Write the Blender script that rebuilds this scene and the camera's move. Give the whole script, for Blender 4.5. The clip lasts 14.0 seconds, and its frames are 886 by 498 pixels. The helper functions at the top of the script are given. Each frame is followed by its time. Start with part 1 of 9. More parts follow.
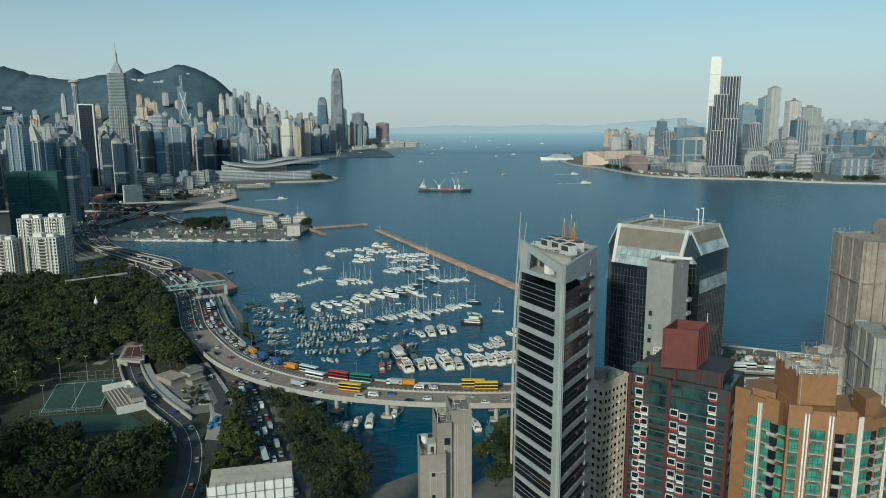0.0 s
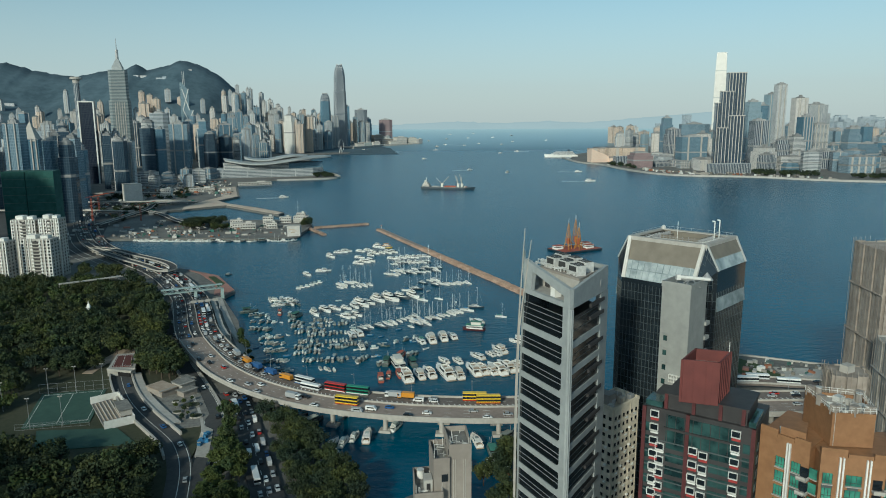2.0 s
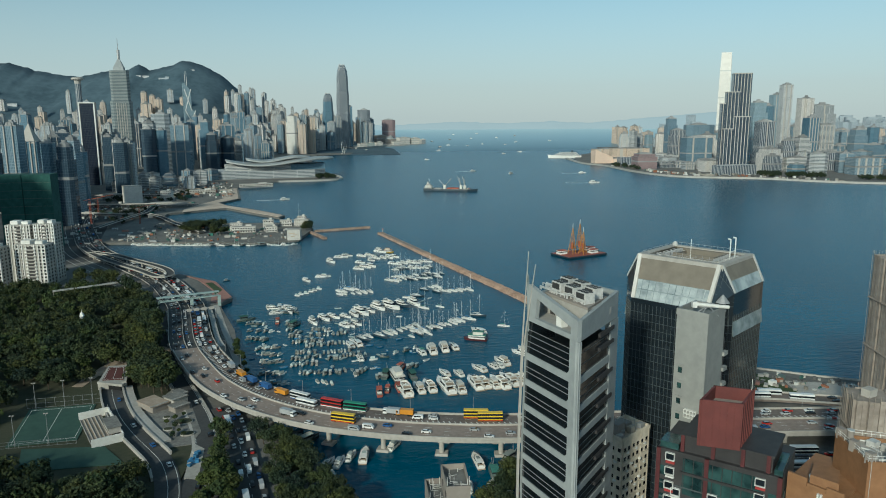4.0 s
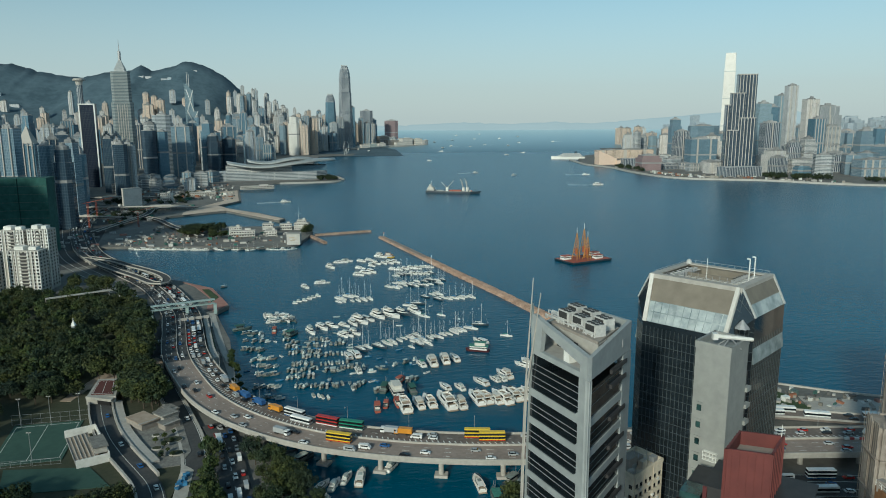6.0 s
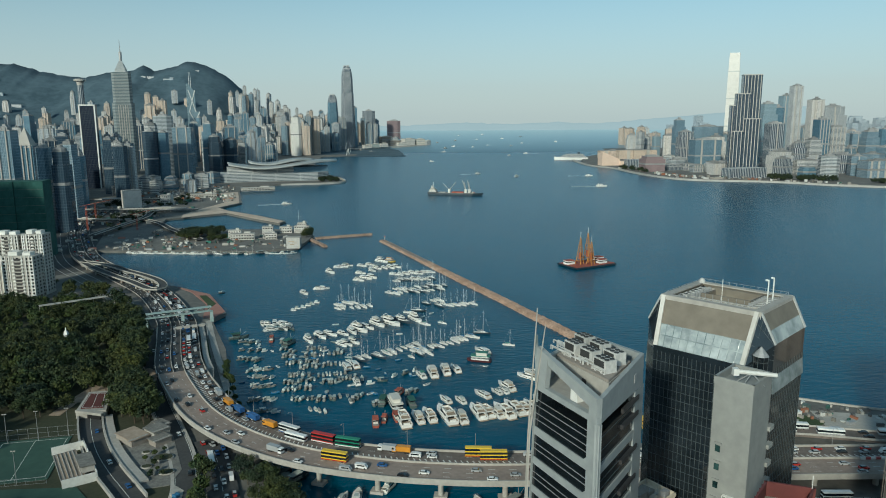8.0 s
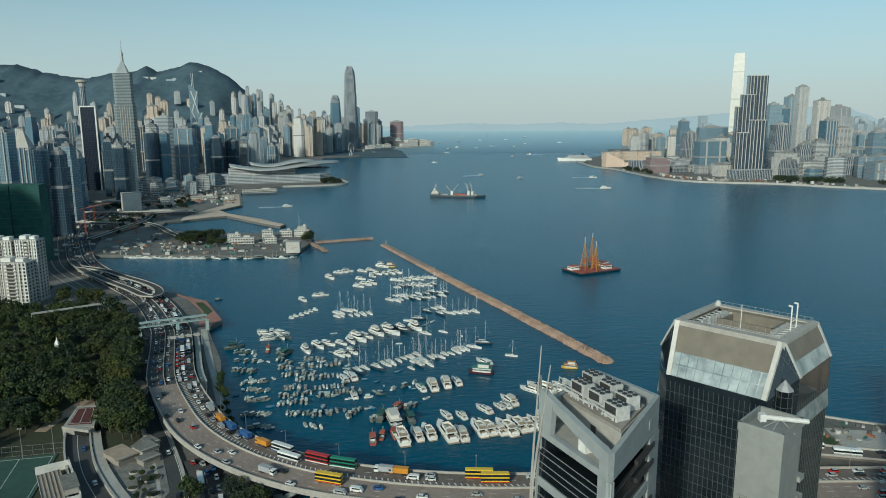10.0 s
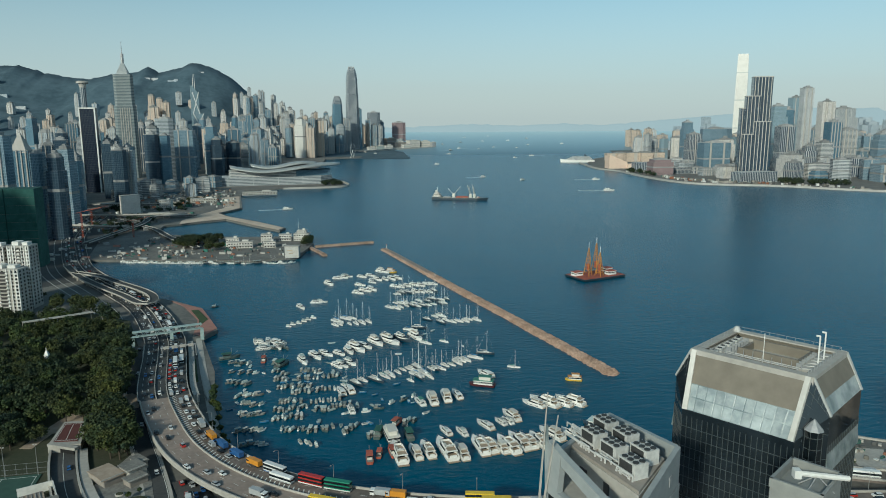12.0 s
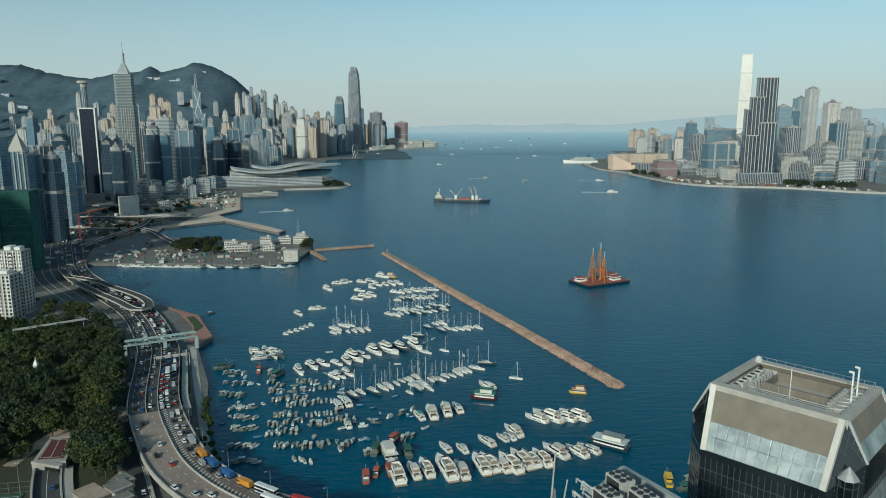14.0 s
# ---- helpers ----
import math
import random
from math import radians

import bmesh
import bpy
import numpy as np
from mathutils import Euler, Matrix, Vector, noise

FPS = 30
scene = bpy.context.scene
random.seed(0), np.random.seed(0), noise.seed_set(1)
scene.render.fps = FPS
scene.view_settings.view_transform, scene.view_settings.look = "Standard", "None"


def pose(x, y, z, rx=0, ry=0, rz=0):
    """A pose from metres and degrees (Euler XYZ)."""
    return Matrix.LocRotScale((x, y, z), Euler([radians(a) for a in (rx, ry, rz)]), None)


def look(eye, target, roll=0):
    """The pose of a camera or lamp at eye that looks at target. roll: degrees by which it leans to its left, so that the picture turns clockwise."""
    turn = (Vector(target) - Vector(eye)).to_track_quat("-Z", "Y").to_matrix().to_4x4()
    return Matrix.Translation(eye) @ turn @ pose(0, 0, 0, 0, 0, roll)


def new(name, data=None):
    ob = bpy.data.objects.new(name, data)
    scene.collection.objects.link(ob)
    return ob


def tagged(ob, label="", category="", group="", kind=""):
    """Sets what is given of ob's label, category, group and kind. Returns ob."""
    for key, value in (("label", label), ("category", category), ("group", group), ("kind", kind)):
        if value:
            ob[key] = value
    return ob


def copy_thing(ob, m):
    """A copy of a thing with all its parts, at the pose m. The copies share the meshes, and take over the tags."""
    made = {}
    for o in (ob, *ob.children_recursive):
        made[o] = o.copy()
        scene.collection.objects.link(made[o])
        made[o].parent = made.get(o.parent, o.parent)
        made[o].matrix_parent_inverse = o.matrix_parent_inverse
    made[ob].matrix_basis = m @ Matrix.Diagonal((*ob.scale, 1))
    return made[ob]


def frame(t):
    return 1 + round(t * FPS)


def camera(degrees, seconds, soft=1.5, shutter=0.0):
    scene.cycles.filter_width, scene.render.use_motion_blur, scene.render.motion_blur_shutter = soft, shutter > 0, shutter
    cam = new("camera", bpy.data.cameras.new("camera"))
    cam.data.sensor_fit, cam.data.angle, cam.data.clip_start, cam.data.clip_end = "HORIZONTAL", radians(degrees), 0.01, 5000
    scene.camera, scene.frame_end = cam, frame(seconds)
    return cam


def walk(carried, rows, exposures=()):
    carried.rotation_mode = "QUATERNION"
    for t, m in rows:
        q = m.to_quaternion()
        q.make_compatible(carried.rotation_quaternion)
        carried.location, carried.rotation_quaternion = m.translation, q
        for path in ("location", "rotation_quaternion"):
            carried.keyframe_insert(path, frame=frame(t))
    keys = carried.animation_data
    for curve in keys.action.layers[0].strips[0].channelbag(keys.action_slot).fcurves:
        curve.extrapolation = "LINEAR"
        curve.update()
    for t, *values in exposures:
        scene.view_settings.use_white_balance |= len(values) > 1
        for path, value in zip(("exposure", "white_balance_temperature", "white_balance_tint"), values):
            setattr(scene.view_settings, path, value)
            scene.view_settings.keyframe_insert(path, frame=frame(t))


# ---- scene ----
cam = camera(64.6, 14.0, 1.0)
PATH = [
    (0, (239.96, -170.076, 142.081), (240.225, -168.125, 141.73), -0.2),
    (0.5, (240.914, -165.969, 142.838), (241.176, -164.019, 142.48), -0.2),
    (1, (241.772, -162.077, 143.496), (242.031, -160.128, 143.135), -0.2),
    (1.5, (242.662, -158.572, 144.262), (242.92, -156.622, 143.901), -0.2),
    (2, (243.392, -155.51, 145.155), (243.647, -153.56, 144.793), -0.2),
    (2.5, (244.297, -152.072, 146.074), (244.55, -150.122, 145.712), -0.2),
    (3, (244.975, -148.938, 146.727), (245.226, -146.987, 146.365), -0.2),
    (3.5, (245.59, -145.909, 147.589), (245.839, -143.958, 147.227), -0.2),
    (4, (246.49, -142.554, 148.414), (246.736, -140.602, 148.051), -0.2),
    (6.5, (250.241, -125.459, 151.888), (250.476, -123.506, 151.526), -0.2),
    (7, (250.963, -122.404, 152.575), (251.195, -120.451, 152.213), -0.2),
    (7.5, (251.804, -119.138, 153.302), (252.035, -117.185, 152.939), -0.2),
    (8, (252.297, -116.563, 154.191), (252.527, -114.61, 153.828), -0.2),
    (10.5, (256.274, -99.517, 157.529), (256.493, -97.562, 157.167), -0.2),
    (11, (256.809, -96.252, 158.159), (257.027, -94.298, 157.798), -0.2),
    (11.5, (257.672, -92.72, 158.834), (257.888, -90.764, 158.471), -0.2),
    (12, (258.356, -89.452, 159.542), (258.57, -87.497, 159.181), -0.2),
    (12.5, (258.763, -86.25, 160.326), (258.976, -84.294, 159.965), -0.2),
    (13, (259.43, -82.972, 161.094), (259.642, -81.016, 160.732), -0.2),
    (13.5, (260.044, -79.77, 161.835), (260.253, -77.814, 161.473), -0.1),
    (14, (261.124, -75.817, 162.213), (261.331, -73.861, 161.851), -0.1),
]
walk(cam, [(t, look(eye, target, roll)) for t, eye, target, roll in PATH], [(0, 0.14, 5690, -7), (14, 0.14, 5690, -7)])

from mathutils.geometry import tessellate_polygon

# ---- world and sun ----
SUN_FROM = Vector((-0.50, -0.77, 0.40)).normalized()
world = bpy.data.worlds.new("world")
scene.world = world
world.use_nodes = True
wn = world.node_tree
sky = wn.nodes.new("ShaderNodeTexSky")
sky.sky_type, sky.sun_disc = "NISHITA", False
sky.sun_elevation = math.asin(SUN_FROM.z)
sky.sun_rotation = math.atan2(SUN_FROM.x, SUN_FROM.y) % (2 * math.pi)
sky.altitude, sky.air_density, sky.dust_density, sky.ozone_density = 100, 0.8, 0.9, 2.0
haze = wn.nodes.new("ShaderNodeHueSaturation")
haze.inputs["Saturation"].default_value = 0.8
haze.inputs["Hue"].default_value = 0.468
wn.links.new(sky.outputs["Color"], haze.inputs["Color"])
# humid morning air: the sky pales evenly towards the horizon all round
way = wn.nodes.new("ShaderNodeTexCoord")
up = wn.nodes.new("ShaderNodeSeparateXYZ")
wn.links.new(way.outputs["Generated"], up.inputs["Vector"])
low = wn.nodes.new("ShaderNodeMapRange")
low.interpolation_type = "SMOOTHSTEP"
for slot, value in zip(("From Min", "From Max", "To Min", "To Max"), (-0.02, 0.26, 0.85, 0.0)):
    low.inputs[slot].default_value = value
wn.links.new(up.outputs["Z"], low.inputs["Value"])
pale = wn.nodes.new("ShaderNodeMix")
pale.data_type = "RGBA"
wn.links.new(low.outputs["Result"], pale.inputs["Factor"])
wn.links.new(haze.outputs["Color"], pale.inputs["A"])
pale.inputs["B"].default_value = (5.7, 5.75, 5.5, 1)
wn.links.new(pale.outputs["Result"], wn.nodes["Background"].inputs["Color"])
wn.nodes["Background"].inputs["Strength"].default_value = 0.088
sun = new("sun", bpy.data.lights.new("sun", "SUN"))
sun.data.energy, sun.data.angle, sun.data.color = 2.85, radians(4.0), (1.0, 0.87, 0.70)
sun.matrix_world = look(SUN_FROM * 3000, (0, 0, 0))
scene.view_settings.exposure = 0.0

# ---- mesh helpers ----


def loft(bm, rings, cap=True, closed=True, mi=0):
    """Skin a row of rings (lists of 3D points of equal length); uv in metres."""
    uv = bm.loops.layers.uv.verify()
    rows = [[bm.verts.new(p) for p in r] for r in rings]
    n = len(rows[0])
    for a, b in zip(rows, rows[1:]):
        run = 0.0
        for i in range(n if closed else n - 1):
            j = (i + 1) % n
            step = (a[j].co - a[i].co).length
            q = [a[i], a[j], b[j], b[i]]
            q = [v for k, v in enumerate(q) if v.co != q[k - 1].co]
            if len(q) < 3:
                continue
            f = bm.faces.new(q)
            f.material_index = mi
            for lp in f.loops:
                u = run if lp.vert in (a[i], b[i]) else run + step
                lp[uv].uv = (u, lp.vert.co.z)
            run += step
    if cap:
        for r in (rows[0][::-1], rows[-1]):
            r = [v for k, v in enumerate(r) if v.co != r[k - 1].co]
            if len(r) > 2:
                f = bm.faces.new(r)
                f.material_index = mi
    return bm


def prism(bm, pts, z0, z1, grow=1.0, mi=0):
    cx, cy = sum(p[0] for p in pts) / len(pts), sum(p[1] for p in pts) / len(pts)
    top = [(cx + (p[0] - cx) * grow, cy + (p[1] - cy) * grow, z1) for p in pts]
    return loft(bm, [[(p[0], p[1], z0) for p in pts], top], mi=mi)


def rect(cx, cy, sx, sy, rz=0.0):
    c, s = math.cos(radians(rz)), math.sin(radians(rz))
    return [(cx + c * a * sx / 2 - s * b * sy / 2, cy + s * a * sx / 2 + c * b * sy / 2) for a, b in ((-1, -1), (1, -1), (1, 1), (-1, 1))]


def box(bm, cx, cy, z0, sx, sy, h, rz=0.0, grow=1.0, mi=0):
    return prism(bm, rect(cx, cy, sx, sy, rz), z0, z0 + h, grow, mi)


def disc(cx, cy, r, n=12, squash=1.0):
    return [(cx + r * math.cos(2 * math.pi * i / n), cy + squash * r * math.sin(2 * math.pi * i / n)) for i in range(n)]


def rod(bm, a, b, r, n=6, r2=None):
    """A round bar from a to b."""
    a, b = Vector(a), Vector(b)
    q = (b - a).to_track_quat("Z", "Y")
    ring = [Vector((math.cos(2 * math.pi * i / n), math.sin(2 * math.pi * i / n), 0)) for i in range(n)]
    return loft(bm, [[a + q @ (v * r) for v in ring], [b + q @ (v * (r if r2 is None else r2)) for v in ring]])


def bar(bm, a, b, w, h):
    """A square bar from a to b: w across, h high."""
    a, b = Vector(a), Vector(b)
    d = (b - a).normalized()
    side = d.cross(Vector((0, 0, 1)))
    side = side.normalized() if side.length > 0.01 else Vector((1, 0, 0))
    up = side.cross(d)
    ring = [side * sx * w / 2 + up * sz * h / 2 for sx, sz in ((-1, -1), (1, -1), (1, 1), (-1, 1))]
    return loft(bm, [[a + v for v in ring], [b + v for v in ring]])


def part(name, bm, material, parent=None, label="", smooth=False, kind=""):
    """Link a bmesh as one mesh object under a thing or a part."""
    me = bpy.data.meshes.new(name)
    if len(bm.faces) < 20000:
        bmesh.ops.recalc_face_normals(bm, faces=bm.faces)
    if smooth:
        for f in bm.faces:
            f.smooth = True
    bm.to_mesh(me)
    bm.free()
    for m in material if isinstance(material, (list, tuple)) else (material,):
        me.materials.append(m)
    ob = new(name, me)
    ob.parent = parent
    return tagged(ob, label, kind=kind)


def again(ob, m, parent=None):
    """A further piece on the same mesh."""
    o = new(ob.name.split(".")[0], ob.data)
    o.parent = parent or ob.parent
    o.matrix_basis = m
    return o


def thing(name, m, label, category, group=""):
    e = new(name)
    e.empty_display_size = 1.0
    e.matrix_basis = m
    return tagged(e, label, category, group)


def B():
    return bmesh.new()


def ribbon(path, width, z, step=6.0):
    """Points of a smooth line through path: (x, y, z, nx, ny); z a number or one a point."""
    pts = [Vector((p[0], p[1], z if not isinstance(z, (list, tuple)) else z[i])) for i, p in enumerate(path)]
    out = []
    for i in range(len(pts) - 1):
        p0, p1, p2, p3 = pts[max(i - 1, 0)], pts[i], pts[i + 1], pts[min(i + 2, len(pts) - 1)]
        n = max(2, int((p2 - p1).length / step))
        for k in range(n + (i == len(pts) - 2)):
            t = k / n
            out.append(0.5 * (2 * p1 + (p2 - p0) * t + (2 * p0 - 5 * p1 + 4 * p2 - p3) * t * t + (3 * p1 - p0 - 3 * p2 + p3) * t ** 3))
    res = []
    for i, p in enumerate(out):
        d = out[min(i + 1, len(out) - 1)] - out[max(i - 1, 0)]
        d.z = 0
        d.normalize()
        res.append((p, Vector((d.y, -d.x, 0))))
    return res


def strip(bm, line, o0, o1, zb, zt):
    """A solid swept along a ribbon between two offsets to its right."""
    return loft(bm, [[p + n * o0 + Vector((0, 0, zb)), p + n * o1 + Vector((0, 0, zb)), p + n * o1 + Vector((0, 0, zt)), p + n * o0 + Vector((0, 0, zt))] for p, n in line])


def along(line, s, off=0.0):
    """Pose at s metres along a ribbon, off to its right; +x looks ahead."""
    for (p, n), (q, m) in zip(line, line[1:]):
        d = (q - p).length
        if s <= d:
            break
        s -= d
    t = s / max(d, 1e-6)
    c, w = p.lerp(q, t), n.lerp(m, t).normalized()
    return pose(*(c + w * off), 0, 0, math.degrees(math.atan2(w.x, -w.y)))


def length(line):
    return sum((b[0] - a[0]).length for a, b in zip(line, line[1:]))


# ---- materials ----


def tree_of(name):
    m = bpy.data.materials.new(name)
    m.use_nodes = True
    nt = m.node_tree
    return m, nt, nt.nodes["Principled BSDF"]


def mixer(nt, fac, a, b, blend="MIX"):
    n = nt.nodes.new("ShaderNodeMix")
    n.data_type, n.blend_type = "RGBA", blend
    for sock, v in ((n.inputs["Factor"], fac), (n.inputs["A"], a), (n.inputs["B"], b)):
        if hasattr(v, "is_linked"):
            nt.links.new(v, sock)
        else:
            sock.default_value = v if isinstance(v, (int, float)) else (*v, 1)
    return n.outputs["Result"]


def noise_of(nt, scale, detail=3, vec=None, rough=0.55):
    n = nt.nodes.new("ShaderNodeTexNoise")
    n.inputs["Scale"].default_value, n.inputs["Detail"].default_value, n.inputs["Roughness"].default_value = scale, detail, rough
    if vec is None:
        vec = nt.nodes.new("ShaderNodeNewGeometry").outputs["Position"]
    nt.links.new(vec, n.inputs["Vector"])
    return n.outputs["Fac"]


def ramp(nt, fac, lo, hi):
    n = nt.nodes.new("ShaderNodeMapRange")
    n.inputs["From Min"].default_value, n.inputs["From Max"].default_value = lo, hi
    nt.links.new(fac, n.inputs["Value"])
    return n.outputs["Result"]


def bump(nt, bsdf, height, strength, dist):
    n = nt.nodes.new("ShaderNodeBump")
    n.inputs["Strength"].default_value, n.inputs["Distance"].default_value = strength, dist
    nt.links.new(height, n.inputs["Height"])
    nt.links.new(n.outputs["Normal"], bsdf.inputs["Normal"])


def surface(name, a, b, rough=0.7, metal=0.0, fine=1.5, coarse=0.12, rnd=0.0, bumps=0.0, gloss=0.5):
    """Two tones mixed by fine grain and coarse stains, with a random shift per object."""
    m, nt, p = tree_of(name)
    f = mixer(nt, 0.5, noise_of(nt, fine, 4), noise_of(nt, coarse, 3))
    col = mixer(nt, ramp(nt, f, 0.38, 0.62), a, b)
    if rnd:
        oi = nt.nodes.new("ShaderNodeObjectInfo")
        v = nt.nodes.new("ShaderNodeHueSaturation")
        v.inputs["Hue"].default_value = 0.5
        mr = nt.nodes.new("ShaderNodeMapRange")
        mr.inputs["To Min"].default_value, mr.inputs["To Max"].default_value = 1 - rnd, 1 + rnd
        nt.links.new(oi.outputs["Random"], mr.inputs["Value"])
        nt.links.new(mr.outputs["Result"], v.inputs["Value"])
        nt.links.new(col, v.inputs["Color"])
        col = v.outputs["Color"]
    nt.links.new(col, p.inputs["Base Color"])
    p.inputs["Roughness"].default_value, p.inputs["Metallic"].default_value = rough, metal
    p.inputs["Specular IOR Level"].default_value = gloss
    if bumps:
        bump(nt, p, noise_of(nt, fine * 2, 4), 0.5, bumps)
    return m


def facade(name, wall_a, wall_b, glass_a, glass_b, w=3.0, h=3.2, joint=0.25, wr=0.8, gr=0.15, metal=0.0):
    """Rows of windows in a wall, laid out in metres by the mesh's uv; the wall's tone differs from house to house."""
    m, nt, p = tree_of(name)
    uvn = nt.nodes.new("ShaderNodeUVMap")
    br = nt.nodes.new("ShaderNodeTexBrick")
    br.offset, br.squash = 0.0, 1.0
    for k, v in (("Scale", 1.0), ("Mortar Size", joint * min(w, h)), ("Mortar Smooth", 0.0), ("Bias", 0.0), ("Brick Width", w), ("Row Height", h)):
        br.inputs[k].default_value = v
    nt.links.new(uvn.outputs["UV"], br.inputs["Vector"])
    br.inputs["Color1"].default_value, br.inputs["Color2"].default_value = (*glass_a, 1), (*glass_b, 1)
    oi = nt.nodes.new("ShaderNodeObjectInfo")
    wall = mixer(nt, oi.outputs["Random"], wall_a, wall_b)
    stain = ramp(nt, noise_of(nt, 0.05, 4), 0.3, 0.7)
    wall = mixer(nt, stain, wall, mixer(nt, 1.0, wall, (0.8, 0.8, 0.8), "MULTIPLY"))
    nt.links.new(wall, br.inputs["Mortar"])
    nt.links.new(br.outputs["Color"], p.inputs["Base Color"])
    mr = nt.nodes.new("ShaderNodeMapRange")
    mr.inputs["To Min"].default_value, mr.inputs["To Max"].default_value = gr, wr
    nt.links.new(br.outputs["Fac"], mr.inputs["Value"])
    nt.links.new(mr.outputs["Result"], p.inputs["Roughness"])
    p.inputs["Metallic"].default_value = metal
    return m


def water_material():
    m, nt, p = tree_of("sea_water")
    pos = nt.nodes.new("ShaderNodeNewGeometry").outputs["Position"]
    tide = ramp(nt, noise_of(nt, 0.004, 4, pos), 0.3, 0.7)
    col = mixer(nt, tide, (0.0, 0.058, 0.108), (0.0, 0.077, 0.140))
    nt.links.new(col, p.inputs["Base Color"])
    p.inputs["Roughness"].default_value = 0.26
    p.inputs["IOR"].default_value = 1.33
    p.inputs["Specular IOR Level"].default_value = 0.40
    p.inputs["Specular Tint"].default_value = (0.42, 0.80, 1.0, 1)
    mp = nt.nodes.new("ShaderNodeMapping")
    mp.inputs["Scale"].default_value = (1.0, 2.2, 1.0)
    mp.inputs["Rotation"].default_value = (0, 0, 0.3)
    nt.links.new(pos, mp.inputs["Vector"])
    add = nt.nodes.new("ShaderNodeMath")
    add.operation = "ADD"
    nt.links.new(noise_of(nt, 0.12, 3, mp.outputs["Vector"]), add.inputs[0])
    sm = nt.nodes.new("ShaderNodeMath")
    sm.operation = "MULTIPLY"
    sm.inputs[1].default_value = 0.35
    nt.links.new(noise_of(nt, 0.45, 3, mp.outputs["Vector"]), sm.inputs[0])
    nt.links.new(sm.outputs[0], add.inputs[1])
    bump(nt, p, add.outputs[0], 0.45, 0.9)
    return m


def leaf_material(name, a, b):
    """Leaf green that differs from blade to blade, from crown to crown and over the wood."""
    m, nt, p = tree_of(name)
    g = nt.nodes.new("ShaderNodeNewGeometry")
    oi = nt.nodes.new("ShaderNodeObjectInfo")
    c = mixer(nt, g.outputs["Random Per Island"], a, b)
    c = mixer(nt, ramp(nt, noise_of(nt, 0.075, 2), 0.36, 0.64), mixer(nt, 1.0, c, (0.62, 0.70, 0.80), "MULTIPLY"), mixer(nt, 1.0, c, (1.22, 1.10, 0.72), "MULTIPLY"))
    c = mixer(nt, oi.outputs["Random"], mixer(nt, 1.0, c, (0.8, 0.86, 0.9), "MULTIPLY"), mixer(nt, 1.0, c, (1.35, 1.18, 0.85), "MULTIPLY"))
    nt.links.new(c, p.inputs["Base Color"])
    p.inputs["Roughness"].default_value = 0.75
    p.inputs["Specular IOR Level"].default_value = 0.15
    return m


M_WATER = water_material()
M_GROUND = surface("paved_ground", (0.12, 0.118, 0.11), (0.20, 0.19, 0.175), 0.9, fine=0.25, coarse=0.03)
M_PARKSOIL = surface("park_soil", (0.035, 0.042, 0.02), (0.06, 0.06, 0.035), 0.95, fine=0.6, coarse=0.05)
M_ASPHALT = surface("asphalt", (0.045, 0.047, 0.05), (0.075, 0.075, 0.075), 0.9, fine=0.8, coarse=0.06)
M_DECK = surface("worn_concrete_road", (0.25, 0.195, 0.165), (0.34, 0.272, 0.232), 0.85, fine=0.5, coarse=0.05)
M_CONCRETE = surface("concrete", (0.34, 0.32, 0.29), (0.45, 0.43, 0.39), 0.85, fine=0.6, coarse=0.05)
M_PALE = surface("pale_concrete", (0.36, 0.34, 0.31), (0.47, 0.445, 0.41), 0.8, fine=0.6, coarse=0.05)
M_WHITE = surface("white_paint", (0.68, 0.67, 0.63), (0.80, 0.79, 0.76), 0.45, fine=0.8, coarse=0.1, rnd=0.08)
M_LINE = surface("road_paint", (0.60, 0.60, 0.56), (0.75, 0.75, 0.72), 0.7)
M_ROCK = surface("rubble_stone", (0.25, 0.162, 0.115), (0.52, 0.365, 0.275), 0.9, fine=0.5, coarse=0.08, bumps=0.3)
M_GLASS = surface("dark_glazing", (0.008, 0.012, 0.016), (0.016, 0.022, 0.028), 0.06, fine=0.3, coarse=0.05, rnd=0.3, gloss=0.8)
M_STEEL = surface("grey_steel", (0.30, 0.31, 0.32), (0.42, 0.42, 0.42), 0.5, 0.3)
# forest greens mixed with blue, so the colour itself carries haze
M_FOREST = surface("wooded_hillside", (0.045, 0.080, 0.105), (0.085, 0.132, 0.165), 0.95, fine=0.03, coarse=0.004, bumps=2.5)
# near-black hills whose haze is painted as an even pale glow
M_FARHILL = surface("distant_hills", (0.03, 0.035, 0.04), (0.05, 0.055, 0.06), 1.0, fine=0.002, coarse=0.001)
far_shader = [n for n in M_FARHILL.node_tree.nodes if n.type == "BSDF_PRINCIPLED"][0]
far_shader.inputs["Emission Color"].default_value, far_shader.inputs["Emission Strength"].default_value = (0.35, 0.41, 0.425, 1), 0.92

# ---- the harbour and the land ----
bm = B()
rows = [[(x, y, 0) for x in range(-4000, 6001, 500)] for y in (-900, 0, 500, 1200, 2200, 3200)]
loft(bm, rows, cap=False, closed=False)
harbour = tagged(part("water", bm, M_WATER, smooth=True), "rippled teal harbour water", "water", kind="structure")


def swell(y):
    """The distant sea lifts to the height of the horizon."""
    return 95 * max(0.0, (y - 3200) / 1500) ** 2


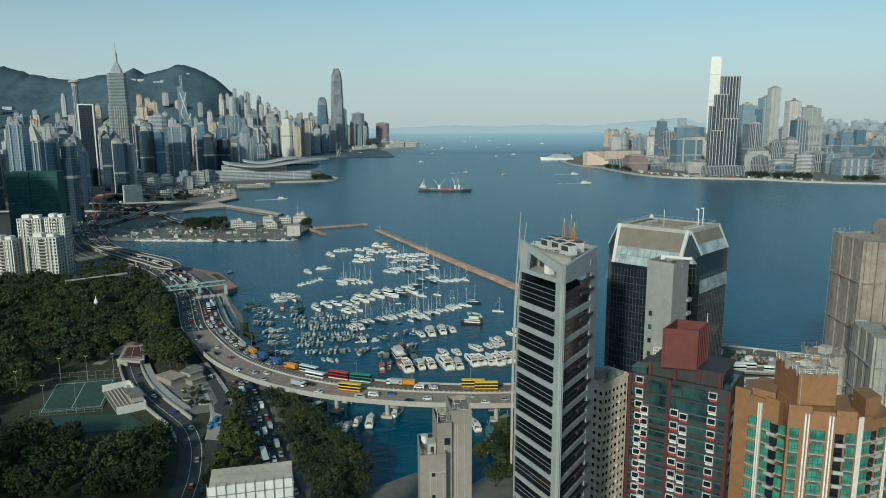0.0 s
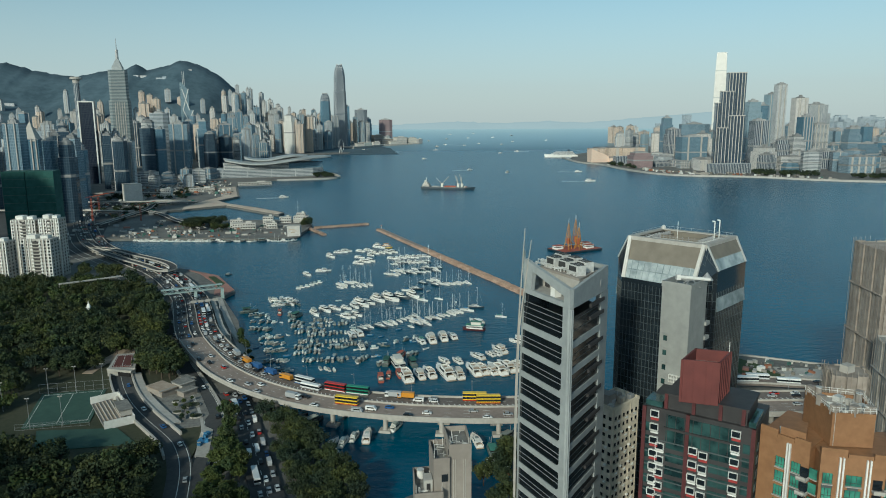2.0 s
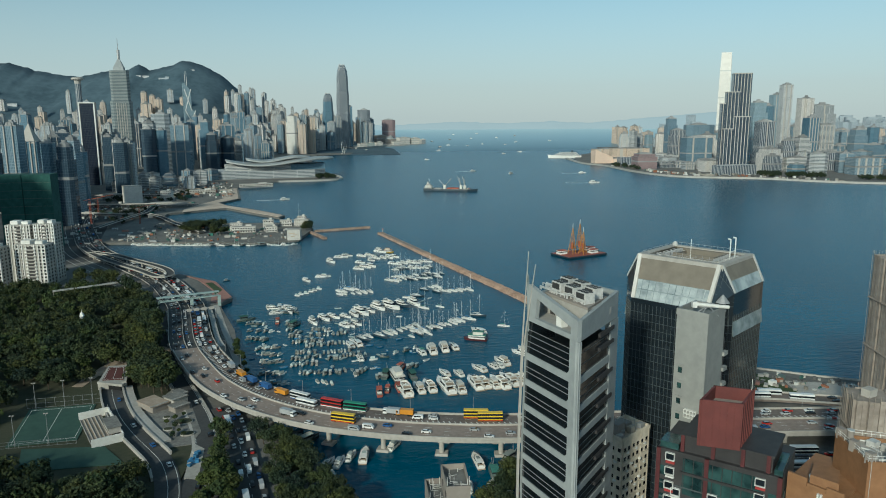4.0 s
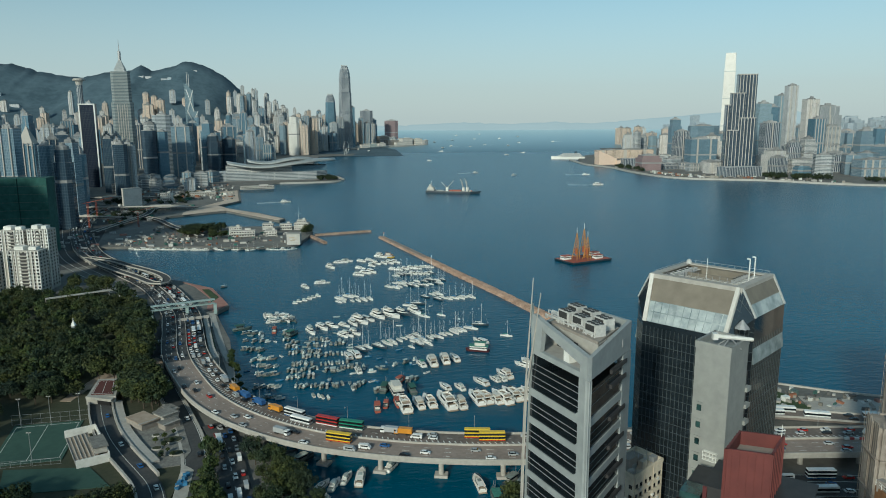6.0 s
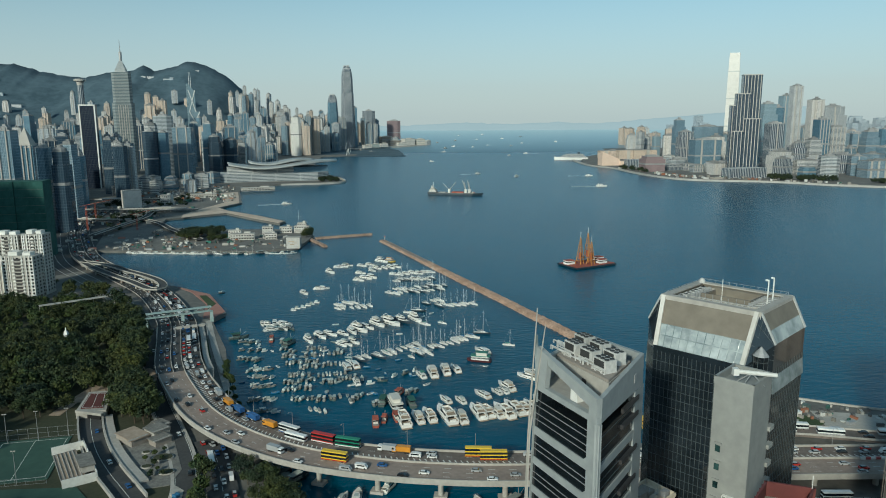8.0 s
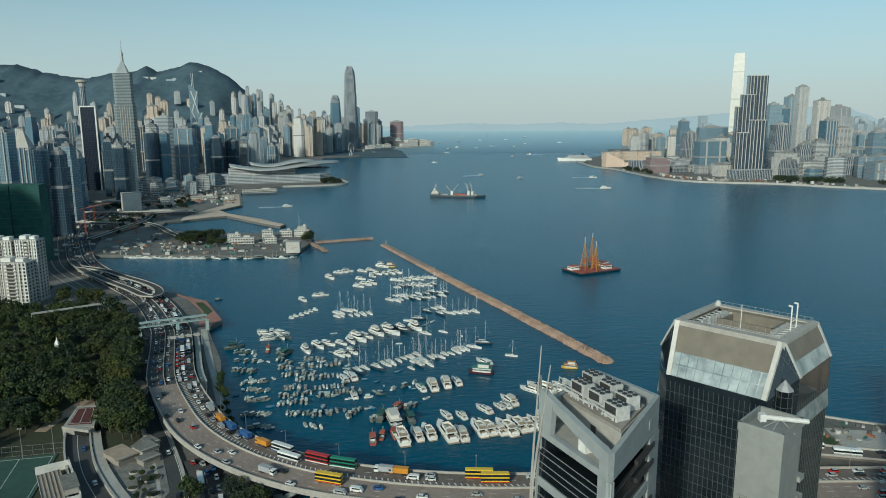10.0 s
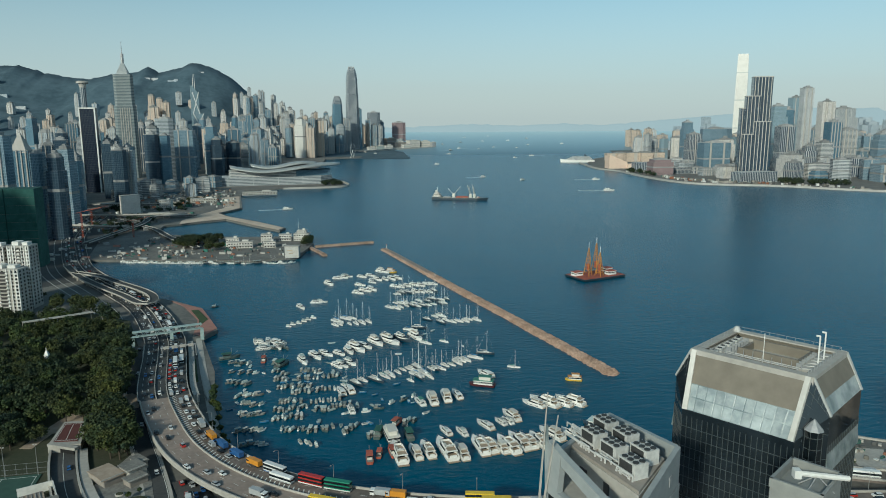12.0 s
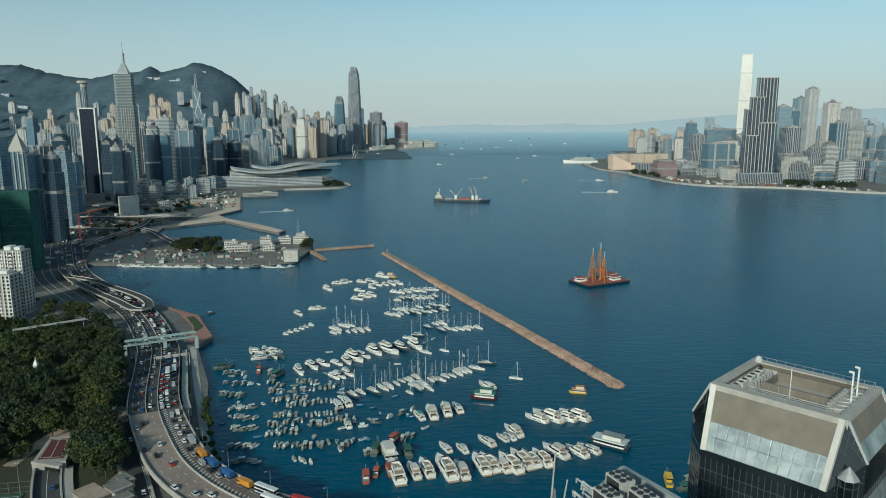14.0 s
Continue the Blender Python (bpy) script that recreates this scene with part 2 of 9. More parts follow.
# haze put into this sea as paler colour and glow, like the hills behind
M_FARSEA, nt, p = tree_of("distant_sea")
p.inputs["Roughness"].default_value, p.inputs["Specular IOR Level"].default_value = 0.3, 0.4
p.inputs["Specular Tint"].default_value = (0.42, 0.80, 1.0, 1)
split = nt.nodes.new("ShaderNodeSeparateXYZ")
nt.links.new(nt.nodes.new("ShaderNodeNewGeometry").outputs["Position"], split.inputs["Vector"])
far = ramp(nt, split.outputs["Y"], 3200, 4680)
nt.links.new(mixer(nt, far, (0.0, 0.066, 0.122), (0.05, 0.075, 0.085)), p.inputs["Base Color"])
# emission stands for the haze and grows towards the horizon
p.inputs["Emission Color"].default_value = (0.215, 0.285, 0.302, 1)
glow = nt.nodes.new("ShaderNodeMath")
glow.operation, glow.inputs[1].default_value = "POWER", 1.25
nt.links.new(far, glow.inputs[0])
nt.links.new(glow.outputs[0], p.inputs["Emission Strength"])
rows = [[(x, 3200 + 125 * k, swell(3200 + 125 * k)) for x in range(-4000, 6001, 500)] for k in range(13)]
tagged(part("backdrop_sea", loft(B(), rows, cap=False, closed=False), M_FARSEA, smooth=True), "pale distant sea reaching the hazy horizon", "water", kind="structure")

SHORE_NEAR = [(700, 130), (527, 200), (474, 228), (450, 230), (436, 212), (410, 190), (368, 176), (345, 162), (312, 130), (303, 95), (282, 78), (264, 93), (247, 83), (244, 115), (223, 151),
              (214, 165), (197, 205), (190, 226), (176, 268), (160, 348), (136, 423), (143, 442), (117, 507), (86, 537), (50, 561), (19, 596), (-12, 647), (-62, 742)]
SHORE_FAR = [(66, 727), (125, 713), (176, 730), (189, 819), (168, 880), (90, 885), (20, 900), (-40, 930), (-50, 1010), (3, 1052), (31, 1070), (96, 981), (132, 937), (138, 962), (91, 1030), (29, 1105), (5, 1150),
             (32, 1218), (-6, 1430), (-20, 1560), (60, 1600), (212, 1655), (164, 1880), (98, 2300), (94, 2883), (233, 2950), (262, 3330), (600, 3900), (652, 4068), (600, 4300)]


def land(name, pts, top, material, label, depth=-3.0):
    bm = B()
    loft(bm, [[(x, y, depth) for x, y in pts], [(x, y, top) for x, y in pts]], cap=False)
    cap = [bm.verts.new((x, y, top)) for x, y in pts]
    for tri in tessellate_polygon([[v.co for v in cap]]):
        bm.faces.new([cap[i] for i in tri])
    return tagged(part(name, bm, material), label, "ground", kind="structure")


land("ground_island", SHORE_NEAR + SHORE_FAR + [(-3500, 4300), (-3500, -900), (700, -900)], 3.0, M_GROUND, "paved grey waterfront ground with stone quay walls")
land("ground_peninsula", [(1190, 2720), (1078, 2455), (1015, 2168), (1043, 2035), (1037, 1760), (1080, 1584), (1257, 1486), (1392, 1350), (1800, 1150), (5000, 800), (5000, 4400), (1750, 4400), (1400, 3000)],
     3.0, M_GROUND, "paved far shore with a long sea wall")
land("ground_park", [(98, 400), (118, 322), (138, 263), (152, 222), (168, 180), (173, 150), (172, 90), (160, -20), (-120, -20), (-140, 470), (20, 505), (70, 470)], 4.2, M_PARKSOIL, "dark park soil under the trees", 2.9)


def hills(name, crest, y_crest, y_foot, material, label, rise=1.0, seed=0, back=250):
    """A range with a wavy crest, falling towards the viewer."""
    xs = [c[0] for c in crest]
    bm, rings = B(), []
    for k in range(15):
        f = k / 12.0
        row = []
        for i in range(161):
            x = xs[0] + (xs[-1] - xs[0]) * i / 160
            h = float(np.interp(x, xs, [c[1] for c in crest]))
            y = y_foot + (y_crest - y_foot) * f if f <= 1 else y_crest + back * (f - 1) * 6
            up = f ** 1.35 if f <= 1 else 1 - (f - 1) * 3
            n = noise.noise(Vector((x * 0.004, y * 0.004, seed))) + 0.5 * noise.noise(Vector((x * 0.011, y * 0.011, seed)))
            z = h * up * (1 + 0.28 * n * (1 - abs(2 * f - 1) if f < 1 else 0)) + ((6 * n + 7 * noise.noise(Vector((x * 0.03, seed, 2)))) * rise if f >= 0.8 else 0)
            row.append((x, y, max(z * rise, 1.0)))
        rings.append(row)
    loft(bm, rings, cap=False, closed=False)
    return tagged(part(name, bm, material, smooth=True), label, "hills", kind="structure")


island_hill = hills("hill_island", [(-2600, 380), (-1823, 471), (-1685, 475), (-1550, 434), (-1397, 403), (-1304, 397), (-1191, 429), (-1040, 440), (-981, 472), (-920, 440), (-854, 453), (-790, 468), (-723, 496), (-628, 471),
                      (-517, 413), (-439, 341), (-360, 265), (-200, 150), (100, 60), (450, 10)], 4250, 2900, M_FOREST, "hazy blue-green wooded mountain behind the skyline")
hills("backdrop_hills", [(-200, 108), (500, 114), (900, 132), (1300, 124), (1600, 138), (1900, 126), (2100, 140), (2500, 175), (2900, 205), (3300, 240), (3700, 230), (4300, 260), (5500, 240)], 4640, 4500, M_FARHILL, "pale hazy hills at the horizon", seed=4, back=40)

# ---- roads and the viaduct ----
M_BARRIERRED = surface("red_plastic", (0.36, 0.05, 0.05), (0.46, 0.09, 0.08), 0.6)
VIADUCT = ribbon([(560, 126), (500, 134), (440, 141), (380, 146), (314, 151), (283, 156), (258, 163), (228, 176), (200, 197), (177, 224), (160, 256), (141, 304), (122, 378), (108, 425), (70, 510), (20, 585), (-45, 680), (-95, 790), (-150, 940), (-190, 1150)],
                 0, [10.5] * 11 + [9.5, 6.5, 5.0, 4.2, 4.0, 3.8, 3.8, 3.8, 3.8])
WEST = VIADUCT[[i for i, (p, n) in enumerate(VIADUCT) if p.y > 285 and p.x < 200][0]:]
M_SEASIDE = surface("oil_stained_road", (0.115, 0.098, 0.088), (0.205, 0.168, 0.148), 0.9, fine=0.5, coarse=0.07)
OVER = VIADUCT[:len(VIADUCT) - len(WEST) + 1]
# the ribbon runs away from the quay: its right side is the sea side
via = tagged(thing("viaduct", pose(0, 0, 0), "curved pale concrete road viaduct on columns over the water", "viaduct"), kind="structure")
bm = strip(B(), OVER, -13.2, 13.2, -1.6, -0.25)
part("deck_girder", bm, M_PALE, via)
part("roadway", strip(B(), OVER, -12.6, 1.5, -0.25, 0.0), M_DECK, via, "sandy worn concrete carriageway")
part("roadway", strip(B(), OVER, 1.5, 12.6, -0.25, 0.0), M_SEASIDE, via, "oil-stained worn carriageway")
for o in (-12.9, 12.9):
    part("parapet", strip(B(), OVER, o - 0.25, o + 0.25, -0.6, 0.95), M_PALE, via)
part("median_barrier", strip(B(), OVER, 1.3, 1.7, 0.0, 0.9), M_PALE, via)
bm = B()
for k in range(30, int(length(OVER) / 2.6)):
    m = along(OVER, 1 + 2.6 * k, 0)
    bar(bm, m @ Vector((0.0, -2.0, 0.02)), m @ Vector((1.6, -5.2, 0.02)), 0.5, 0.03)
part("hatched_strip", bm, M_LINE, via, kind="stuff")
for colour, shift in (("red", 0), ("white", 1)):
    bm = B()
    for k in range(shift, 44, 2):
        m = along(OVER, 2 + 2.2 * k, 0.9)
        bar(bm, m @ Vector((0, 0, 0.5)), m @ Vector((2.1, 0, 0.5)), 0.7, 1.0)
    part("barrier_block", bm, M_BARRIERRED if colour == "red" else M_WHITE, via, colour + " plastic road barrier blocks", kind="stuff")
for off in (-9.2, -5.6, -2.0, 8.2):
    bm = B()
    L = length(OVER)
    for k in range(int(L / 9)):
        m = along(OVER, 4 + k * 9, off)
        bar(bm, m @ Vector((0, 0, 0.012)), m @ Vector((3, 0, 0.012)), 0.16, 0.02)
    part("lane_line", bm, M_LINE, via)
col = B()
box(col, 0, 0, -3.0, 6.5, 5.0, 4.2, grow=0.86)
prism(col, disc(0, 0, 1.15, 14), 1.0, 8.2)
loft(col, [[(x, y, z) for x, y in rect(0, 0, 2.2, w)] for z, w in ((7.6, 3.0), (8.9, 12.0))])
pier = part("pier", col, M_PALE, via)
span = 26.0
for k in range(14):
    for off in (-6.6, 6.6):
        m = along(OVER, 18 + k * span, off)
        m.translation.z = 0
        if k == 0 and off < 0:
            pier.matrix_basis = m
        else:
            again(pier, m, via)

west_road = tagged(part("road_west", strip(B(), WEST, -14.0, 13.2, -0.6, 0.0), M_ASPHALT), "dark asphalt road of many lanes beside the shore", "road", kind="structure")
for o in (-13.7, -4.6, 1.6, 13.0):
    part("kerb_wall", strip(B(), WEST, o - 0.2, o + 0.2, -0.3, 0.8), M_PALE, west_road)
for off in (-11, -8, -1.5, 4.8, 8.2):
    bm = B()
    for k in range(int(length(WEST) / 11)):
        m = along(WEST, 4 + k * 11, off)
        bar(bm, m @ Vector((0, 0, 0.02)), m @ Vector((4, 0, 0.02)), 0.22, 0.02)
    part("lane_line", bm, M_LINE, west_road)
for o0, o1 in ((14.5, 18.0), (22.0, 25.0)):
    part("footpath", strip(B(), WEST[:20], o0, o1, -6, -5.2 if o0 > 20 else -1.2), M_PALE, west_road)

PARK_ROAD = ribbon([(96, 402), (119, 322), (138, 266), (156.5, 222), (167.5, 195), (175.2, 171), (179, 150), (179.4, 128), (180, 96), (180, 20)], 0, 4.35)
park_road = tagged(part("road_park", strip(B(), PARK_ROAD, -4.6, 4.6, -0.6, 0.0), M_ASPHALT), "narrow asphalt park road with white edge lines", "road", kind="structure")
APART = [q for q in PARK_ROAD if q[0].y > 150]
for o in (-4.2, 4.2):
    part("edge_line", strip(B(), PARK_ROAD if o < 0 else APART, o - 0.12, o + 0.12, 0.0, 0.02), M_LINE, park_road)
for o in (-5.3, 5.3):
    part("kerb", strip(B(), PARK_ROAD if o < 0 else APART, o - 0.7, o + 0.7, -0.6, 0.16), M_PALE, park_road)
STREET = ribbon([(176, 208), (184, 190), (196, 147), (208, 100), (216, 70), (228, 20)], 0, 4.0)
street = tagged(part("road_street", strip(B(), STREET, -6.2, 6.2, -0.8, 0.0), M_ASPHALT), "shaded asphalt street between rows of trees", "road", kind="structure")
bm = B()
for k in range(18):
    m = along(STREET, 4 + 9 * k, 0)
    bar(bm, m @ Vector((0, 0, 0.02)), m @ Vector((4, 0, 0.02)), 0.2, 0.02)
part("lane_line", bm, M_LINE, street)

M_TUNNEL = surface("tunnel_dark", (0.008, 0.008, 0.009), (0.014, 0.014, 0.015), 0.9)
# underpass ramp with parapets and a dark portal
RAMP = ribbon([(109, 250), (112.7, 238), (119.6, 220.2), (128.9, 200.2), (141.4, 179.2), (151.9, 163.7), (161.8, 148), (169.3, 127.7), (173.4, 106), (175, 84), (175, 24)], 0, [4.3] * 5 + [4.34, 4.4, 4.44, 4.46, 4.46, 4.46])
ramp_road = tagged(part("road_underpass", strip(B(), RAMP, -5.0, 5.0, -0.5, 0.0), M_ASPHALT), "asphalt underpass ramp between pale parapets", "road", kind="structure")
for o in (-5.6, 5.6):
    part("parapet", strip(B(), [q for q in RAMP if q[0].y > (152 if o < 0 else 132)], o - 0.45, o + 0.45, -0.5, 1.6), M_PALE, ramp_road)
part("footway", strip(B(), [q for q in RAMP[2:] if q[0].y > 160], -10.4, -6.4, -0.5, 1.1), M_PALE, ramp_road)
part("lane_line", strip(B(), RAMP, -0.1, 0.1, 0.0, 0.02), M_LINE, ramp_road)
part("lane_line", strip(B(), [q for q in RAMP if q[0].y < 152], -4.3, -4.05, 0.0, 0.02), M_LINE, ramp_road)
bm = B()
box(bm, 112.5, 238.5, 7.4, 16, 2.5, 1.3, -22)
part("portal_beam", bm, M_CONCRETE, ramp_road)
# flat near-black panel painted as the shade inside the tunnel
bm = B()
box(bm, 113, 239.2, 4.3, 10.5, 0.4, 3.2, -22)
part("tunnel_mouth", bm, M_TUNNEL, ramp_road)

# ---- the near towers ----
M_GREYCLAD = surface("pale_grey_cladding", (0.245, 0.25, 0.24), (0.315, 0.318, 0.302), 0.6, fine=0.5, coarse=0.07)
M_BANDCLAD = surface("white_band_cladding", (0.275, 0.295, 0.30), (0.35, 0.37, 0.37), 0.55, fine=0.5, coarse=0.07)
M_BROWNCLAD = surface("brown_stone_slope", (0.16, 0.138, 0.11), (0.22, 0.195, 0.155), 0.6, fine=0.3, coarse=0.06)
M_REDPAINT = surface("red_painted_steel", (0.105, 0.026, 0.024), (0.15, 0.038, 0.034), 0.65, fine=0.4, coarse=0.09)
M_ORANGE = surface("orange_tile", (0.225, 0.115, 0.053), (0.30, 0.157, 0.075), 0.65, fine=0.7, coarse=0.08)
M_DARKCLAD = surface("charcoal_cladding", (0.028, 0.027, 0.029), (0.05, 0.047, 0.048), 0.55, fine=0.5, coarse=0.08)
M_MAROON = surface("maroon_trim", (0.065, 0.016, 0.018), (0.10, 0.025, 0.027), 0.55)
M_SCARLET = surface("scarlet_panel", (0.28, 0.03, 0.03), (0.36, 0.045, 0.04), 0.5)
M_GREENGLASS = surface("green_glazing", (0.03, 0.13, 0.10), (0.10, 0.34, 0.25), 0.12, fine=0.35, coarse=0.3, gloss=0.8)
M_TEALGLASS = surface("teal_glazing", (0.010, 0.026, 0.028), (0.040, 0.088, 0.085), 0.12, fine=0.3, coarse=0.3, gloss=0.8)
# pale mottled tones put sky and sun reflections into the roof glass colour
M_SKYGLASS = surface("sloped_pale_glazing", (0.16, 0.20, 0.21), (0.42, 0.46, 0.46), 0.18, fine=0.18, coarse=0.25, gloss=0.9)
M_PANEL = surface("pale_glass_panel", (0.24, 0.28, 0.29), (0.48, 0.52, 0.52), 0.22, fine=0.22, coarse=0.4, rnd=0.12, gloss=0.9)
M_MULLION = surface("mullion", (0.058, 0.070, 0.073), (0.085, 0.096, 0.098), 0.5)
M_MULLION2 = surface("light_mullion", (0.36, 0.37, 0.37), (0.45, 0.45, 0.44), 0.5)
M_BAMBOO = surface("bamboo_poles", (0.26, 0.22, 0.185), (0.36, 0.315, 0.265), 0.9)
# stained cream raised above the weathered render, for sunlight the old block misses
M_CREAMWALL = surface("stained_cream_render", (0.50, 0.43, 0.33), (0.78, 0.68, 0.54), 0.9, fine=0.4, coarse=0.07)
M_PLANT = surface("galvanised_plant", (0.46, 0.455, 0.44), (0.66, 0.65, 0.62), 0.5, 0.1, fine=1.5)
M_PALEMETAL = surface("pale_metal_trim", (0.52, 0.50, 0.46), (0.62, 0.60, 0.56), 0.5, fine=0.8, coarse=0.1)
M_FANDARK = surface("dark_grille", (0.03, 0.03, 0.03), (0.05, 0.05, 0.05), 0.7)
M_OLDWALL = surface("weathered_render", (0.46, 0.40, 0.32), (0.66, 0.58, 0.47), 0.9, fine=0.5, coarse=0.08)
M_PINKGREY = surface("pinkish_grey_render", (0.25, 0.22, 0.195), (0.32, 0.285, 0.25), 0.9, fine=0.5, coarse=0.06)
M_ROOFFELT = surface("grey_roof_felt", (0.15, 0.145, 0.135), (0.24, 0.23, 0.21), 0.95, fine=0.8, coarse=0.2)
M_GREENROOF = surface("grey_green_roof", (0.11, 0.13, 0.11), (0.17, 0.19, 0.16), 0.9)
M_NETGREEN = surface("green_site_netting", (0.014, 0.066, 0.058), (0.032, 0.105, 0.092), 0.9, fine=0.2, coarse=0.05)


class Face:
    """A wall from a to b in plan, seen from its right: places boxes by metres along, out and up."""

    def __init__(self, a, b):
        self.a, d = Vector((*a, 0)), Vector((b[0] - a[0], b[1] - a[1], 0))
        self.len, self.d = d.length, d.normalized()
        self.n = Vector((self.d.y, -self.d.x, 0))

    def at(self, s, out=0.0, z=0.0):
        return self.a + self.d * s + self.n * out + Vector((0, 0, z))

    def slab(self, bm, s0, s1, o0, o1, z0, z1):
        p = [self.at(s, o) for s, o in ((s0, o1), (s1, o1), (s1, o0), (s0, o0))]
        return prism(bm, [(v.x, v.y) for v in p], z0, z1)

    def spot(self, s, out=0.0, z=0.0):
        """x along the wall, -y out of it"""
        v = self.at(s, out, z)
        return pose(v.x, v.y, v.z, 0, 0, math.degrees(math.atan2(self.d.y, self.d.x)))


def pieces(name, bm, material, parent, poses, label=""):
    """One mesh set at many poses; of long columns the storeys far below are joined."""
    poses = list(poses)
    lower = [m for m in poses if len(poses) > 30 and m.translation.z < 42]
    if lower:
        joined = B()
        cell = bpy.data.meshes.new("cell")
        bm.to_mesh(cell)
        for m in lower:
            n = len(joined.verts)
            joined.from_mesh(cell)
            joined.verts.ensure_lookup_table()
            for v in joined.verts[n:]:
                v.co = m @ v.co
        bpy.data.meshes.remove(cell)
        part(name, joined, material, parent, label, kind="stuff")
    ob = None
    for m in poses:
        if m.translation.z < 42 and lower:
            continue
        if ob is None:
            ob = part(name, bm, material, parent, label)
            ob.matrix_basis = m
        else:
            again(ob, m, parent)
    return ob


def unit_box(sx, sy, sz, bev=0.0):
    """Centred in x, its back at y = 0, its foot at z = 0."""
    bm = B()
    box(bm, 0, -sy / 2, 0, sx, sy, sz)
    return bm


def ac_bank(m, fans, label="large grey rooftop chiller with round black fans"):
    """Chiller boxes with fans on top."""
    t = thing("rooftop_chiller", m, label, "chiller", "chillers on the roof")
    w = fans * 1.22
    bm = B()
    box(bm, 0, 0, 0.3, w, 2.4, 2.1)
    for x in (-w / 2 + 0.2, w / 2 - 0.2):
        box(bm, x, 0, 0, 0.3, 2.6, 0.3)
    part("casing", bm, M_PLANT, t)
    bm = B()
    box(bm, -0.2, -1.21, 0.75, w - 0.9, 0.06, 1.4)
    part("grille", bm, M_FANDARK, t)
    fan = B()
    prism(fan, disc(0, 0, 0.47, 12), 0, 0.12)
    pieces("fan", fan, M_FANDARK, t, [pose((i - (fans - 1) / 2) * 1.18, s * 0.58, 2.4) for i in range(fans) for s in (-1, 1)])
    return t


# tower of dark glass and white bands, its crown cut to a slope
AF, AL, AR, AB = (291, -10), (285, 7.0), (305.5, 7.0), (299.5, 22.0)
tower_a = thing("banded_tower", pose(0, 0, 0), "slim office tower of dark glass, white bands and sloping crown", "tower")
part("glass_body", prism(B(), [AF, AR, AB, AL], 3, 101.5), M_GLASS, tower_a)
wall_l, wall_r = Face(AL, AF), Face(AF, AR)
pitch, glass_h = 6.2, 4.72
LEVELS = [(103.7, 95.9)] + [(94.3 - pitch * k, 94.3 - pitch * k - glass_h) for k in range(15)]


def bulge(z):
    """How far the curved side edge stands out beyond the crown's."""
    return 1.7 * (1 - min(1.0, max(0.0, (z - 66) / 42)) ** 1.6)


def band(face, pts, o0, o1):
    return loft(B(), [[face.at(d, o, z) for d, z in pts] for o in (o1, o0)])


glass_end = wall_l.len - 2.5
part("curved_bay", loft(B(), [[wall_l.at(d, o, z) for d, o in ((-bulge(z), 0.02), (1.5, 0.02), (1.5, -6.0), (-bulge(z), -6.0))] for z in [3 + 5.3 * k for k in range(20)]]), M_GLASS, tower_a)
for k, (top, foot) in enumerate(LEVELS):
    under = LEVELS[k + 1][0] if k + 1 < len(LEVELS) else 2.9
    slab = part("spandrel_band", band(wall_l, [(-bulge(under), under), (glass_end, under), (glass_end, foot), (-bulge(foot), foot)], -0.2, 0.24), M_BANDCLAD, tower_a)
    part("corner_gusset", band(wall_l, [(glass_end - 1.0, foot), (glass_end, foot), (glass_end, foot + 0.9)], -0.1, 0.24), M_BANDCLAD, slab)
    bm = B()
    wall_r.slab(bm, 0.2, wall_r.len * 0.80, -0.2, 0.3, under, foot)
    part("spandrel_band", bm, M_BANDCLAD, tower_a)
    for f in (0.36, 0.62) if k else (0.2, 0.36, 0.56, 0.72):
        z = foot + (top - foot) * f
        part("window_rail", band(wall_l, [(-bulge(z), z - 0.05), (glass_end, z - 0.05), (glass_end, z + 0.05), (-bulge(z), z + 0.05)], 0.0, 0.12), M_STEEL, tower_a)
    for f in (0.45,) if k else (0.34, 0.74):
        z = foot + (top - foot) * f
        bm = B()
        wall_r.slab(bm, wall_r.len * 0.50, wall_r.len * 0.88, 0.0, 0.6, z, z + 0.85)
        part("sun_fin", bm, M_DARKCLAD, tower_a)
    bm = B()
    for f in (0.3, 0.62):
        z = foot + (top - foot) * f
        wall_r.slab(bm, 0.3, wall_r.len * 0.80, 0.0, 0.08, z - 0.04, z + 0.04)
    part("window_rail", bm, M_MULLION, tower_a)
bm = B()
wall_l.slab(bm, glass_end, wall_l.len + 0.3, -0.6, 0.34, 3, 103.7)
wall_r.slab(bm, -0.3, 0.22, -0.5, 0.4, 3, 103.72)
part("corner_pier", bm, M_BANDCLAD, tower_a)
bm = B()
wall_r.slab(bm, wall_r.len * 0.80, wall_r.len + 0.4, -1.0, 0.34, 3, 103.6)
part("blank_wall", bm, M_BANDCLAD, tower_a)
part("wall_vent", unit_box(1.1, 0.1, 1.6), M_STEEL, tower_a).matrix_basis = wall_r.spot(wall_r.len * 0.78, 0.32, 105.6)
part("terrace", prism(B(), [AF, AR, AB, AL], 103.62, 104.6), M_CONCRETE, tower_a)
# crown: a wall with a triangular opening, its head falling to the corner
s1 = wall_l.len
for pts in ([(-0.1, 103.7), (s1, 103.7), (s1, 104.8), (-0.1, 104.8)], [(-0.1, 104.8), (2.7, 104.8), (3.5, 111.2), (0.0, 112.1)],
            [(3.5, 109.5), (15.8, 106.3), (s1 - 0.1, 108.2), (3.5, 111.2)], [(15.8, 104.8), (s1 - 0.1, 104.8), (s1 - 0.1, 108.2), (15.8, 106.3)]):
    part("crown_wall", loft(B(), [[wall_l.at(d, o, z) for d, z in pts] for o in (0.36, -0.7)]), M_BANDCLAD, tower_a)
wall_b, wall_k = Face(AR, AB), Face(AB, AL)
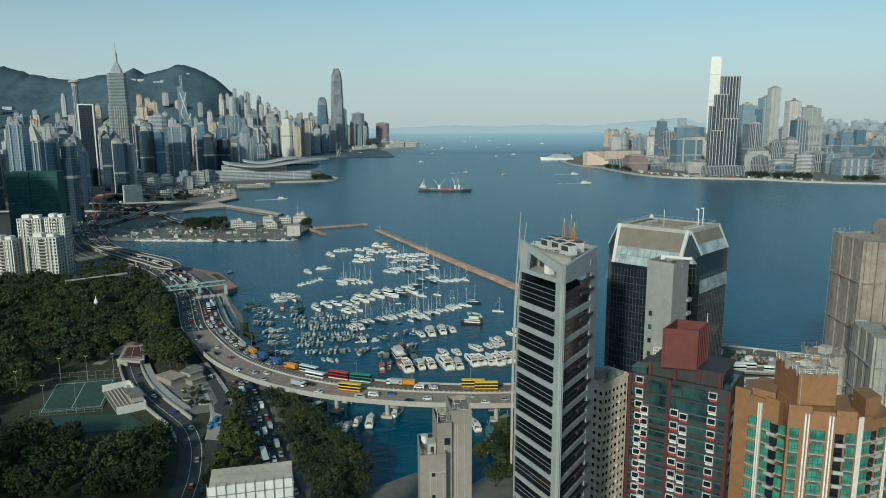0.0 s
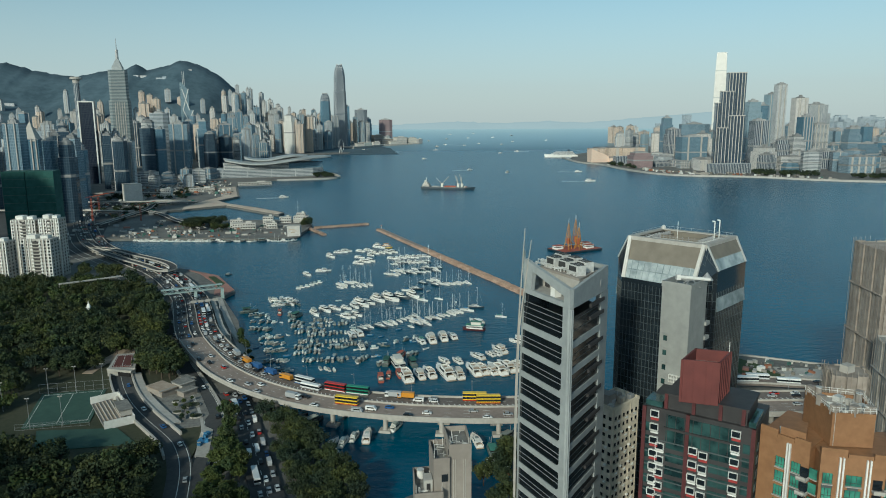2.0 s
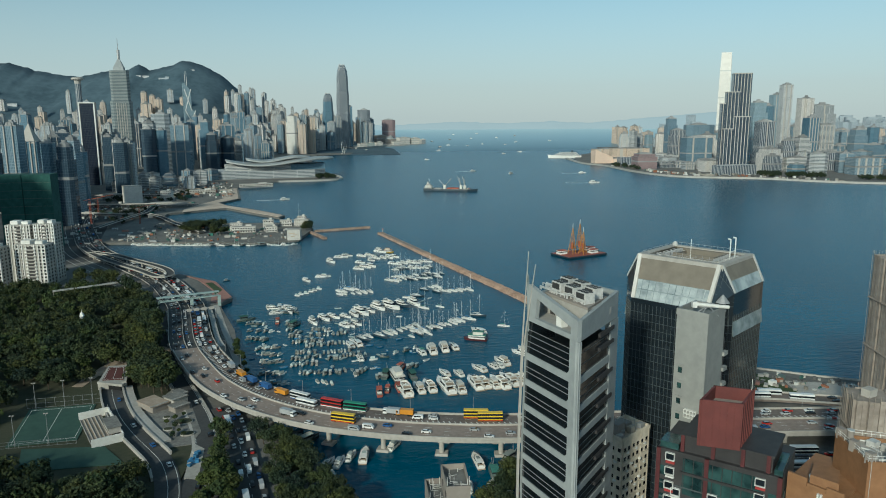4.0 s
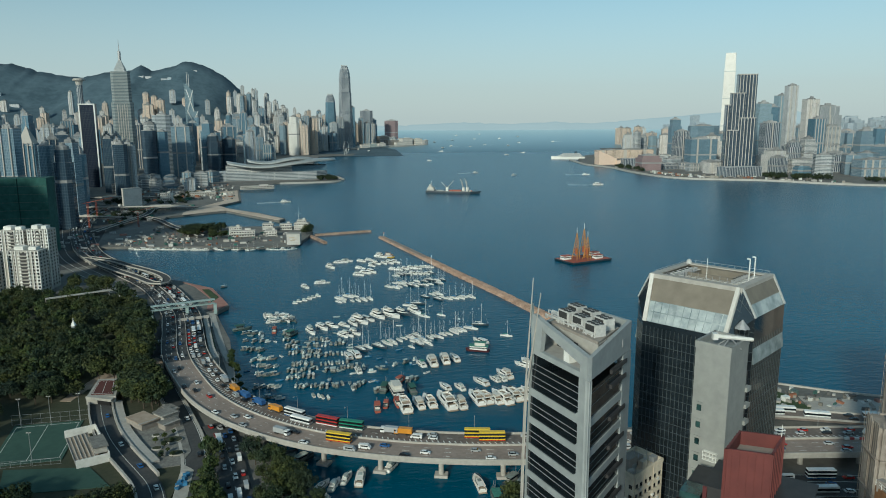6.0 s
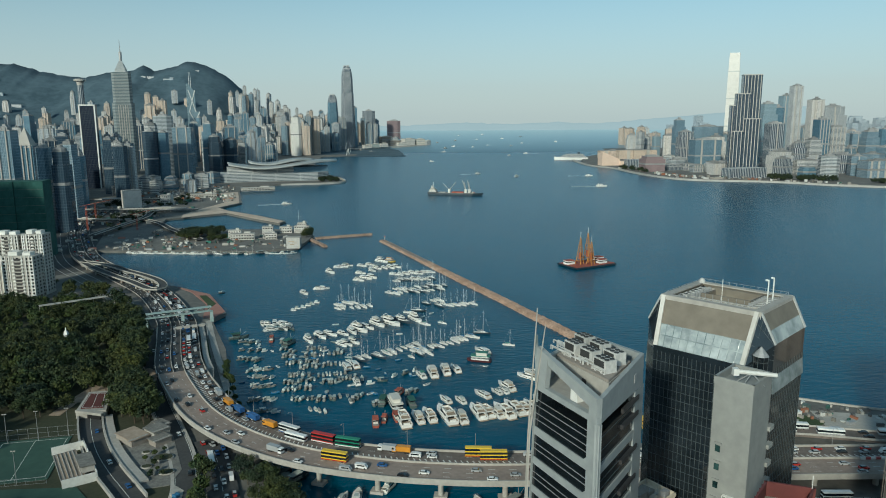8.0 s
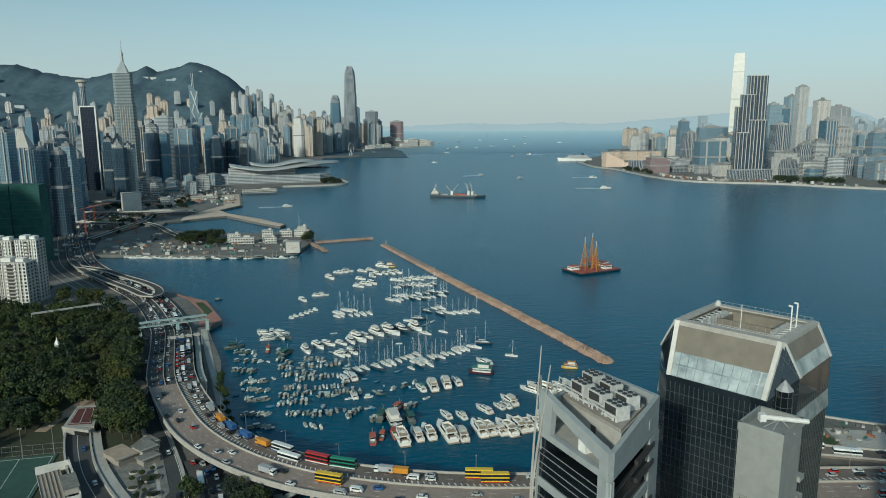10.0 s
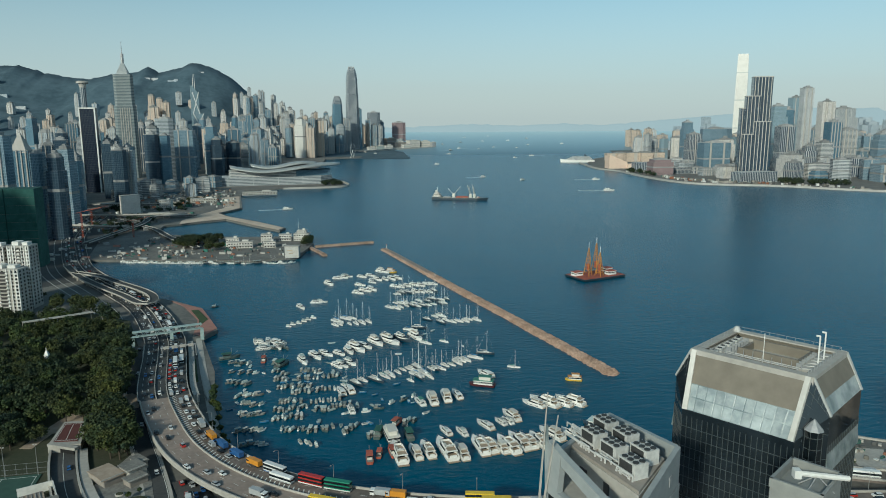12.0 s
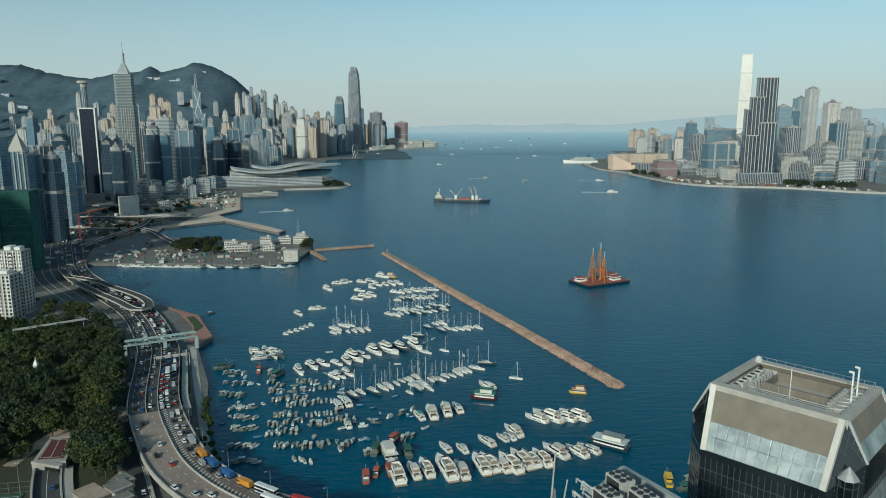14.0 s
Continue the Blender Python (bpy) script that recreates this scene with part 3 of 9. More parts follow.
for f, near_z, far_z in ((wall_r, 108.1, 109.9), (wall_b, 109.8, 109.2), (wall_k, 109.0, 109.4)):
    side = [(0.7 if f is wall_r else 0.4, 103.75), (f.len - 0.1, 103.75), (f.len - 0.1, far_z), (0.7 if f is wall_r else 0.4, near_z)]
    part("parapet", loft(B(), [[f.at(d, o, z) for d, z in side] for o in (0.3, -0.5)]), M_BANDCLAD, tower_a)


def roof_a(u, v, z):
    """A place on the roof: u from the glass corner along the blank wall, v along the crown."""
    return Vector((AF[0] + u * (AR[0] - AF[0]) + v * (AL[0] - AF[0]), AF[1] + u * (AR[1] - AF[1]) + v * (AL[1] - AF[1]), z))


plant = [tuple(roof_a(u, v, 0)[:2]) for u, v in ((0.28, 0.06), (0.82, 0.06), (0.82, 0.94), (0.28, 0.94))]
part("plant_block", prism(B(), plant, 104.6, 108.6), M_PALE, tower_a, "pale rendered plant-room wall")
part("deck_edge", prism(B(), [tuple(roof_a(u, v, 0)[:2]) for u, v in ((0.29, 0.07), (0.81, 0.07), (0.81, 0.93), (0.29, 0.93))], 108.6, 109.1), M_PINKGREY, tower_a)
f = Face(plant[3], plant[0])
for s, w, h in ((3.5, 1.8, 2.2), (9.0, 1.2, 2.4)):
    part("plant_door", unit_box(w, 0.12, h), M_DARKCLAD, tower_a).matrix_basis = f.spot(s, 0, 104.7)
part("roof_rail", bar(B(), f.at(10, 0.6, 105.6), f.at(14, 0.9, 105.6), 0.25, 0.25), M_WHITE, tower_a)
for head, gap, top in ((-0.5, 1.15, 119.5), (2.3, 0.75, 117.0)):
    rings = []
    for z, r in ((48, 0.16), (66, 0.18), (80, 0.18), (94, 0.17), (102, 0.15), (top, 0.07)):
        d = head if z == top else -bulge(z) - gap + (head * 0.3 + 0.3 if z == 102 else 0.0)
        p = wall_l.at(d, 0.7 if z < top else 0.2, z)
        rings.append([(p.x + dx * r, p.y + dy * r, z) for dx, dy in ((-1, -1), (1, -1), (1, 1), (-1, 1))])
    part("mast_fin", loft(B(), rings), M_PALE, tower_a, "slim white mast leaning in")
part("edge_fin", loft(B(), [[wall_l.at(d, o, z) for d, o in ((-bulge(z) - 0.45, 0.3), (-bulge(z) - 0.15, 0.3), (-bulge(z) - 0.15, -0.5), (-bulge(z) - 0.45, -0.5))] for z in [3 + 5.2 * k for k in range(20)]]), M_BANDCLAD, tower_a)
part("glass_screen", loft(B(), [[wall_l.at(d, o, z) for d, o in ((a0, 0.2), (a1, 0.2), (a1, -0.05), (a0, -0.05))] for z, a0, a1 in ((101.0, -0.5, 0.0), (108.0, -0.9, 0.0), (114.2, -1.0, -0.5))]), M_SKYGLASS, tower_a, "pale glass screen at the crown's edge")
ang = math.degrees(math.atan2(wall_l.d.y, wall_l.d.x))
for u in (0.42, 0.64):
    for v in (0.22, 0.49, 0.76):
        c = roof_a(u + 0.05 * (v > 0.4), v, 109.1)
        ac_bank(pose(c.x, c.y, c.z, 0, 0, ang), 3)
pipes = thing("roof_pipes", pose(0, 0, 0), "tangle of pale roof pipes beside the chillers", "pipes")
pr = random.Random(3)
for k in range(24):
    bm = B()
    a = roof_a(0.34 + pr.uniform(0, 0.16) * (k % 3 > 0), pr.uniform(0.15, 0.9), 109.1 + pr.uniform(0.2, 1.0))
    b = a - wall_l.d * pr.uniform(2, 5)
    rod(bm, a, b, 0.14)
    rod(bm, a, (a.x, a.y, 109.0), 0.14)
    rod(bm, b, (b.x, b.y, 109.0), 0.14)
    part("pipe", bm, M_PLANT, pipes)
v = roof_a(0.10, 0.40, 104.6)
hut = thing("roof_tank", pose(v.x, v.y, 104.6, 0, 0, 20), "white water tank on the open terrace", "tank")
bm = B()
box(bm, 0, 0, 0, 1.8, 1.8, 2.2)
part("body", bm, M_WHITE, hut)
bm = B()
prism(bm, disc(0, 0, 0.7, 10), 2.2, 2.5)
part("lid", bm, M_WHITE, hut)

# dark glass tower with chamfered corners and a sloping roof
cb = pose(346.6, 51.0, 0, 0, 0, math.degrees(math.atan2(-0.785, 0.62)))
tower_b = thing("dark_glass_tower", cb, "dark glass office tower with chamfered corners and brown roof slopes", "tower")
HA, HB, CA, CB_ = 16.3, 15.6, 11.8, 10.3
octo = [(-CA, -HB), (CA, -HB), (HA, -CB_), (HA, CB_), (CA, HB), (-CA, HB), (-HA, CB_), (-HA, -CB_)]
part("curtain_wall", prism(B(), octo, 3, 96.5), M_GLASS, tower_b)
TA, TB = 12.6, 10.8
# roof slopes: front and back brown above, glazed below; sides likewise, higher
for sy in (-1, 1):
    for z0, z1, f0, f1, mat, nm in ((96.5, 101.9, 0.0, 0.5, M_SKYGLASS, "skylight_slope"), (101.9, 108.7, 0.5, 1.0, M_BROWNCLAD, "stone_slope")):
        ring = []
        for z, f in ((z0, f0), (z1, f1)):
            y = HB + (TB - HB) * f
            x = CA + (TA - CA) * f - 0.6
            ring.append([(-x, sy * y, z), (x, sy * y, z), (x, sy * (y - 2), z), (-x, sy * (y - 2), z)])
        slope_part = part(nm, loft(B(), ring), mat, tower_b)
        if nm == "skylight_slope" and sy < 0:
            n_pan = 11
            for k in range(n_pan):
                for r in range(2):
                    c = []
                    for kk, rr in ((k + 0.06, r + 0.05), (k + 0.94, r + 0.05), (k + 0.94, r + 0.95), (k + 0.06, r + 0.95)):
                        lo, hi = Vector(ring[0][0]).lerp(Vector(ring[0][1]), kk / n_pan), Vector(ring[1][0]).lerp(Vector(ring[1][1]), kk / n_pan)
                        c.append(lo.lerp(hi, rr / 2))
                    out = Vector((0, -0.96, 0.3)) * 0.07
                    part("glass_panel", loft(B(), [c, [p + out for p in c]]), M_PANEL, slope_part)
for sx in (-1, 1):
    for z0, z1, f0, f1, mat, nm in ((101.5, 104.6, 0.0, 0.4, M_SKYGLASS, "skylight_slope"), (104.6, 108.7, 0.4, 1.0, M_BROWNCLAD, "stone_slope"), (89.3, 93.4, 0.0, 0.0, M_SKYGLASS, "skylight_slope")):
        ring = []
        for z, f in ((z0, f0), (z1, f1)):
            x = HA + (TA - HA) * f + (0.0 if z0 > 96 else (0.5 if z == z0 else 0.05))
            y = CB_ + (TB - CB_) * f
            ring.append([(sx * x, -y, z), (sx * x, y, z), (sx * (x - 2), y, z), (sx * (x - 2), -y, z)])
        part(nm, loft(B(), ring), mat, tower_b)
    bm = B()
    box(bm, sx * (HA - 1.5), 0, 96.5, 3, 2 * CB_, 5.0)
    part("upper_glass", bm, M_GLASS, tower_b)
# chamfers and white corner ribs
for sx in (-1, 1):
    for sy in (-1, 1):
        a, b, t = Vector((sx * CA, sy * HB, 96.5)), Vector((sx * HA, sy * CB_, 101.5)), Vector((sx * TA, sy * TB, 108.7))
        low = Vector((sx * HA, sy * CB_, 96.5))
        i = Vector((sx * (CA - 3), sy * (CB_ - 3), 96.5))
        bm = B()
        vs = [bm.verts.new(v) for v in (a, low, b, t, i, (i.x, i.y, 108.2))]
        for f in ((0, 1, 2, 3), (0, 3, 5, 4), (2, 1, 4, 5), (3, 2, 5)):
            bm.faces.new([vs[k] for k in f])
        glazing = part("chamfer_glass", bm, M_GLASS, tower_b)
        face = (low - a).cross(t - a).normalized()
        face *= 0.05 if face.x * sx > 0 else -0.05
        for k in range(1, 5 if sy < 0 else 1):
            f = k / 5
            part("glazing_bar", bar(B(), a.lerp(low, f) + face, t.lerp(b, f) + face, 0.09, 0.09), M_MULLION, glazing)
            part("glazing_bar", bar(B(), a.lerp(t, f) + face, low.lerp(b, min(1, f * 1.2)) + face, 0.09, 0.09), M_MULLION, glazing)
        bm = B()
        bar(bm, a + Vector((-sx * 0.6, sy * 0.1, 0)), t + Vector((-sx * 0.6, sy * 0.1, 0.2)), 1.1, 0.8)
        part("corner_rib", bm, M_PALEMETAL, tower_b, "white corner rib")
        bm = B()
        bar(bm, b + Vector((sx * 0.1, -sy * 0.3, 0)), t + Vector((sx * 0.1, -sy * 0.3, 0.2)), 0.6, 0.5)
        part("corner_rib", bm, M_MULLION2, tower_b)
part("roof_slab", prism(B(), [(-TA, -TB), (TA, -TB), (TA, TB), (-TA, TB)], 106.2, 107.0), M_CONCRETE, tower_b)
bm = B()
for a, b in (((-TA, -TB), (TA, -TB)), ((TA, -TB), (TA, TB)), ((TA, TB), (-TA, TB)), ((-TA, TB), (-TA, -TB))):
    f = Face(a, b)
    f.slab(bm, -0.3 if abs(f.d.x) > 0.5 else 1.71, f.len + 0.3 if abs(f.d.x) > 0.5 else f.len - 1.71, -1.7, 0.3, 106.4, 109.0)
part("roof_kerb", bm, M_PALE, tower_b)
bm = B()
box(bm, 1.0, -3.0, 107, 13, 0.5, 2.2)
box(bm, 7.2, 1.0, 107, 0.5, 8.5, 2.2)
box(bm, -5.4, 1.0, 107, 0.5, 8.5, 1.6)
box(bm, 1.0, 5.2, 107, 13, 0.5, 2.2)
part("plant_screen", bm, M_BROWNCLAD, tower_b)
bm = B()
box(bm, -8.8, -2, 107, 3.2, 9, 0.5)
box(bm, 9.6, 1, 107, 2.6, 14, 1.6)
part("plant_deck", bm, M_PALE, tower_b)
louvre = B()
box(louvre, 0, 0, 0, 1.0, 0.25, 2.2)
pieces("louvre_frame", louvre, M_STEEL, tower_b, [pose(-6.8, -5 + 1.6 * k, 107) for k in range(7)] + [pose(8.0, -5 + 1.6 * k, 107) for k in range(7)])
bm = B()
for x0, y0, x1, y1 in ((-11.6, -10.4, 11.6, -10.4), (11.6, -10.4, 11.6, 10.4), (11.6, 10.4, -11.6, 10.4), (-11.6, 10.4, -11.6, -10.4)):
    rod(bm, (x0, y0, 109.9), (x1, y1, 109.9), 0.05, 4)
    for k in range(12):
        x, y = x0 + (x1 - x0) * k / 12, y0 + (y1 - y0) * k / 12
        rod(bm, (x, y, 108.8), (x, y, 109.9), 0.045, 4)
part("roof_railing", bm, M_STEEL, tower_b)
bm = B()
for y in (-0.2, 3.4):
    rod(bm, (10.2, y, 107.5), (10.2, y, 114.6), 0.16)
    rod(bm, (10.2, y, 114.5), (9.5, y - 0.3, 114.6), 0.22)
rod(bm, (10.2, -0.2, 110.8), (10.2, 3.4, 110.8), 0.1)
part("antenna", rod(B(), (0.5, -4.5, 107), (0.5, -4.5, 114.0), 0.08), M_WHITE, tower_b)
part("antenna_frame", bm, M_WHITE, tower_b, "white roof antenna frame")
tur = B()
prism(tur, disc(CA + 2.6, -HB + 2.4, 1.7, 8), 80, 99.2)
turret = part("corner_turret", tur, M_GLASS, tower_b)
for x, y in disc(CA + 2.6, -HB + 2.4, 1.72, 8):
    part("glazing_bar", rod(B(), (x, y, 80), (x, y, 99.2), 0.06, 4), M_MULLION, turret)
for k in range(8):
    part("glazing_bar", prism(B(), disc(CA + 2.6, -HB + 2.4, 1.75, 8), 97.8 - 2.35 * k, 97.9 - 2.35 * k), M_MULLION, turret)
tur = B()
loft(tur, [[(x, y, 99.2) for x, y in disc(CA + 2.6, -HB + 2.4, 1.9, 8)], [(x, y, 101.4) for x, y in disc(CA + 2.6, -HB + 2.4, 0.08, 8)]])
part("turret_cap", tur, M_STEEL, tower_b)
part("roof_vent", loft(B(), [[(x, y, z) for x, y in disc(-TA + 1.4, TB - 1.4, r, 10)] for z, r in ((108.9, 0.9), (109.6, 0.85), (110.1, 0.5), (110.3, 0.1))]), M_PLANT, tower_b, "grey domed roof vent")
for f in (Face((-CA, -HB), (CA, -HB)), Face((CA, -HB), (HA, -CB_)), Face((HA, -CB_), (HA, CB_)), Face((-HA, -CB_), (-CA, -HB))):
    n = max(3, round(f.len / 1.2))
    pieces("mullion", unit_box(0.10, 0.10, 92), M_MULLION, tower_b, [f.spot(f.len * k / n, 0.0, 3.1) for k in range(n + 1)])
    pieces("transom", unit_box(f.len, 0.09, 0.09), M_MULLION, tower_b, [f.spot(f.len / 2, 0.0, 5.5 + 2.35 * k) for k in range(38)])

# concrete stair tower in front of it
KL, KM, KR = (317.5, 1.6), (322.0, -4.1), (329.1, 1.7)
KB = (KL[0] + KR[0] - KM[0], KL[1] + KR[1] - KM[1])
core = thing("stair_tower", pose(0, 0, 0), "plain grey concrete stair tower with a column of small windows", "tower")
part("body", prism(B(), [KM, KR, KB, KL], 3, 105.4), M_GREYCLAD, core)
kf, kr = Face(KL, KM), Face(KM, KR)
bm = B()
for f in (kf, kr, Face(KR, KB), Face(KB, KL)):
    f.slab(bm, -0.1, f.len + 0.1, -0.35, 0.12, 105.4, 106.8)
part("parapet", bm, M_GREYCLAD, core)
pieces("window", unit_box(0.95, 0.1, 1.3), M_TEALGLASS, core, [kf.spot(1.5, 0, 92 - 3.7 * k) for k in range(24)])
pieces("window_hood", unit_box(1.5, 0.3, 0.18), M_GREYCLAD, core, [kf.spot(1.5, 0, 93.75 - 3.7 * k) for k in range(24)])
bm = B()
kr.slab(bm, kr.len - 0.2, kr.len + 1.8, -3, -0.4, 3, 99)
part("recessed_bay", bm, M_DARKCLAD, core)
pieces("balcony_ledge", unit_box(2.2, 1.1, 0.9), M_GREYCLAD, core, [kr.spot(kr.len + 0.9, -0.6, 95 - 3.7 * k) for k in range(20)])
# plant and pipework in the roof well of the glass tower
pr = random.Random(14)
for k in range(7):
    unit = tagged(thing("rooftop_fan_unit", cb @ pose(-9.4 + 0.2 * (k % 2), -6.5 + 2.1 * k, 107.0), "small grey roof fan unit in a row", "fan unit", "fan units in the roof well"))
    part("casing", box(B(), 0, 0, 0, 1.5, 1.5, 1.5), M_PLANT, unit)
    part("fan", prism(B(), disc(0, 0, 0.5, 10), 1.5, 1.6), M_FANDARK, unit)
gantry_rail = thing("roof_gantry", cb @ pose(0, 0, 107.0), "pale steel pipe gantry crossing the roof well", "gantry")
for k in range(5):
    part("pipe", rod(B(), (-7.5, -7.2 + 0.45 * k, 0.5 + 0.22 * k), (9.0, -7.2 + 0.45 * k, 0.5 + 0.22 * k), 0.1, 5), M_PLANT, gantry_rail)
for k in range(9):
    part("post", rod(B(), (-7 + 2 * k, -6.4, -0.2), (-7 + 2 * k, -6.4, 2.4 + 0.8 * pr.random()), 0.07, 4), M_STEEL, gantry_rail)
for k in range(6):
    part("beam", bar(B(), (8.4, -6 + 2.2 * k, 1.5), (11.0, -6 + 2.2 * k, 1.9), 0.18, 0.18), M_PLANT, gantry_rail)
gondola = thing("cleaning_cradle_crane", pose(324.0, 0.2, 105.8, 0, 0, -10), "white roof crane arm of a window-cleaning cradle", "crane")
bm = B()
rod(bm, (-3.0, 0, 2.0), (4.6, 0, 1.3), 0.42, 8)
part("arm", bm, M_WHITE, gondola)
bm = B()
box(bm, -3.0, 0, 1.3, 1.0, 1.2, 1.3)
part("counterweight", bm, M_WHITE, gondola)
for x0, y0, x1 in ((-2, -1.4, 0), (2, -1.4, 0), (-2, 1.4, 0), (2, 1.4, 0)):
    bm = B()
    bar(bm, (x0, y0, -0.4), (x1, 0, 1.7), 0.16, 0.16)
    part("leg", bm, M_STEEL, gondola)
cage = thing("window_cage", kf.spot(4.6, 0.02, 82), "small white metal window cage on the wall", "cage")
bm = B()
for k in range(5):
    box(bm, -1.4 + 0.7 * k, -0.6, 0, 0.1, 0.1, 1.8)
for z in (0, 0.9, 1.8):
    box(bm, 0, -0.35, z, 2.9, 0.7, 0.1)
part("bars", bm, M_WHITE, cage)

# dark and red residential tower with white box frames
DL, DR = (305.6, -17.5), (322.9, -32.8)
dn = Face(DL, DR)
DBR, DBL = tuple(dn.at(dn.len, -15)[:2]), tuple(dn.at(0, -15)[:2])
tower_d = thing("red_framed_tower", pose(0, 0, 0), "dark residential tower with maroon trim and white-framed bay windows", "tower")
part("body", prism(B(), [DL, DR, DBR, DBL], 3, 83.6), M_DARKCLAD, tower_d)
bm = B()
dn.slab(bm, 4.6, dn.len - 2.0, -12, -1.0, 83.6, 86.6)
part("upper_storey", bm, M_DARKCLAD, tower_d)
bm = B()
dn.slab(bm, 4.3, dn.len - 1.7, -12.3, -0.7, 86.6, 87.1)
part("roof_slab", bm, M_DARKCLAD, tower_d)
bm = B()
for s in (4.4, 10.2, 15.6, dn.len - 3.0):
    dn.slab(bm, s, s + 0.7, -1.2, -0.5, 76, 87)
for s in (0.0, 9.3, dn.len - 0.8):
    dn.slab(bm, s, s + 0.8, -0.3, 0.35, 3, 83.6)
part("maroon_pier", bm, M_MAROON, tower_d)
bm = B()
dn.slab(bm, 5.2, dn.len - 3.2, -0.6, 0.12, 76.5, 82.6)
part("clubhouse_glazing", bm, M_TEALGLASS, tower_d)
bm = B()
for k in range(9):
    s = 5.4 + k * (dn.len - 8.8) / 8
    dn.slab(bm, s, s + 0.12, 0.1, 0.22, 76.5, 82.6)
dn.slab(bm, 4.8, dn.len - 3, -0.3, 0.5, 79.3, 79.8)
part("glazing_frame", bm, M_DARKCLAD, tower_d)
frame_box = B()
for x, z, w, h in ((-0.86, 0, 0.1, 1.6), (0.86, 0, 0.1, 1.6), (0, 0, 1.82, 0.12), (0, 1.48, 1.82, 0.12)):
    box(frame_box, x, -0.28, z, w, 0.56, h)
sill_box = B()
box(sill_box, 0.1, -0.26, -0.6, 1.7, 0.52, 0.5)
cols = ((2.7, 0), (4.1, 1.1), (11.1, 0.3), (13.2, 0.8), (19.4, 0.5))
spots = [dn.spot(s, 0.0, 81.5 - dz - 3.05 * k + (-6.1 if 10 < s < 16 else 0)) for s, dz in cols for k in range(25) if not (s == 4.1 and k < 2)]
pieces("bay_frame", frame_box, M_WHITE, tower_d, spots, "white projecting window frame")
pieces("bay_pane", unit_box(1.5, 0.15, 1.4), M_GLASS, tower_d, [m @ pose(0, -0.2, 0.2) for m in spots])
pieces("scarlet_apron", sill_box, M_SCARLET, tower_d, [m for k, m in enumerate(spots) if k * 5 % 7 < 4], "scarlet apron panel")
pieces("white_apron", unit_box(1.7, 0.5, 0.34), M_WHITE, tower_d, [m @ pose(0.1, 0, -0.6) for k, m in enumerate(spots) if k * 5 % 7 >= 4])
pieces("window", unit_box(1.9, 0.1, 2.0), M_TEALGLASS, tower_d, [dn.spot(s, 0.0, 78.0 - 3.05 * k) for s in (1.1, 6.3, 8.2, 15.4, 17.4, dn.len - 1.3) for k in range(0, 24) if not (5 < s < 18 and k < 1)])
pieces("floor_line", unit_box(dn.len, 0.14, 0.3), M_MULLION, tower_d, [dn.spot(dn.len / 2, 0.0, 76.2 - 3.05 * k) for k in range(24)])
side_d = Face(DR, DBR)
pieces("window", unit_box(1.8, 0.1, 1.9), M_TEALGLASS, tower_d, [side_d.spot(s, 0, 78 - 3.05 * k) for s in (3, 7, 11) for k in range(20)])
prism(bm := B(), [tuple(dn.at(0.4, -5)[:2]), tuple(dn.at(4.0, -5)[:2]), tuple(dn.at(4.0, -0.6)[:2]), tuple(dn.at(0.4, -0.6)[:2])], 83.6, 84.9)
part("roof_terrace", bm, M_TEALGLASS, tower_d)
prism(bm := B(), [tuple(dn.at(dn.len - 1.6, -9)[:2]), tuple(dn.at(dn.len - 0.2, -9)[:2]), tuple(dn.at(dn.len - 0.2, -0.6)[:2]), tuple(dn.at(dn.len - 1.6, -0.6)[:2])], 83.6, 84.7)
part("roof_terrace", bm, M_TEALGLASS, tower_d)
RC = [(310.4, -24.4), (317.1, -27.6), (323.2, -21.2), (316.6, -18.0)]
red_box = thing("red_roof_tank", pose(0, 0, 0), "open red ribbed steel box on the tower's roof", "roof tank")
for a, b in zip(RC, RC[1:] + RC[:1]):
    f = Face(a, b)
    bm = B()
    f.slab(bm, 0, f.len, -0.35, 0, 86.9, 96.2)
    part("panel", bm, M_REDPAINT, red_box)
    pieces("rib", unit_box(0.16, 0.14, 9.2), M_REDPAINT, red_box, [f.spot(f.len * k / 6, 0.0, 86.95) for k in range(7)])
part("inner_floor", prism(B(), [(x * 0.94 + 316.8 * 0.06, y * 0.94 - 22.8 * 0.06) for x, y in RC], 93.3, 93.7), M_PINKGREY, red_box)
part("aerial", rod(B(), (RC[2][0] * 0.9 + 31.68, RC[2][1] * 0.9 - 2.28, 93.7), (RC[2][0] * 0.9 + 31.68, RC[2][1] * 0.9 - 2.28, 98.4), 0.06, 4), M_WHITE, red_box)

# weathered old block behind
old = thing("old_apartment_block", pose(0, 0, 0), "narrow weathered beige apartment block with many small windows", "apartment block")
C0, C1, C2 = (312.9, 36.0), (317.2, 28.4), (328.4, 36.3)
C3 = (C0[0] + C2[0] - C1[0], C0[1] + C2[1] - C1[1])
part("body", prism(B(), [C1, C2, C3, C0], 3, 61.6), M_CREAMWALL, old)
c_l, c_r = Face(C0, C1), Face(C1, C2)
bm = B()
for f in (c_l, c_r, Face(C2, C3), Face(C3, C0)):
    f.slab(bm, -0.1, f.len + 0.1, -0.3, 0.15, 61.6, 62.6)
part("parapet", bm, M_CREAMWALL, old)
pieces("window", unit_box(0.95, 0.08, 1.05), M_GLASS, old, [f.spot(s, 0, 58.4 - 2.75 * k) for f, ss in ((c_l, (1.2, 3.4, 5.6, 7.8)), (c_r, (1.5, 3.4, 5.6, 7.7, 9.9, 12.2))) for s in ss for k in range(19)])
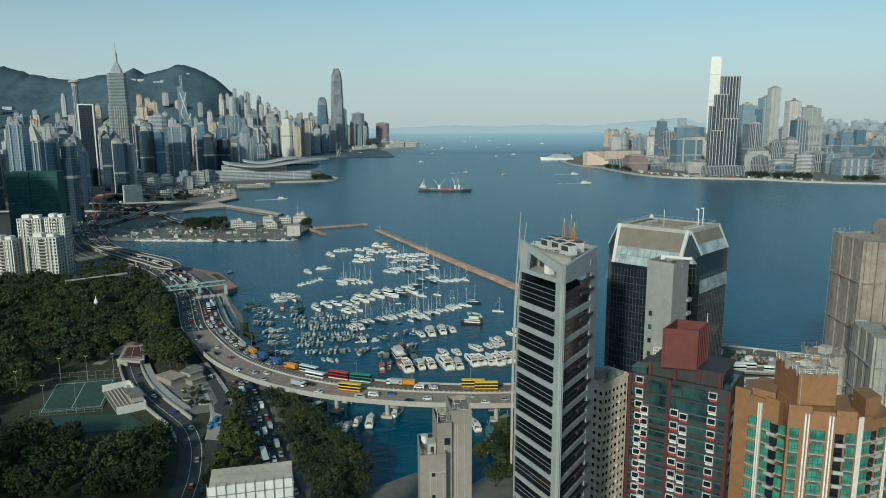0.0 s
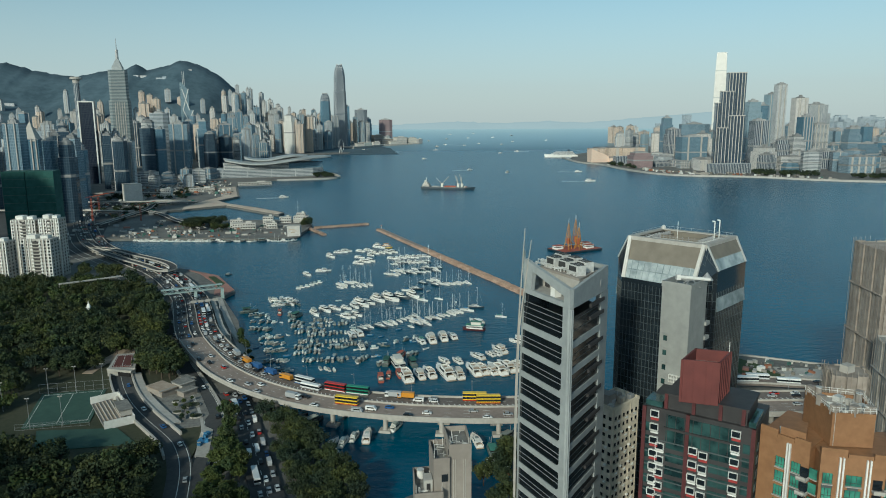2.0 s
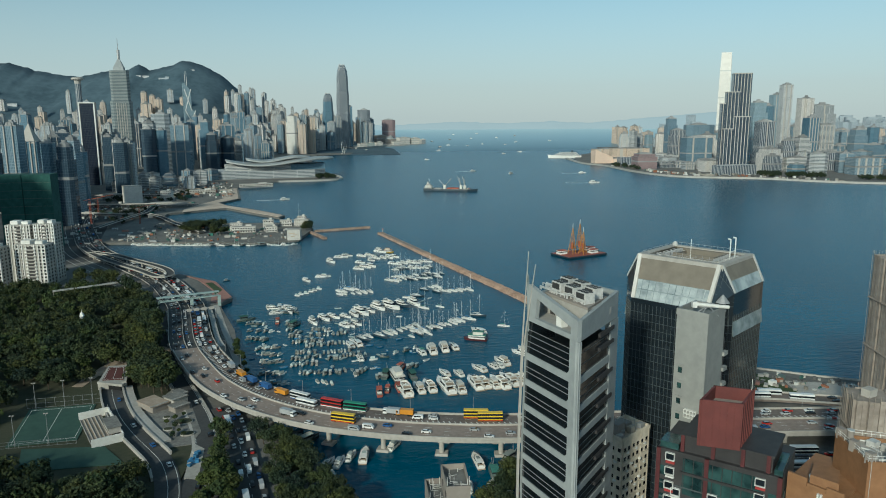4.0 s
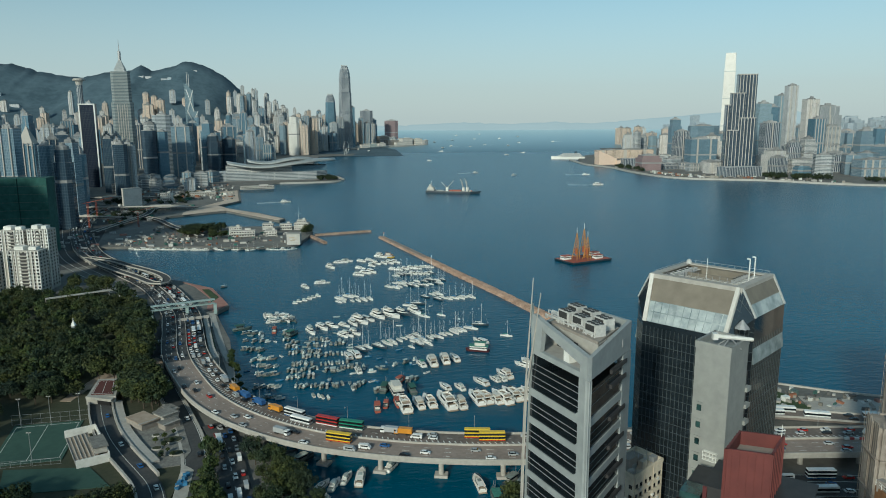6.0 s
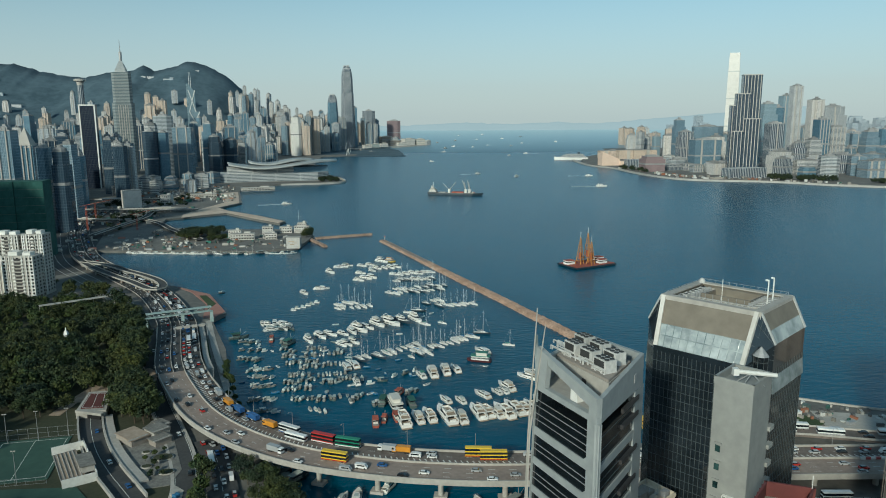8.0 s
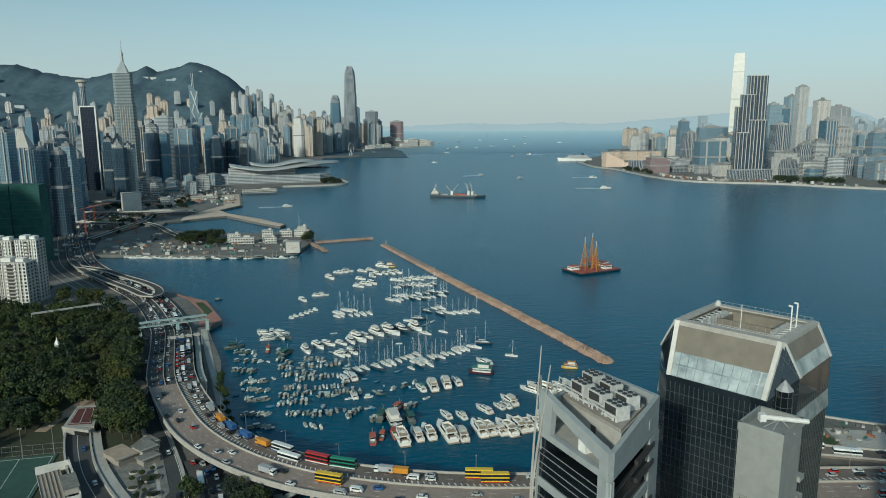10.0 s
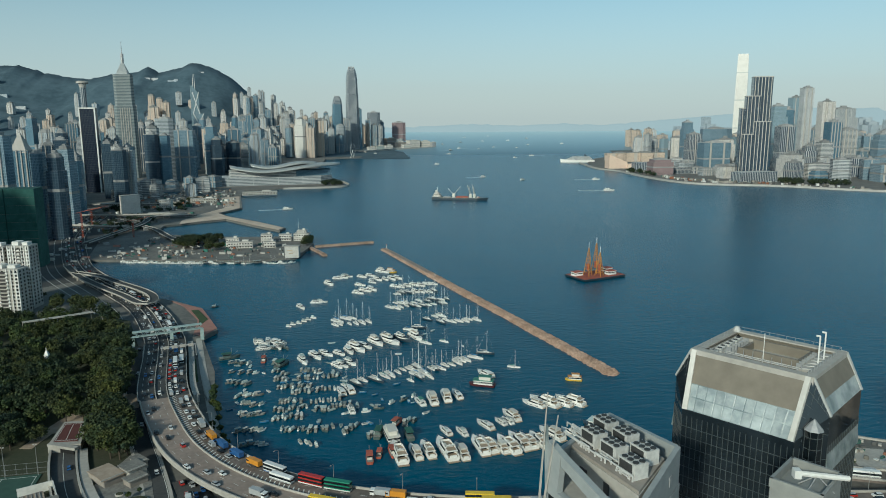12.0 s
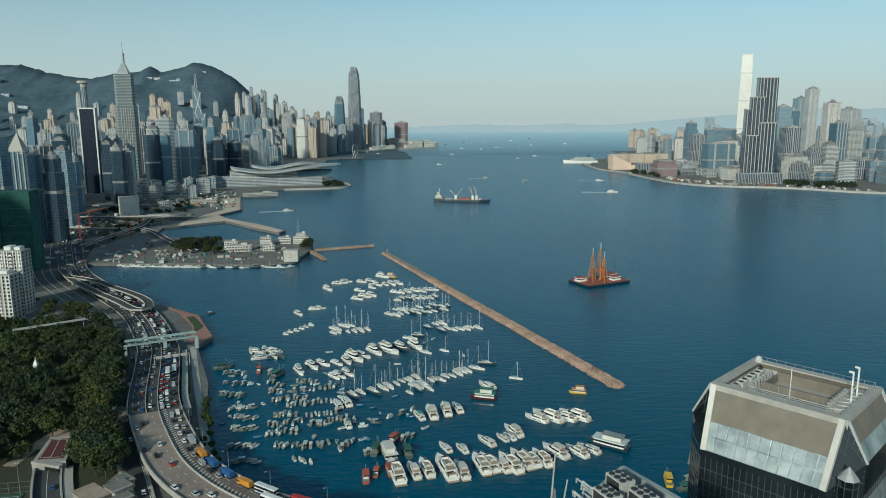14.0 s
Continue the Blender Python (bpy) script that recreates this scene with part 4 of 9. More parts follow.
pieces("air_conditioner", unit_box(0.8, 0.5, 0.5), M_WHITE, old, [c_r.spot(s, 0, 57.7 - 2.75 * k) for s in (2.45, 6.65, 11.0) for k in range(0, 19, 2)] + [c_r.spot(s, 0, 56.6 - 2.75 * k) for s in (4.5, 8.8) for k in range(1, 19, 2)] + [c_l.spot(s, 0, 57.7 - 2.75 * k) for s in (2.3, 6.7) for k in range(1, 19, 2)])
pieces("window_ledge", unit_box(1.4, 0.45, 0.14), M_OLDWALL, old, [f.spot(s, 0, 58.25 - 2.75 * k) for f, ss in ((c_r, (1.5, 3.4, 5.6, 7.7, 9.9, 12.2)),) for s in ss for k in range(19)])
bm = B()
c_r.slab(bm, 1.5, 5.0, -6.5, -2.5, 62, 65.2)
c_r.slab(bm, 6.0, 9.0, -6.5, -3, 62, 64.0)
part("roof_hut", bm, M_PINKGREY, old)
bm = B()
for k in range(8):
    p = c_r.at(1 + k * 1.3, -0.8 - (k % 3) * 2)
    rod(bm, (p.x, p.y, 62), (p.x, p.y, 64.5 + (k % 3)), 0.05, 4)
part("roof_pole", bm, M_STEEL, old)

for d in (0.5, 4.9, 9.2, 13.2):
    part("drain_pipe", rod(B(), c_r.at(d, 0.12, 4), c_r.at(d, 0.12, 61.8), 0.1, 5), M_OLDWALL, old)
for k in range(5):
    part("roof_shed", box(B(), *c_r.at(1.4 + 2.5 * k, -1.6 - 1.5 * (k % 2))[:2], 62.0, 1.8, 1.5, 1.0 + 0.4 * (k % 3), 35), (M_PALE, M_STEEL, M_OLDWALL)[k % 3], old)

# orange tower with green windows
tower_e = thing("orange_tower", pose(0, 0, 0), "orange tiled residential tower with green glazing and white vertical ribs", "tower")
E0 = (324.6, -30.4)
E_blocks = [([(325.0, -31.0), (330.2, -39.4), (344.0, -30.0), (337.0, -22.0)], 82.4), ([(331.0, -41.5), (343.0, -46.5), (348.5, -36.0), (336.0, -28.0)], 82.0),
            ([(343.0, -46.4), (356.0, -43.0), (358.0, -30.0), (346.0, -30.0)], 80.0)]
for pts, top in E_blocks:
    part("wing", prism(B(), pts, 3, top), M_ORANGE, tower_e)
part("penthouse", prism(B(), [(334.8, -38.6), (342.4, -40.6), (346.2, -31.8), (336.8, -27.2)], 82.2, 88.2), M_ORANGE, tower_e)
bm = B()
for a, b in (((334.8, -38.6), (342.4, -40.6)), ((342.4, -40.6), (346.2, -31.8)), ((346.2, -31.8), (336.8, -27.2)), ((336.8, -27.2), (334.8, -38.6))):
    f = Face(a, b)
    f.slab(bm, 0, f.len, -0.3, 0.05, 88.2, 89.1)
part("parapet", bm, M_ORANGE, tower_e)
PH = [(334.8, -38.6), (342.4, -40.6), (346.2, -31.8), (336.8, -27.2)]
part("roof_deck", prism(B(), [(x * 0.95 + 340.1 * 0.05, y * 0.95 - 34.6 * 0.05) for x, y in PH], 88.15, 88.4), M_PALE, tower_e, "pale cluttered roof deck")
for x, y in ((335.6, -38.0), (342.0, -39.6), (345.2, -32.2), (337.3, -28.2), (336.1, -33.2), (339.0, -39.0)):
    part("roof_block", box(B(), x, y, 88.4, 1.3, 1.3, 2.1, 18), M_PINKGREY, tower_e)
for (x0, y0), (x1, y1) in zip(PH, PH[1:] + PH[:1]):
    rail = B()
    for z in (89.7, 90.2):
        rod(rail, (x0, y0, z), (x1, y1, z), 0.05, 4)
    for k in range(7):
        rod(rail, (x0 + (x1 - x0) * k / 7, y0 + (y1 - y0) * k / 7, 89.0), (x0 + (x1 - x0) * k / 7, y0 + (y1 - y0) * k / 7, 90.2), 0.045, 4)
    part("roof_rail", rail, M_WHITE, tower_e)
pipe_rng = random.Random(31)
for k in range(12):
    x, y = pipe_rng.uniform(337.0, 343.0), pipe_rng.uniform(-37.8, -31.0)
    part("roof_pipe", bar(B(), (x, y, 88.7), (x + pipe_rng.uniform(-2.5, 2.5), y + pipe_rng.uniform(-2, 2), 88.8), 0.22, 0.22), (M_WHITE, M_PLANT)[k % 2], tower_e)
for k in range(6):
    x, y = pipe_rng.uniform(337.0, 343.0), pipe_rng.uniform(-37.4, -31.0)
    part("roof_plant", box(B(), x, y, 88.4, pipe_rng.uniform(0.8, 1.8), pipe_rng.uniform(0.8, 1.6), pipe_rng.uniform(0.6, 1.2), 18), (M_PLANT, M_PALE)[k % 2], tower_e)
ph_face = Face(PH[0], PH[1])
part("wall_pipe", rod(B(), ph_face.at(0.5, 0.12, 82.3), ph_face.at(0.5, 0.12, 89.4), 0.06, 5), M_PALE, tower_e, "pale wall pipe")
e_faces = [Face((325.0, -31.0), (330.2, -39.4)), Face((331.0, -41.5), (343.0, -46.5)), Face((343.0, -46.4), (356.0, -43.0)), Face((330.2, -39.4), (331.0, -41.5))]
glazing = {1.7: [], 2.7: []}
for f, cols in zip(e_faces, (((4.4, 1.7), (7.5, 1.7)), ((1.4, 1.7), (5.9, 2.7), (12.1, 1.7)), ((3.2, 2.7), (8.0, 1.7), (11.6, 2.7)))):
    for k in range(25):
        for s, w in cols:
            glazing[w].append(f.spot(s, 0.0, 76.4 - 3.05 * k))
for w, spots in glazing.items():
    pieces("window", unit_box(w, 0.14, 2.1), M_GREENGLASS, tower_e, spots, "green glazed window")
    fr = B()
    for x in (-w / 2, -w / 6, w / 6, w / 2):
        box(fr, x, -0.1, 0, 0.06, 0.2, 2.1)
    box(fr, 0, -0.1, 0.6, w, 0.2, 0.06)
    pieces("window_frame", fr, M_DARKCLAD, tower_e, spots)
    pieces("window_sill", unit_box(w + 0.2, 0.5, 0.14), M_PALE, tower_e, [m @ pose(0, 0, -0.2) for m in spots])
pieces("bay_window", unit_box(1.5, 0.3, 2.0), M_GREENGLASS, tower_e, [e_faces[3].spot(1.1, 0.0, 76.6 - 3.05 * k) for k in range(25)])
pieces("bay_sill", unit_box(1.8, 0.45, 0.12), M_PALE, tower_e, [e_faces[3].spot(1.1, 0.0, 76.4 - 3.05 * k) for k in range(25)])
pieces("grey_panel", unit_box(1.9, 0.1, 0.7), M_MULLION, tower_e, [f.spot(d, 0.0, 75.4 - 3.05 * k) for f, d in ((e_faces[0], 7.5), (e_faces[1], 1.4), (e_faces[1], 5.9), (e_faces[1], 12.1)) for k in range(25)])
bal = B()
box(bal, 0, -0.8, 0, 1.9, 1.6, 0.22)
box(bal, 0, -1.56, 0.1, 1.9, 0.08, 0.7)
box(bal, 0.92, -0.8, 0.1, 0.07, 1.6, 0.7)
pieces("balcony", bal, M_PALE, tower_e, [f.spot(s, 0, 75.8 - 3.05 * k) for f, s in ((e_faces[0], 9.2), (e_faces[1], 10.0), (e_faces[2], 5.6)) for k in range(25)])
dark = B()
box(dark, 0, -0.03, 0, 1.6, 0.06, 2.2)
pieces("balcony_door", dark, M_GLASS, tower_e, [f.spot(s, 0, 75.9 - 3.05 * k) for f, s in ((e_faces[0], 9.2), (e_faces[1], 10.0), (e_faces[2], 5.6)) for k in range(25)])
rib = B()
box(rib, 0, -0.25, 0, 0.3, 0.5, 78.6)
pieces("white_rib", rib, M_WHITE, tower_e, [f.spot(s, 0.0, 3.4) for f, s in ((e_faces[0], 5.7), (e_faces[0], 6.2), (e_faces[1], 3.3), (e_faces[1], 3.9), (e_faces[1], 7.9), (e_faces[1], 8.5), (e_faces[2], 0.9), (e_faces[2], 1.5), (e_faces[2], 9.8))], "white vertical rib")
for a, b, z in (((325.0, -31.0), (330.2, -39.4), 82.4), ((331.0, -41.5), (343.0, -46.5), 82.0), ((343.0, -46.4), (356.0, -43.0), 80.0)):
    f = Face(a, b)
    for s0, s1, h in ((0, 0.35, 1.6), (0.36, 0.69, 0.7), (0.7, 1.0, 1.2)):
        f.slab(step := B(), f.len * s0, f.len * s1, -0.5, 0.05, z, z + h)
        part("stepped_parapet", step, M_ORANGE, tower_e)
for x, y, z, r, h in ((336.0, -37.6, 88.2, 0.6, 2.0), (341.6, -39.2, 88.2, 0.6, 2.0), (344.6, -33.0, 88.2, 0.6, 2.0), (338.4, -29.2, 88.2, 0.6, 2.2), (350.5, -37.0, 80.0, 1.1, 1.8), (328.5, -33.5, 82.4, 0.8, 1.6)):
    tank = thing("roof_tank", pose(x, y, z), "round pinkish concrete tank on the orange tower's roof", "tank", "tanks on the orange roof")
    part("body", prism(B(), disc(0, 0, r, 12), 0, h), M_PINKGREY, tank)
    part("lid", prism(B(), disc(0, 0, r * 1.1, 12), h, h + 0.18), M_PLANT, tank)
part("stair_hut", prism(B(), [(348.0, -42.5), (352.5, -41.4), (353.5, -36.0), (349.5, -36.5)], 80.0, 84.2), M_ORANGE, tower_e)
part("stair_hut", prism(B(), [(327.5, -33.8), (330.4, -37.6), (334.0, -33.0), (331.0, -29.8)], 82.4, 84.6), M_ORANGE, tower_e)
roof_poles = B()
pr = random.Random(9)
for k in range(14):
    x, y = pr.uniform(337.5, 345.5), pr.uniform(-38.5, -31)
    rod(roof_poles, (x, y, 88.2), (x, y, 90.0 + pr.uniform(0, 2.6)), 0.05, 4)
part("roof_pole", roof_poles, M_STEEL, tower_e, kind="stuff")

# brown scaffolded tower and lower netted blocks
M_NETBAY = surface("hung_netting", (0.24, 0.205, 0.178), (0.40, 0.35, 0.305), 0.95, fine=0.35, coarse=0.06, rnd=0.10)
M_NETGREY = surface("grey_netting", (0.26, 0.255, 0.24), (0.38, 0.37, 0.35), 0.95, fine=0.4, coarse=0.06, rnd=0.12)


def scaffolded(name, pts, top, label, net, bay=4.2, step=3.6):
    """A block hung with netting in upright bays, poles standing above its head."""
    t = thing(name, pose(0, 0, 0), label, "tower")
    part("body", prism(B(), pts, 3, top - 0.6), net, t)
    g = random.Random(len(name) + int(top))
    for a, b in zip(pts, pts[1:] + pts[:1]):
        f = Face(a, b)
        n = max(2, round(f.len / bay))
        for k in range(n):
            bm = B()
            f.slab(bm, f.len * k / n + 0.25, f.len * (k + 1) / n - 0.25, 0.0, 0.35 + 0.5 * (k % 2), 3, top - g.uniform(0, 0.8))
            part("net_bay", bm, net, t)
        bm = B()
        for k in range(2 * n + 1):
            d = min(f.len * k / (2 * n), f.len - 0.1)
            f.slab(bm, d - 0.05, d + 0.05, 0.86, 0.96, 3, top + g.uniform(0.2, 2.4))
        for k in range(int(top / step) - 1):
            f.slab(bm, 0, f.len, 0.86, 0.93, top - 1 - step * k, top - 0.94 - step * k)
        part("scaffold", bm, M_BAMBOO, t, kind="stuff")
        for z in (top * 0.34, top * 0.62, top * 0.82):
            bm = B()
            f.slab(bm, 0, f.len, 0.3, 1.3, z, z + 0.25)
            part("catch_fan", bm, net, t)
    return t


tall = scaffolded("scaffolded_tower", [(442.5, 78), (464.5, 74), (476.5, 98), (448.5, 104)], 96.0, "tall tower wrapped in brown bamboo scaffolding and netting", M_NETBAY)
part("lift_head", prism(B(), [(455.5, 82), (465.5, 80), (469.5, 92), (458.5, 94)], 95.5, 102.5), M_NETBAY, tall)
part("roof_frame", rod(rod(B(), (462, 84, 102), (462, 84, 105.5), 0.2, 5), (459, 84, 105.2), (466, 85, 105.6), 0.3, 5), M_DARKCLAD, tall)
block = scaffolded("scaffolded_block", [(405, 52), (414.5, 48.5), (420, 59), (409, 63)], 59.5, "lower block wrapped in brown scaffold netting", M_NETBAY, 3.2)
part("roof_hut", prism(B(), rect(412, 55.5, 4, 3, 20), 58.8, 61.5), M_PALE, block)
low = scaffolded("netted_tower", [(428, 50), (446, 40), (456, 62), (436, 72)], 66, "grey netted tower under repair", M_NETGREY)
part("roof_well", prism(B(), rect(442, 56, 9, 8, -28), 65, 66.6), M_PINKGREY, low)

# beige pencil building and its stepped roof
pencil = thing("pencil_building", pose(0, 0, 0), "slim beige building with a stepped roof, pipes and railings", "building")
pp = [((264.4, -5.0), (269.6, -5.2), (269.9, 5.0), (264.4, 5.0), 69.6), ((260.6, -6.0), (264.4, -5.8), (264.4, 4.0), (260.6, 4.0), 66.8), ((256.0, -8.2), (262.6, -8.0), (262.6, 4.4), (256.6, 4.4), 59.6)]
for *pts, top in pp:
    wing = part("wing", prism(B(), list(pts), 3, top), M_PINKGREY, pencil)
    bm = B()
    for a, b in zip(pts, pts[1:] + pts[:1]):
        f = Face(a, b)
        f.slab(bm, 0, f.len, -0.25, 0.04, top, top + 1.3)
    part("parapet", bm, M_PINKGREY, wing)
    cx, cy = sum(p[0] for p in pts) / 4, sum(p[1] for p in pts) / 4
    part("roof_felt", prism(B(), [(cx + (x - cx) * 0.85, cy + (y - cy) * 0.9) for x, y in pts], top, top + 0.12), M_ROOFFELT, wing)
f = Face(pp[0][0], pp[0][1])
pieces("drainpipe", unit_box(0.13, 0.13, 64), M_PALE, pencil, [f.spot(d, 0, 3.2) for d in (1.0, 1.5, 3.4, 3.75)])
f = Face(pp[2][0], pp[2][1])
pieces("drainpipe", unit_box(0.13, 0.13, 52), M_PALE, pencil, [f.spot(d, 0, 3.2) for d in (2.6, 4.2, 5.9)])
part("drainpipe", unit_box(4.6, 0.14, 0.14), M_PALE, pencil).matrix_basis = f.spot(4.2, 0, 56.0)
pieces("opening", unit_box(0.8, 0.1, 1.0), M_GLASS, pencil, [f.spot(3.4, 0, 55.0 - 6 * k) for k in range(6)])
f = Face(pp[1][0], pp[1][1])
pieces("opening", unit_box(1.5, 0.1, 1.8), M_GLASS, pencil, [f.spot(2.6, 0, 62.2)])
f = Face((264.4, 5.0), (264.4, -5.0))
pieces("opening", unit_box(0.9, 0.1, 1.6), M_GLASS, pencil, [f.spot(9.0, 0, 67.6), f.spot(4.0, 0, 67.6)])
pr = random.Random(31)
for x0, x1, y0, y1, z in ((264.8, 269.2, -4.6, 4.4, 69.7), (261.0, 264.0, -5.4, 3.4, 66.9), (256.8, 260.4, -7.6, 3.6, 59.7)):
    for k in range(9):
        bm = B()
        x, y, l = pr.uniform(x0, x1), pr.uniform(y0, y1), pr.uniform(0.8, 2.4)
        rod(bm, (x, y, z), (x, y, z + pr.uniform(0.6, 2.2)), 0.06, 5)
        rod(bm, (x, y, z + 0.5), (min(x + l, x1), y + pr.uniform(-0.6, 0.6), z + 0.55), 0.06, 5)
        part("roof_pipe", bm, M_WHITE if k % 2 else M_PLANT, pencil)
for x, y, z in ((264.6, -4.8, 70.6), (269.4, -4.9, 70.6), (260.8, -5.6, 67.8), (256.3, -7.9, 60.6), (262.3, -7.8, 60.6)):
    part("roof_pole", rod(B(), (x, y, z), (x, y, z + 2.4), 0.06, 4), M_WHITE, pencil)
hut = part("stair_hut", prism(B(), [(258.4, -5.5), (260.4, -5.5), (260.4, -2.0), (258.4, -2.0)], 59.6, 62.6), M_PALE, pencil)
part("door", unit_box(0.9, 0.06, 2.0), M_DARKCLAD, hut).matrix_basis = pose(259.4, -5.5, 59.8)
tank = thing("roof_tank", pose(258.2, 1.5, 59.7), "white water tank on a flat roof", "tank")
part("body", prism(B(), disc(0, 0, 0.9, 12), 0, 2.0), M_WHITE, tank)
part("lid", prism(B(), disc(0, 0, 0.95, 12), 2.0, 2.15), M_PLANT, tank)

# white louvred roof frame
louvred = thing("louvred_roof_building", pose(0, 0, 0), "building topped by a white lattice sign frame", "building")
wf = Face((206.6, -18.4), (225.6, -16.4))
bm = B()
wf.slab(bm, 0, wf.len, -14, -1.0, 3, 59)
part("body", bm, M_OLDWALL, louvred)
pieces("white_panel", unit_box(1.86, 0.15, 2.1), M_WHITE, louvred, [wf.spot(1.05 + 2.12 * k, 0, 59.6 - 2.4 * r) for k in range(9) for r in range(7)], "white lattice panel")
bm = B()
for k in range(10):
    wf.slab(bm, 2.12 * k, 2.12 * k + 0.12, -1.0, 0.25, 44, 62)
for r in range(8):
    wf.slab(bm, 0, wf.len, -0.2, 0.25, 59.4 - 2.4 * r, 59.56 - 2.4 * r)
part("lattice", bm, M_STEEL, louvred)

# white apartment slabs and the netted tower beyond the park
def slab_block(name, x, y, sx, sy, h, rz, label):
    t = thing(name, pose(x, y, 3, 0, 0, rz), label, "apartment block")
    part("body", prism(B(), rect(0, 0, sx, sy), 0, h), M_PALE, t)
    f = Face((-sx / 2, -sy / 2), (sx / 2, -sy / 2))
    g = Face((sx / 2, -sy / 2), (sx / 2, sy / 2))
    n = max(2, int(sx / 3.4))
    for r in range(int(h / 3) - 1):
        bm = B()
        for k in range(n):
            f.slab(bm, sx * (k + 0.5) / n - 0.85, sx * (k + 0.5) / n + 0.85, -0.1, 0.1, h - 3 - 3.0 * r, h - 1.4 - 3.0 * r)
        for k in range(3):
            g.slab(bm, sy * (k + 0.5) / 3 - 0.85, sy * (k + 0.5) / 3 + 0.85, -0.1, 0.1, h - 3 - 3.0 * r, h - 1.4 - 3.0 * r)
        part("glazing_band", bm, M_GLASS, t, kind="stuff")
        bm = B()
        for k in range(0, n, 2):
            f.slab(bm, sx * (k + 0.5) / n - 1.05, sx * (k + 0.5) / n + 1.05, 0, 0.9, h - 4.1 - 3.0 * r, h - 3.1 - 3.0 * r)
        part("balcony_band", bm, M_WHITE, t, kind="stuff")
    # dark panel on the flat wall stands for the shade of a balcony recess
    rec = B()
    f.slab(rec, sx * 0.36, sx * 0.64, -0.2, 0.16, 0, h - 2)
    part("balcony_recess", rec, M_DARKCLAD, t)
    pieces("balcony", unit_box(sx * 0.28, 1.3, 0.9), M_PALE, t, [f.spot(sx * 0.5, 0.1, h - 5 - 3.0 * k) for k in range(int(h / 3) - 2)])
    pieces("wall_rib", unit_box(0.7, 0.6, h), M_WHITE, t, [f.spot(sx * k, 0, 0) for k in (0.02, 0.12, 0.24, 0.36, 0.64, 0.76, 0.88, 0.98)])
    bm = B()
    box(bm, -sx * 0.2, 0, h, sx * 0.3, sy * 0.6, 3.2)
    box(bm, sx * 0.22, 0, h, sx * 0.25, sy * 0.5, 2.6)
    part("roof_hut", bm, M_WHITE, t)
    return t


slab_block("white_apartment_block", -36, 509, 27, 14, 39, -8, "white apartment slab with balconies beside the park")
slab_block("white_apartment_block", -66, 498, 22, 14, 39, -8, "pale apartment slab with pinkish balconies beside the park")
slab_block("white_apartment_block", -33, 532, 18, 14, 54, -5, "tall white apartment slab with roof huts")
slab_block("white_apartment_block", -57, 536, 22, 14, 53, -5, "tall white apartment slab with roof huts")
net = thing("green_netted_tower", pose(-110, 700, 3, 0, 0, 4), "tower block wrapped in dark green site netting", "tower")
for x, w, d in ((-28, 24, 26), (-3, 25, 24), (12, 5, 26)):
    bm = B()
    box(bm, x, 15, 0, w, d, 86)
    part("netting", bm, M_NETGREEN, net)
    pieces("net_seam", unit_box(w, 0.2, 0.25), M_GREENROOF, net, [pose(x, 15 - d / 2, 5 + 9 * k) for k in range(9)])

# ---- the far city ----
# flat, office, glass, mirror and navy tones are shifted blue to carry distance haze
F_FLAT = facade("apartment_facade", (0.66, 0.62, 0.58), (0.40, 0.46, 0.51), (0.14, 0.17, 0.20), (0.20, 0.22, 0.24), 3.0, 3.0, 0.28)
F_MIRROR = facade("mirror_glass_facade", (0.30, 0.39, 0.44), (0.28, 0.36, 0.42), (0.24, 0.33, 0.38), (0.29, 0.38, 0.43), 3.0, 4.0, 0.1, 0.3, 0.1, 0.3)
# peach tone includes the warm sunlight on the hillside flats
F_PEACH = facade("peach_facade", (0.62, 0.50, 0.40), (0.54, 0.45, 0.38), (0.20, 0.18, 0.17), (0.27, 0.23, 0.21), 3.0, 3.0, 0.28)
F_OFFICE = facade("office_facade", (0.34, 0.41, 0.46), (0.18, 0.27, 0.34), (0.08, 0.14, 0.19), (0.12, 0.18, 0.23), 1.8, 3.8, 0.15, 0.85, 0.06)
F_GLASSY = facade("glass_facade", (0.22, 0.32, 0.39), (0.13, 0.22, 0.29), (0.06, 0.125, 0.18), (0.09, 0.16, 0.22), 1.6, 3.9, 0.10, 0.85, 0.06)
F_STRIPE = facade("banded_facade", (0.58, 0.57, 0.55), (0.36, 0.40, 0.43), (0.09, 0.115, 0.14), (0.12, 0.145, 0.17), 60.0, 3.6, 0.28, 0.7, 0.15)
F_FINS = facade("finned_facade", (0.50, 0.51, 0.51), (0.42, 0.44, 0.46), (0.06, 0.08, 0.11), (0.09, 0.12, 0.15), 5.2, 400.0, 0.17, 0.85, 0.06)
F_INK = facade("black_glass_facade", (0.016, 0.024, 0.042), (0.016, 0.024, 0.042), (0.010, 0.017, 0.034), (0.013, 0.021, 0.040), 3.0, 3.9, 0.08, 0.6, 0.25)
F_NAVY = facade("navy_glass_facade", (0.065, 0.10, 0.135), (0.05, 0.08, 0.115), (0.026, 0.048, 0.074), (0.036, 0.060, 0.088), 3.0, 3.9, 0.08, 0.85, 0.1)
# near-white tone; on the tallest tower it stands for sun glare off glass
F_BRIGHT = facade("pale_metal_facade", (0.70, 0.67, 0.62), (0.62, 0.60, 0.56), (0.58, 0.58, 0.56), (0.66, 0.65, 0.62), 4.0, 4.2, 0.2, 0.6, 0.4, 0.15)
M_ROOF = surface("flat_roof", (0.20, 0.205, 0.21), (0.34, 0.34, 0.335), 0.9, fine=0.3, coarse=0.05, rnd=0.2)
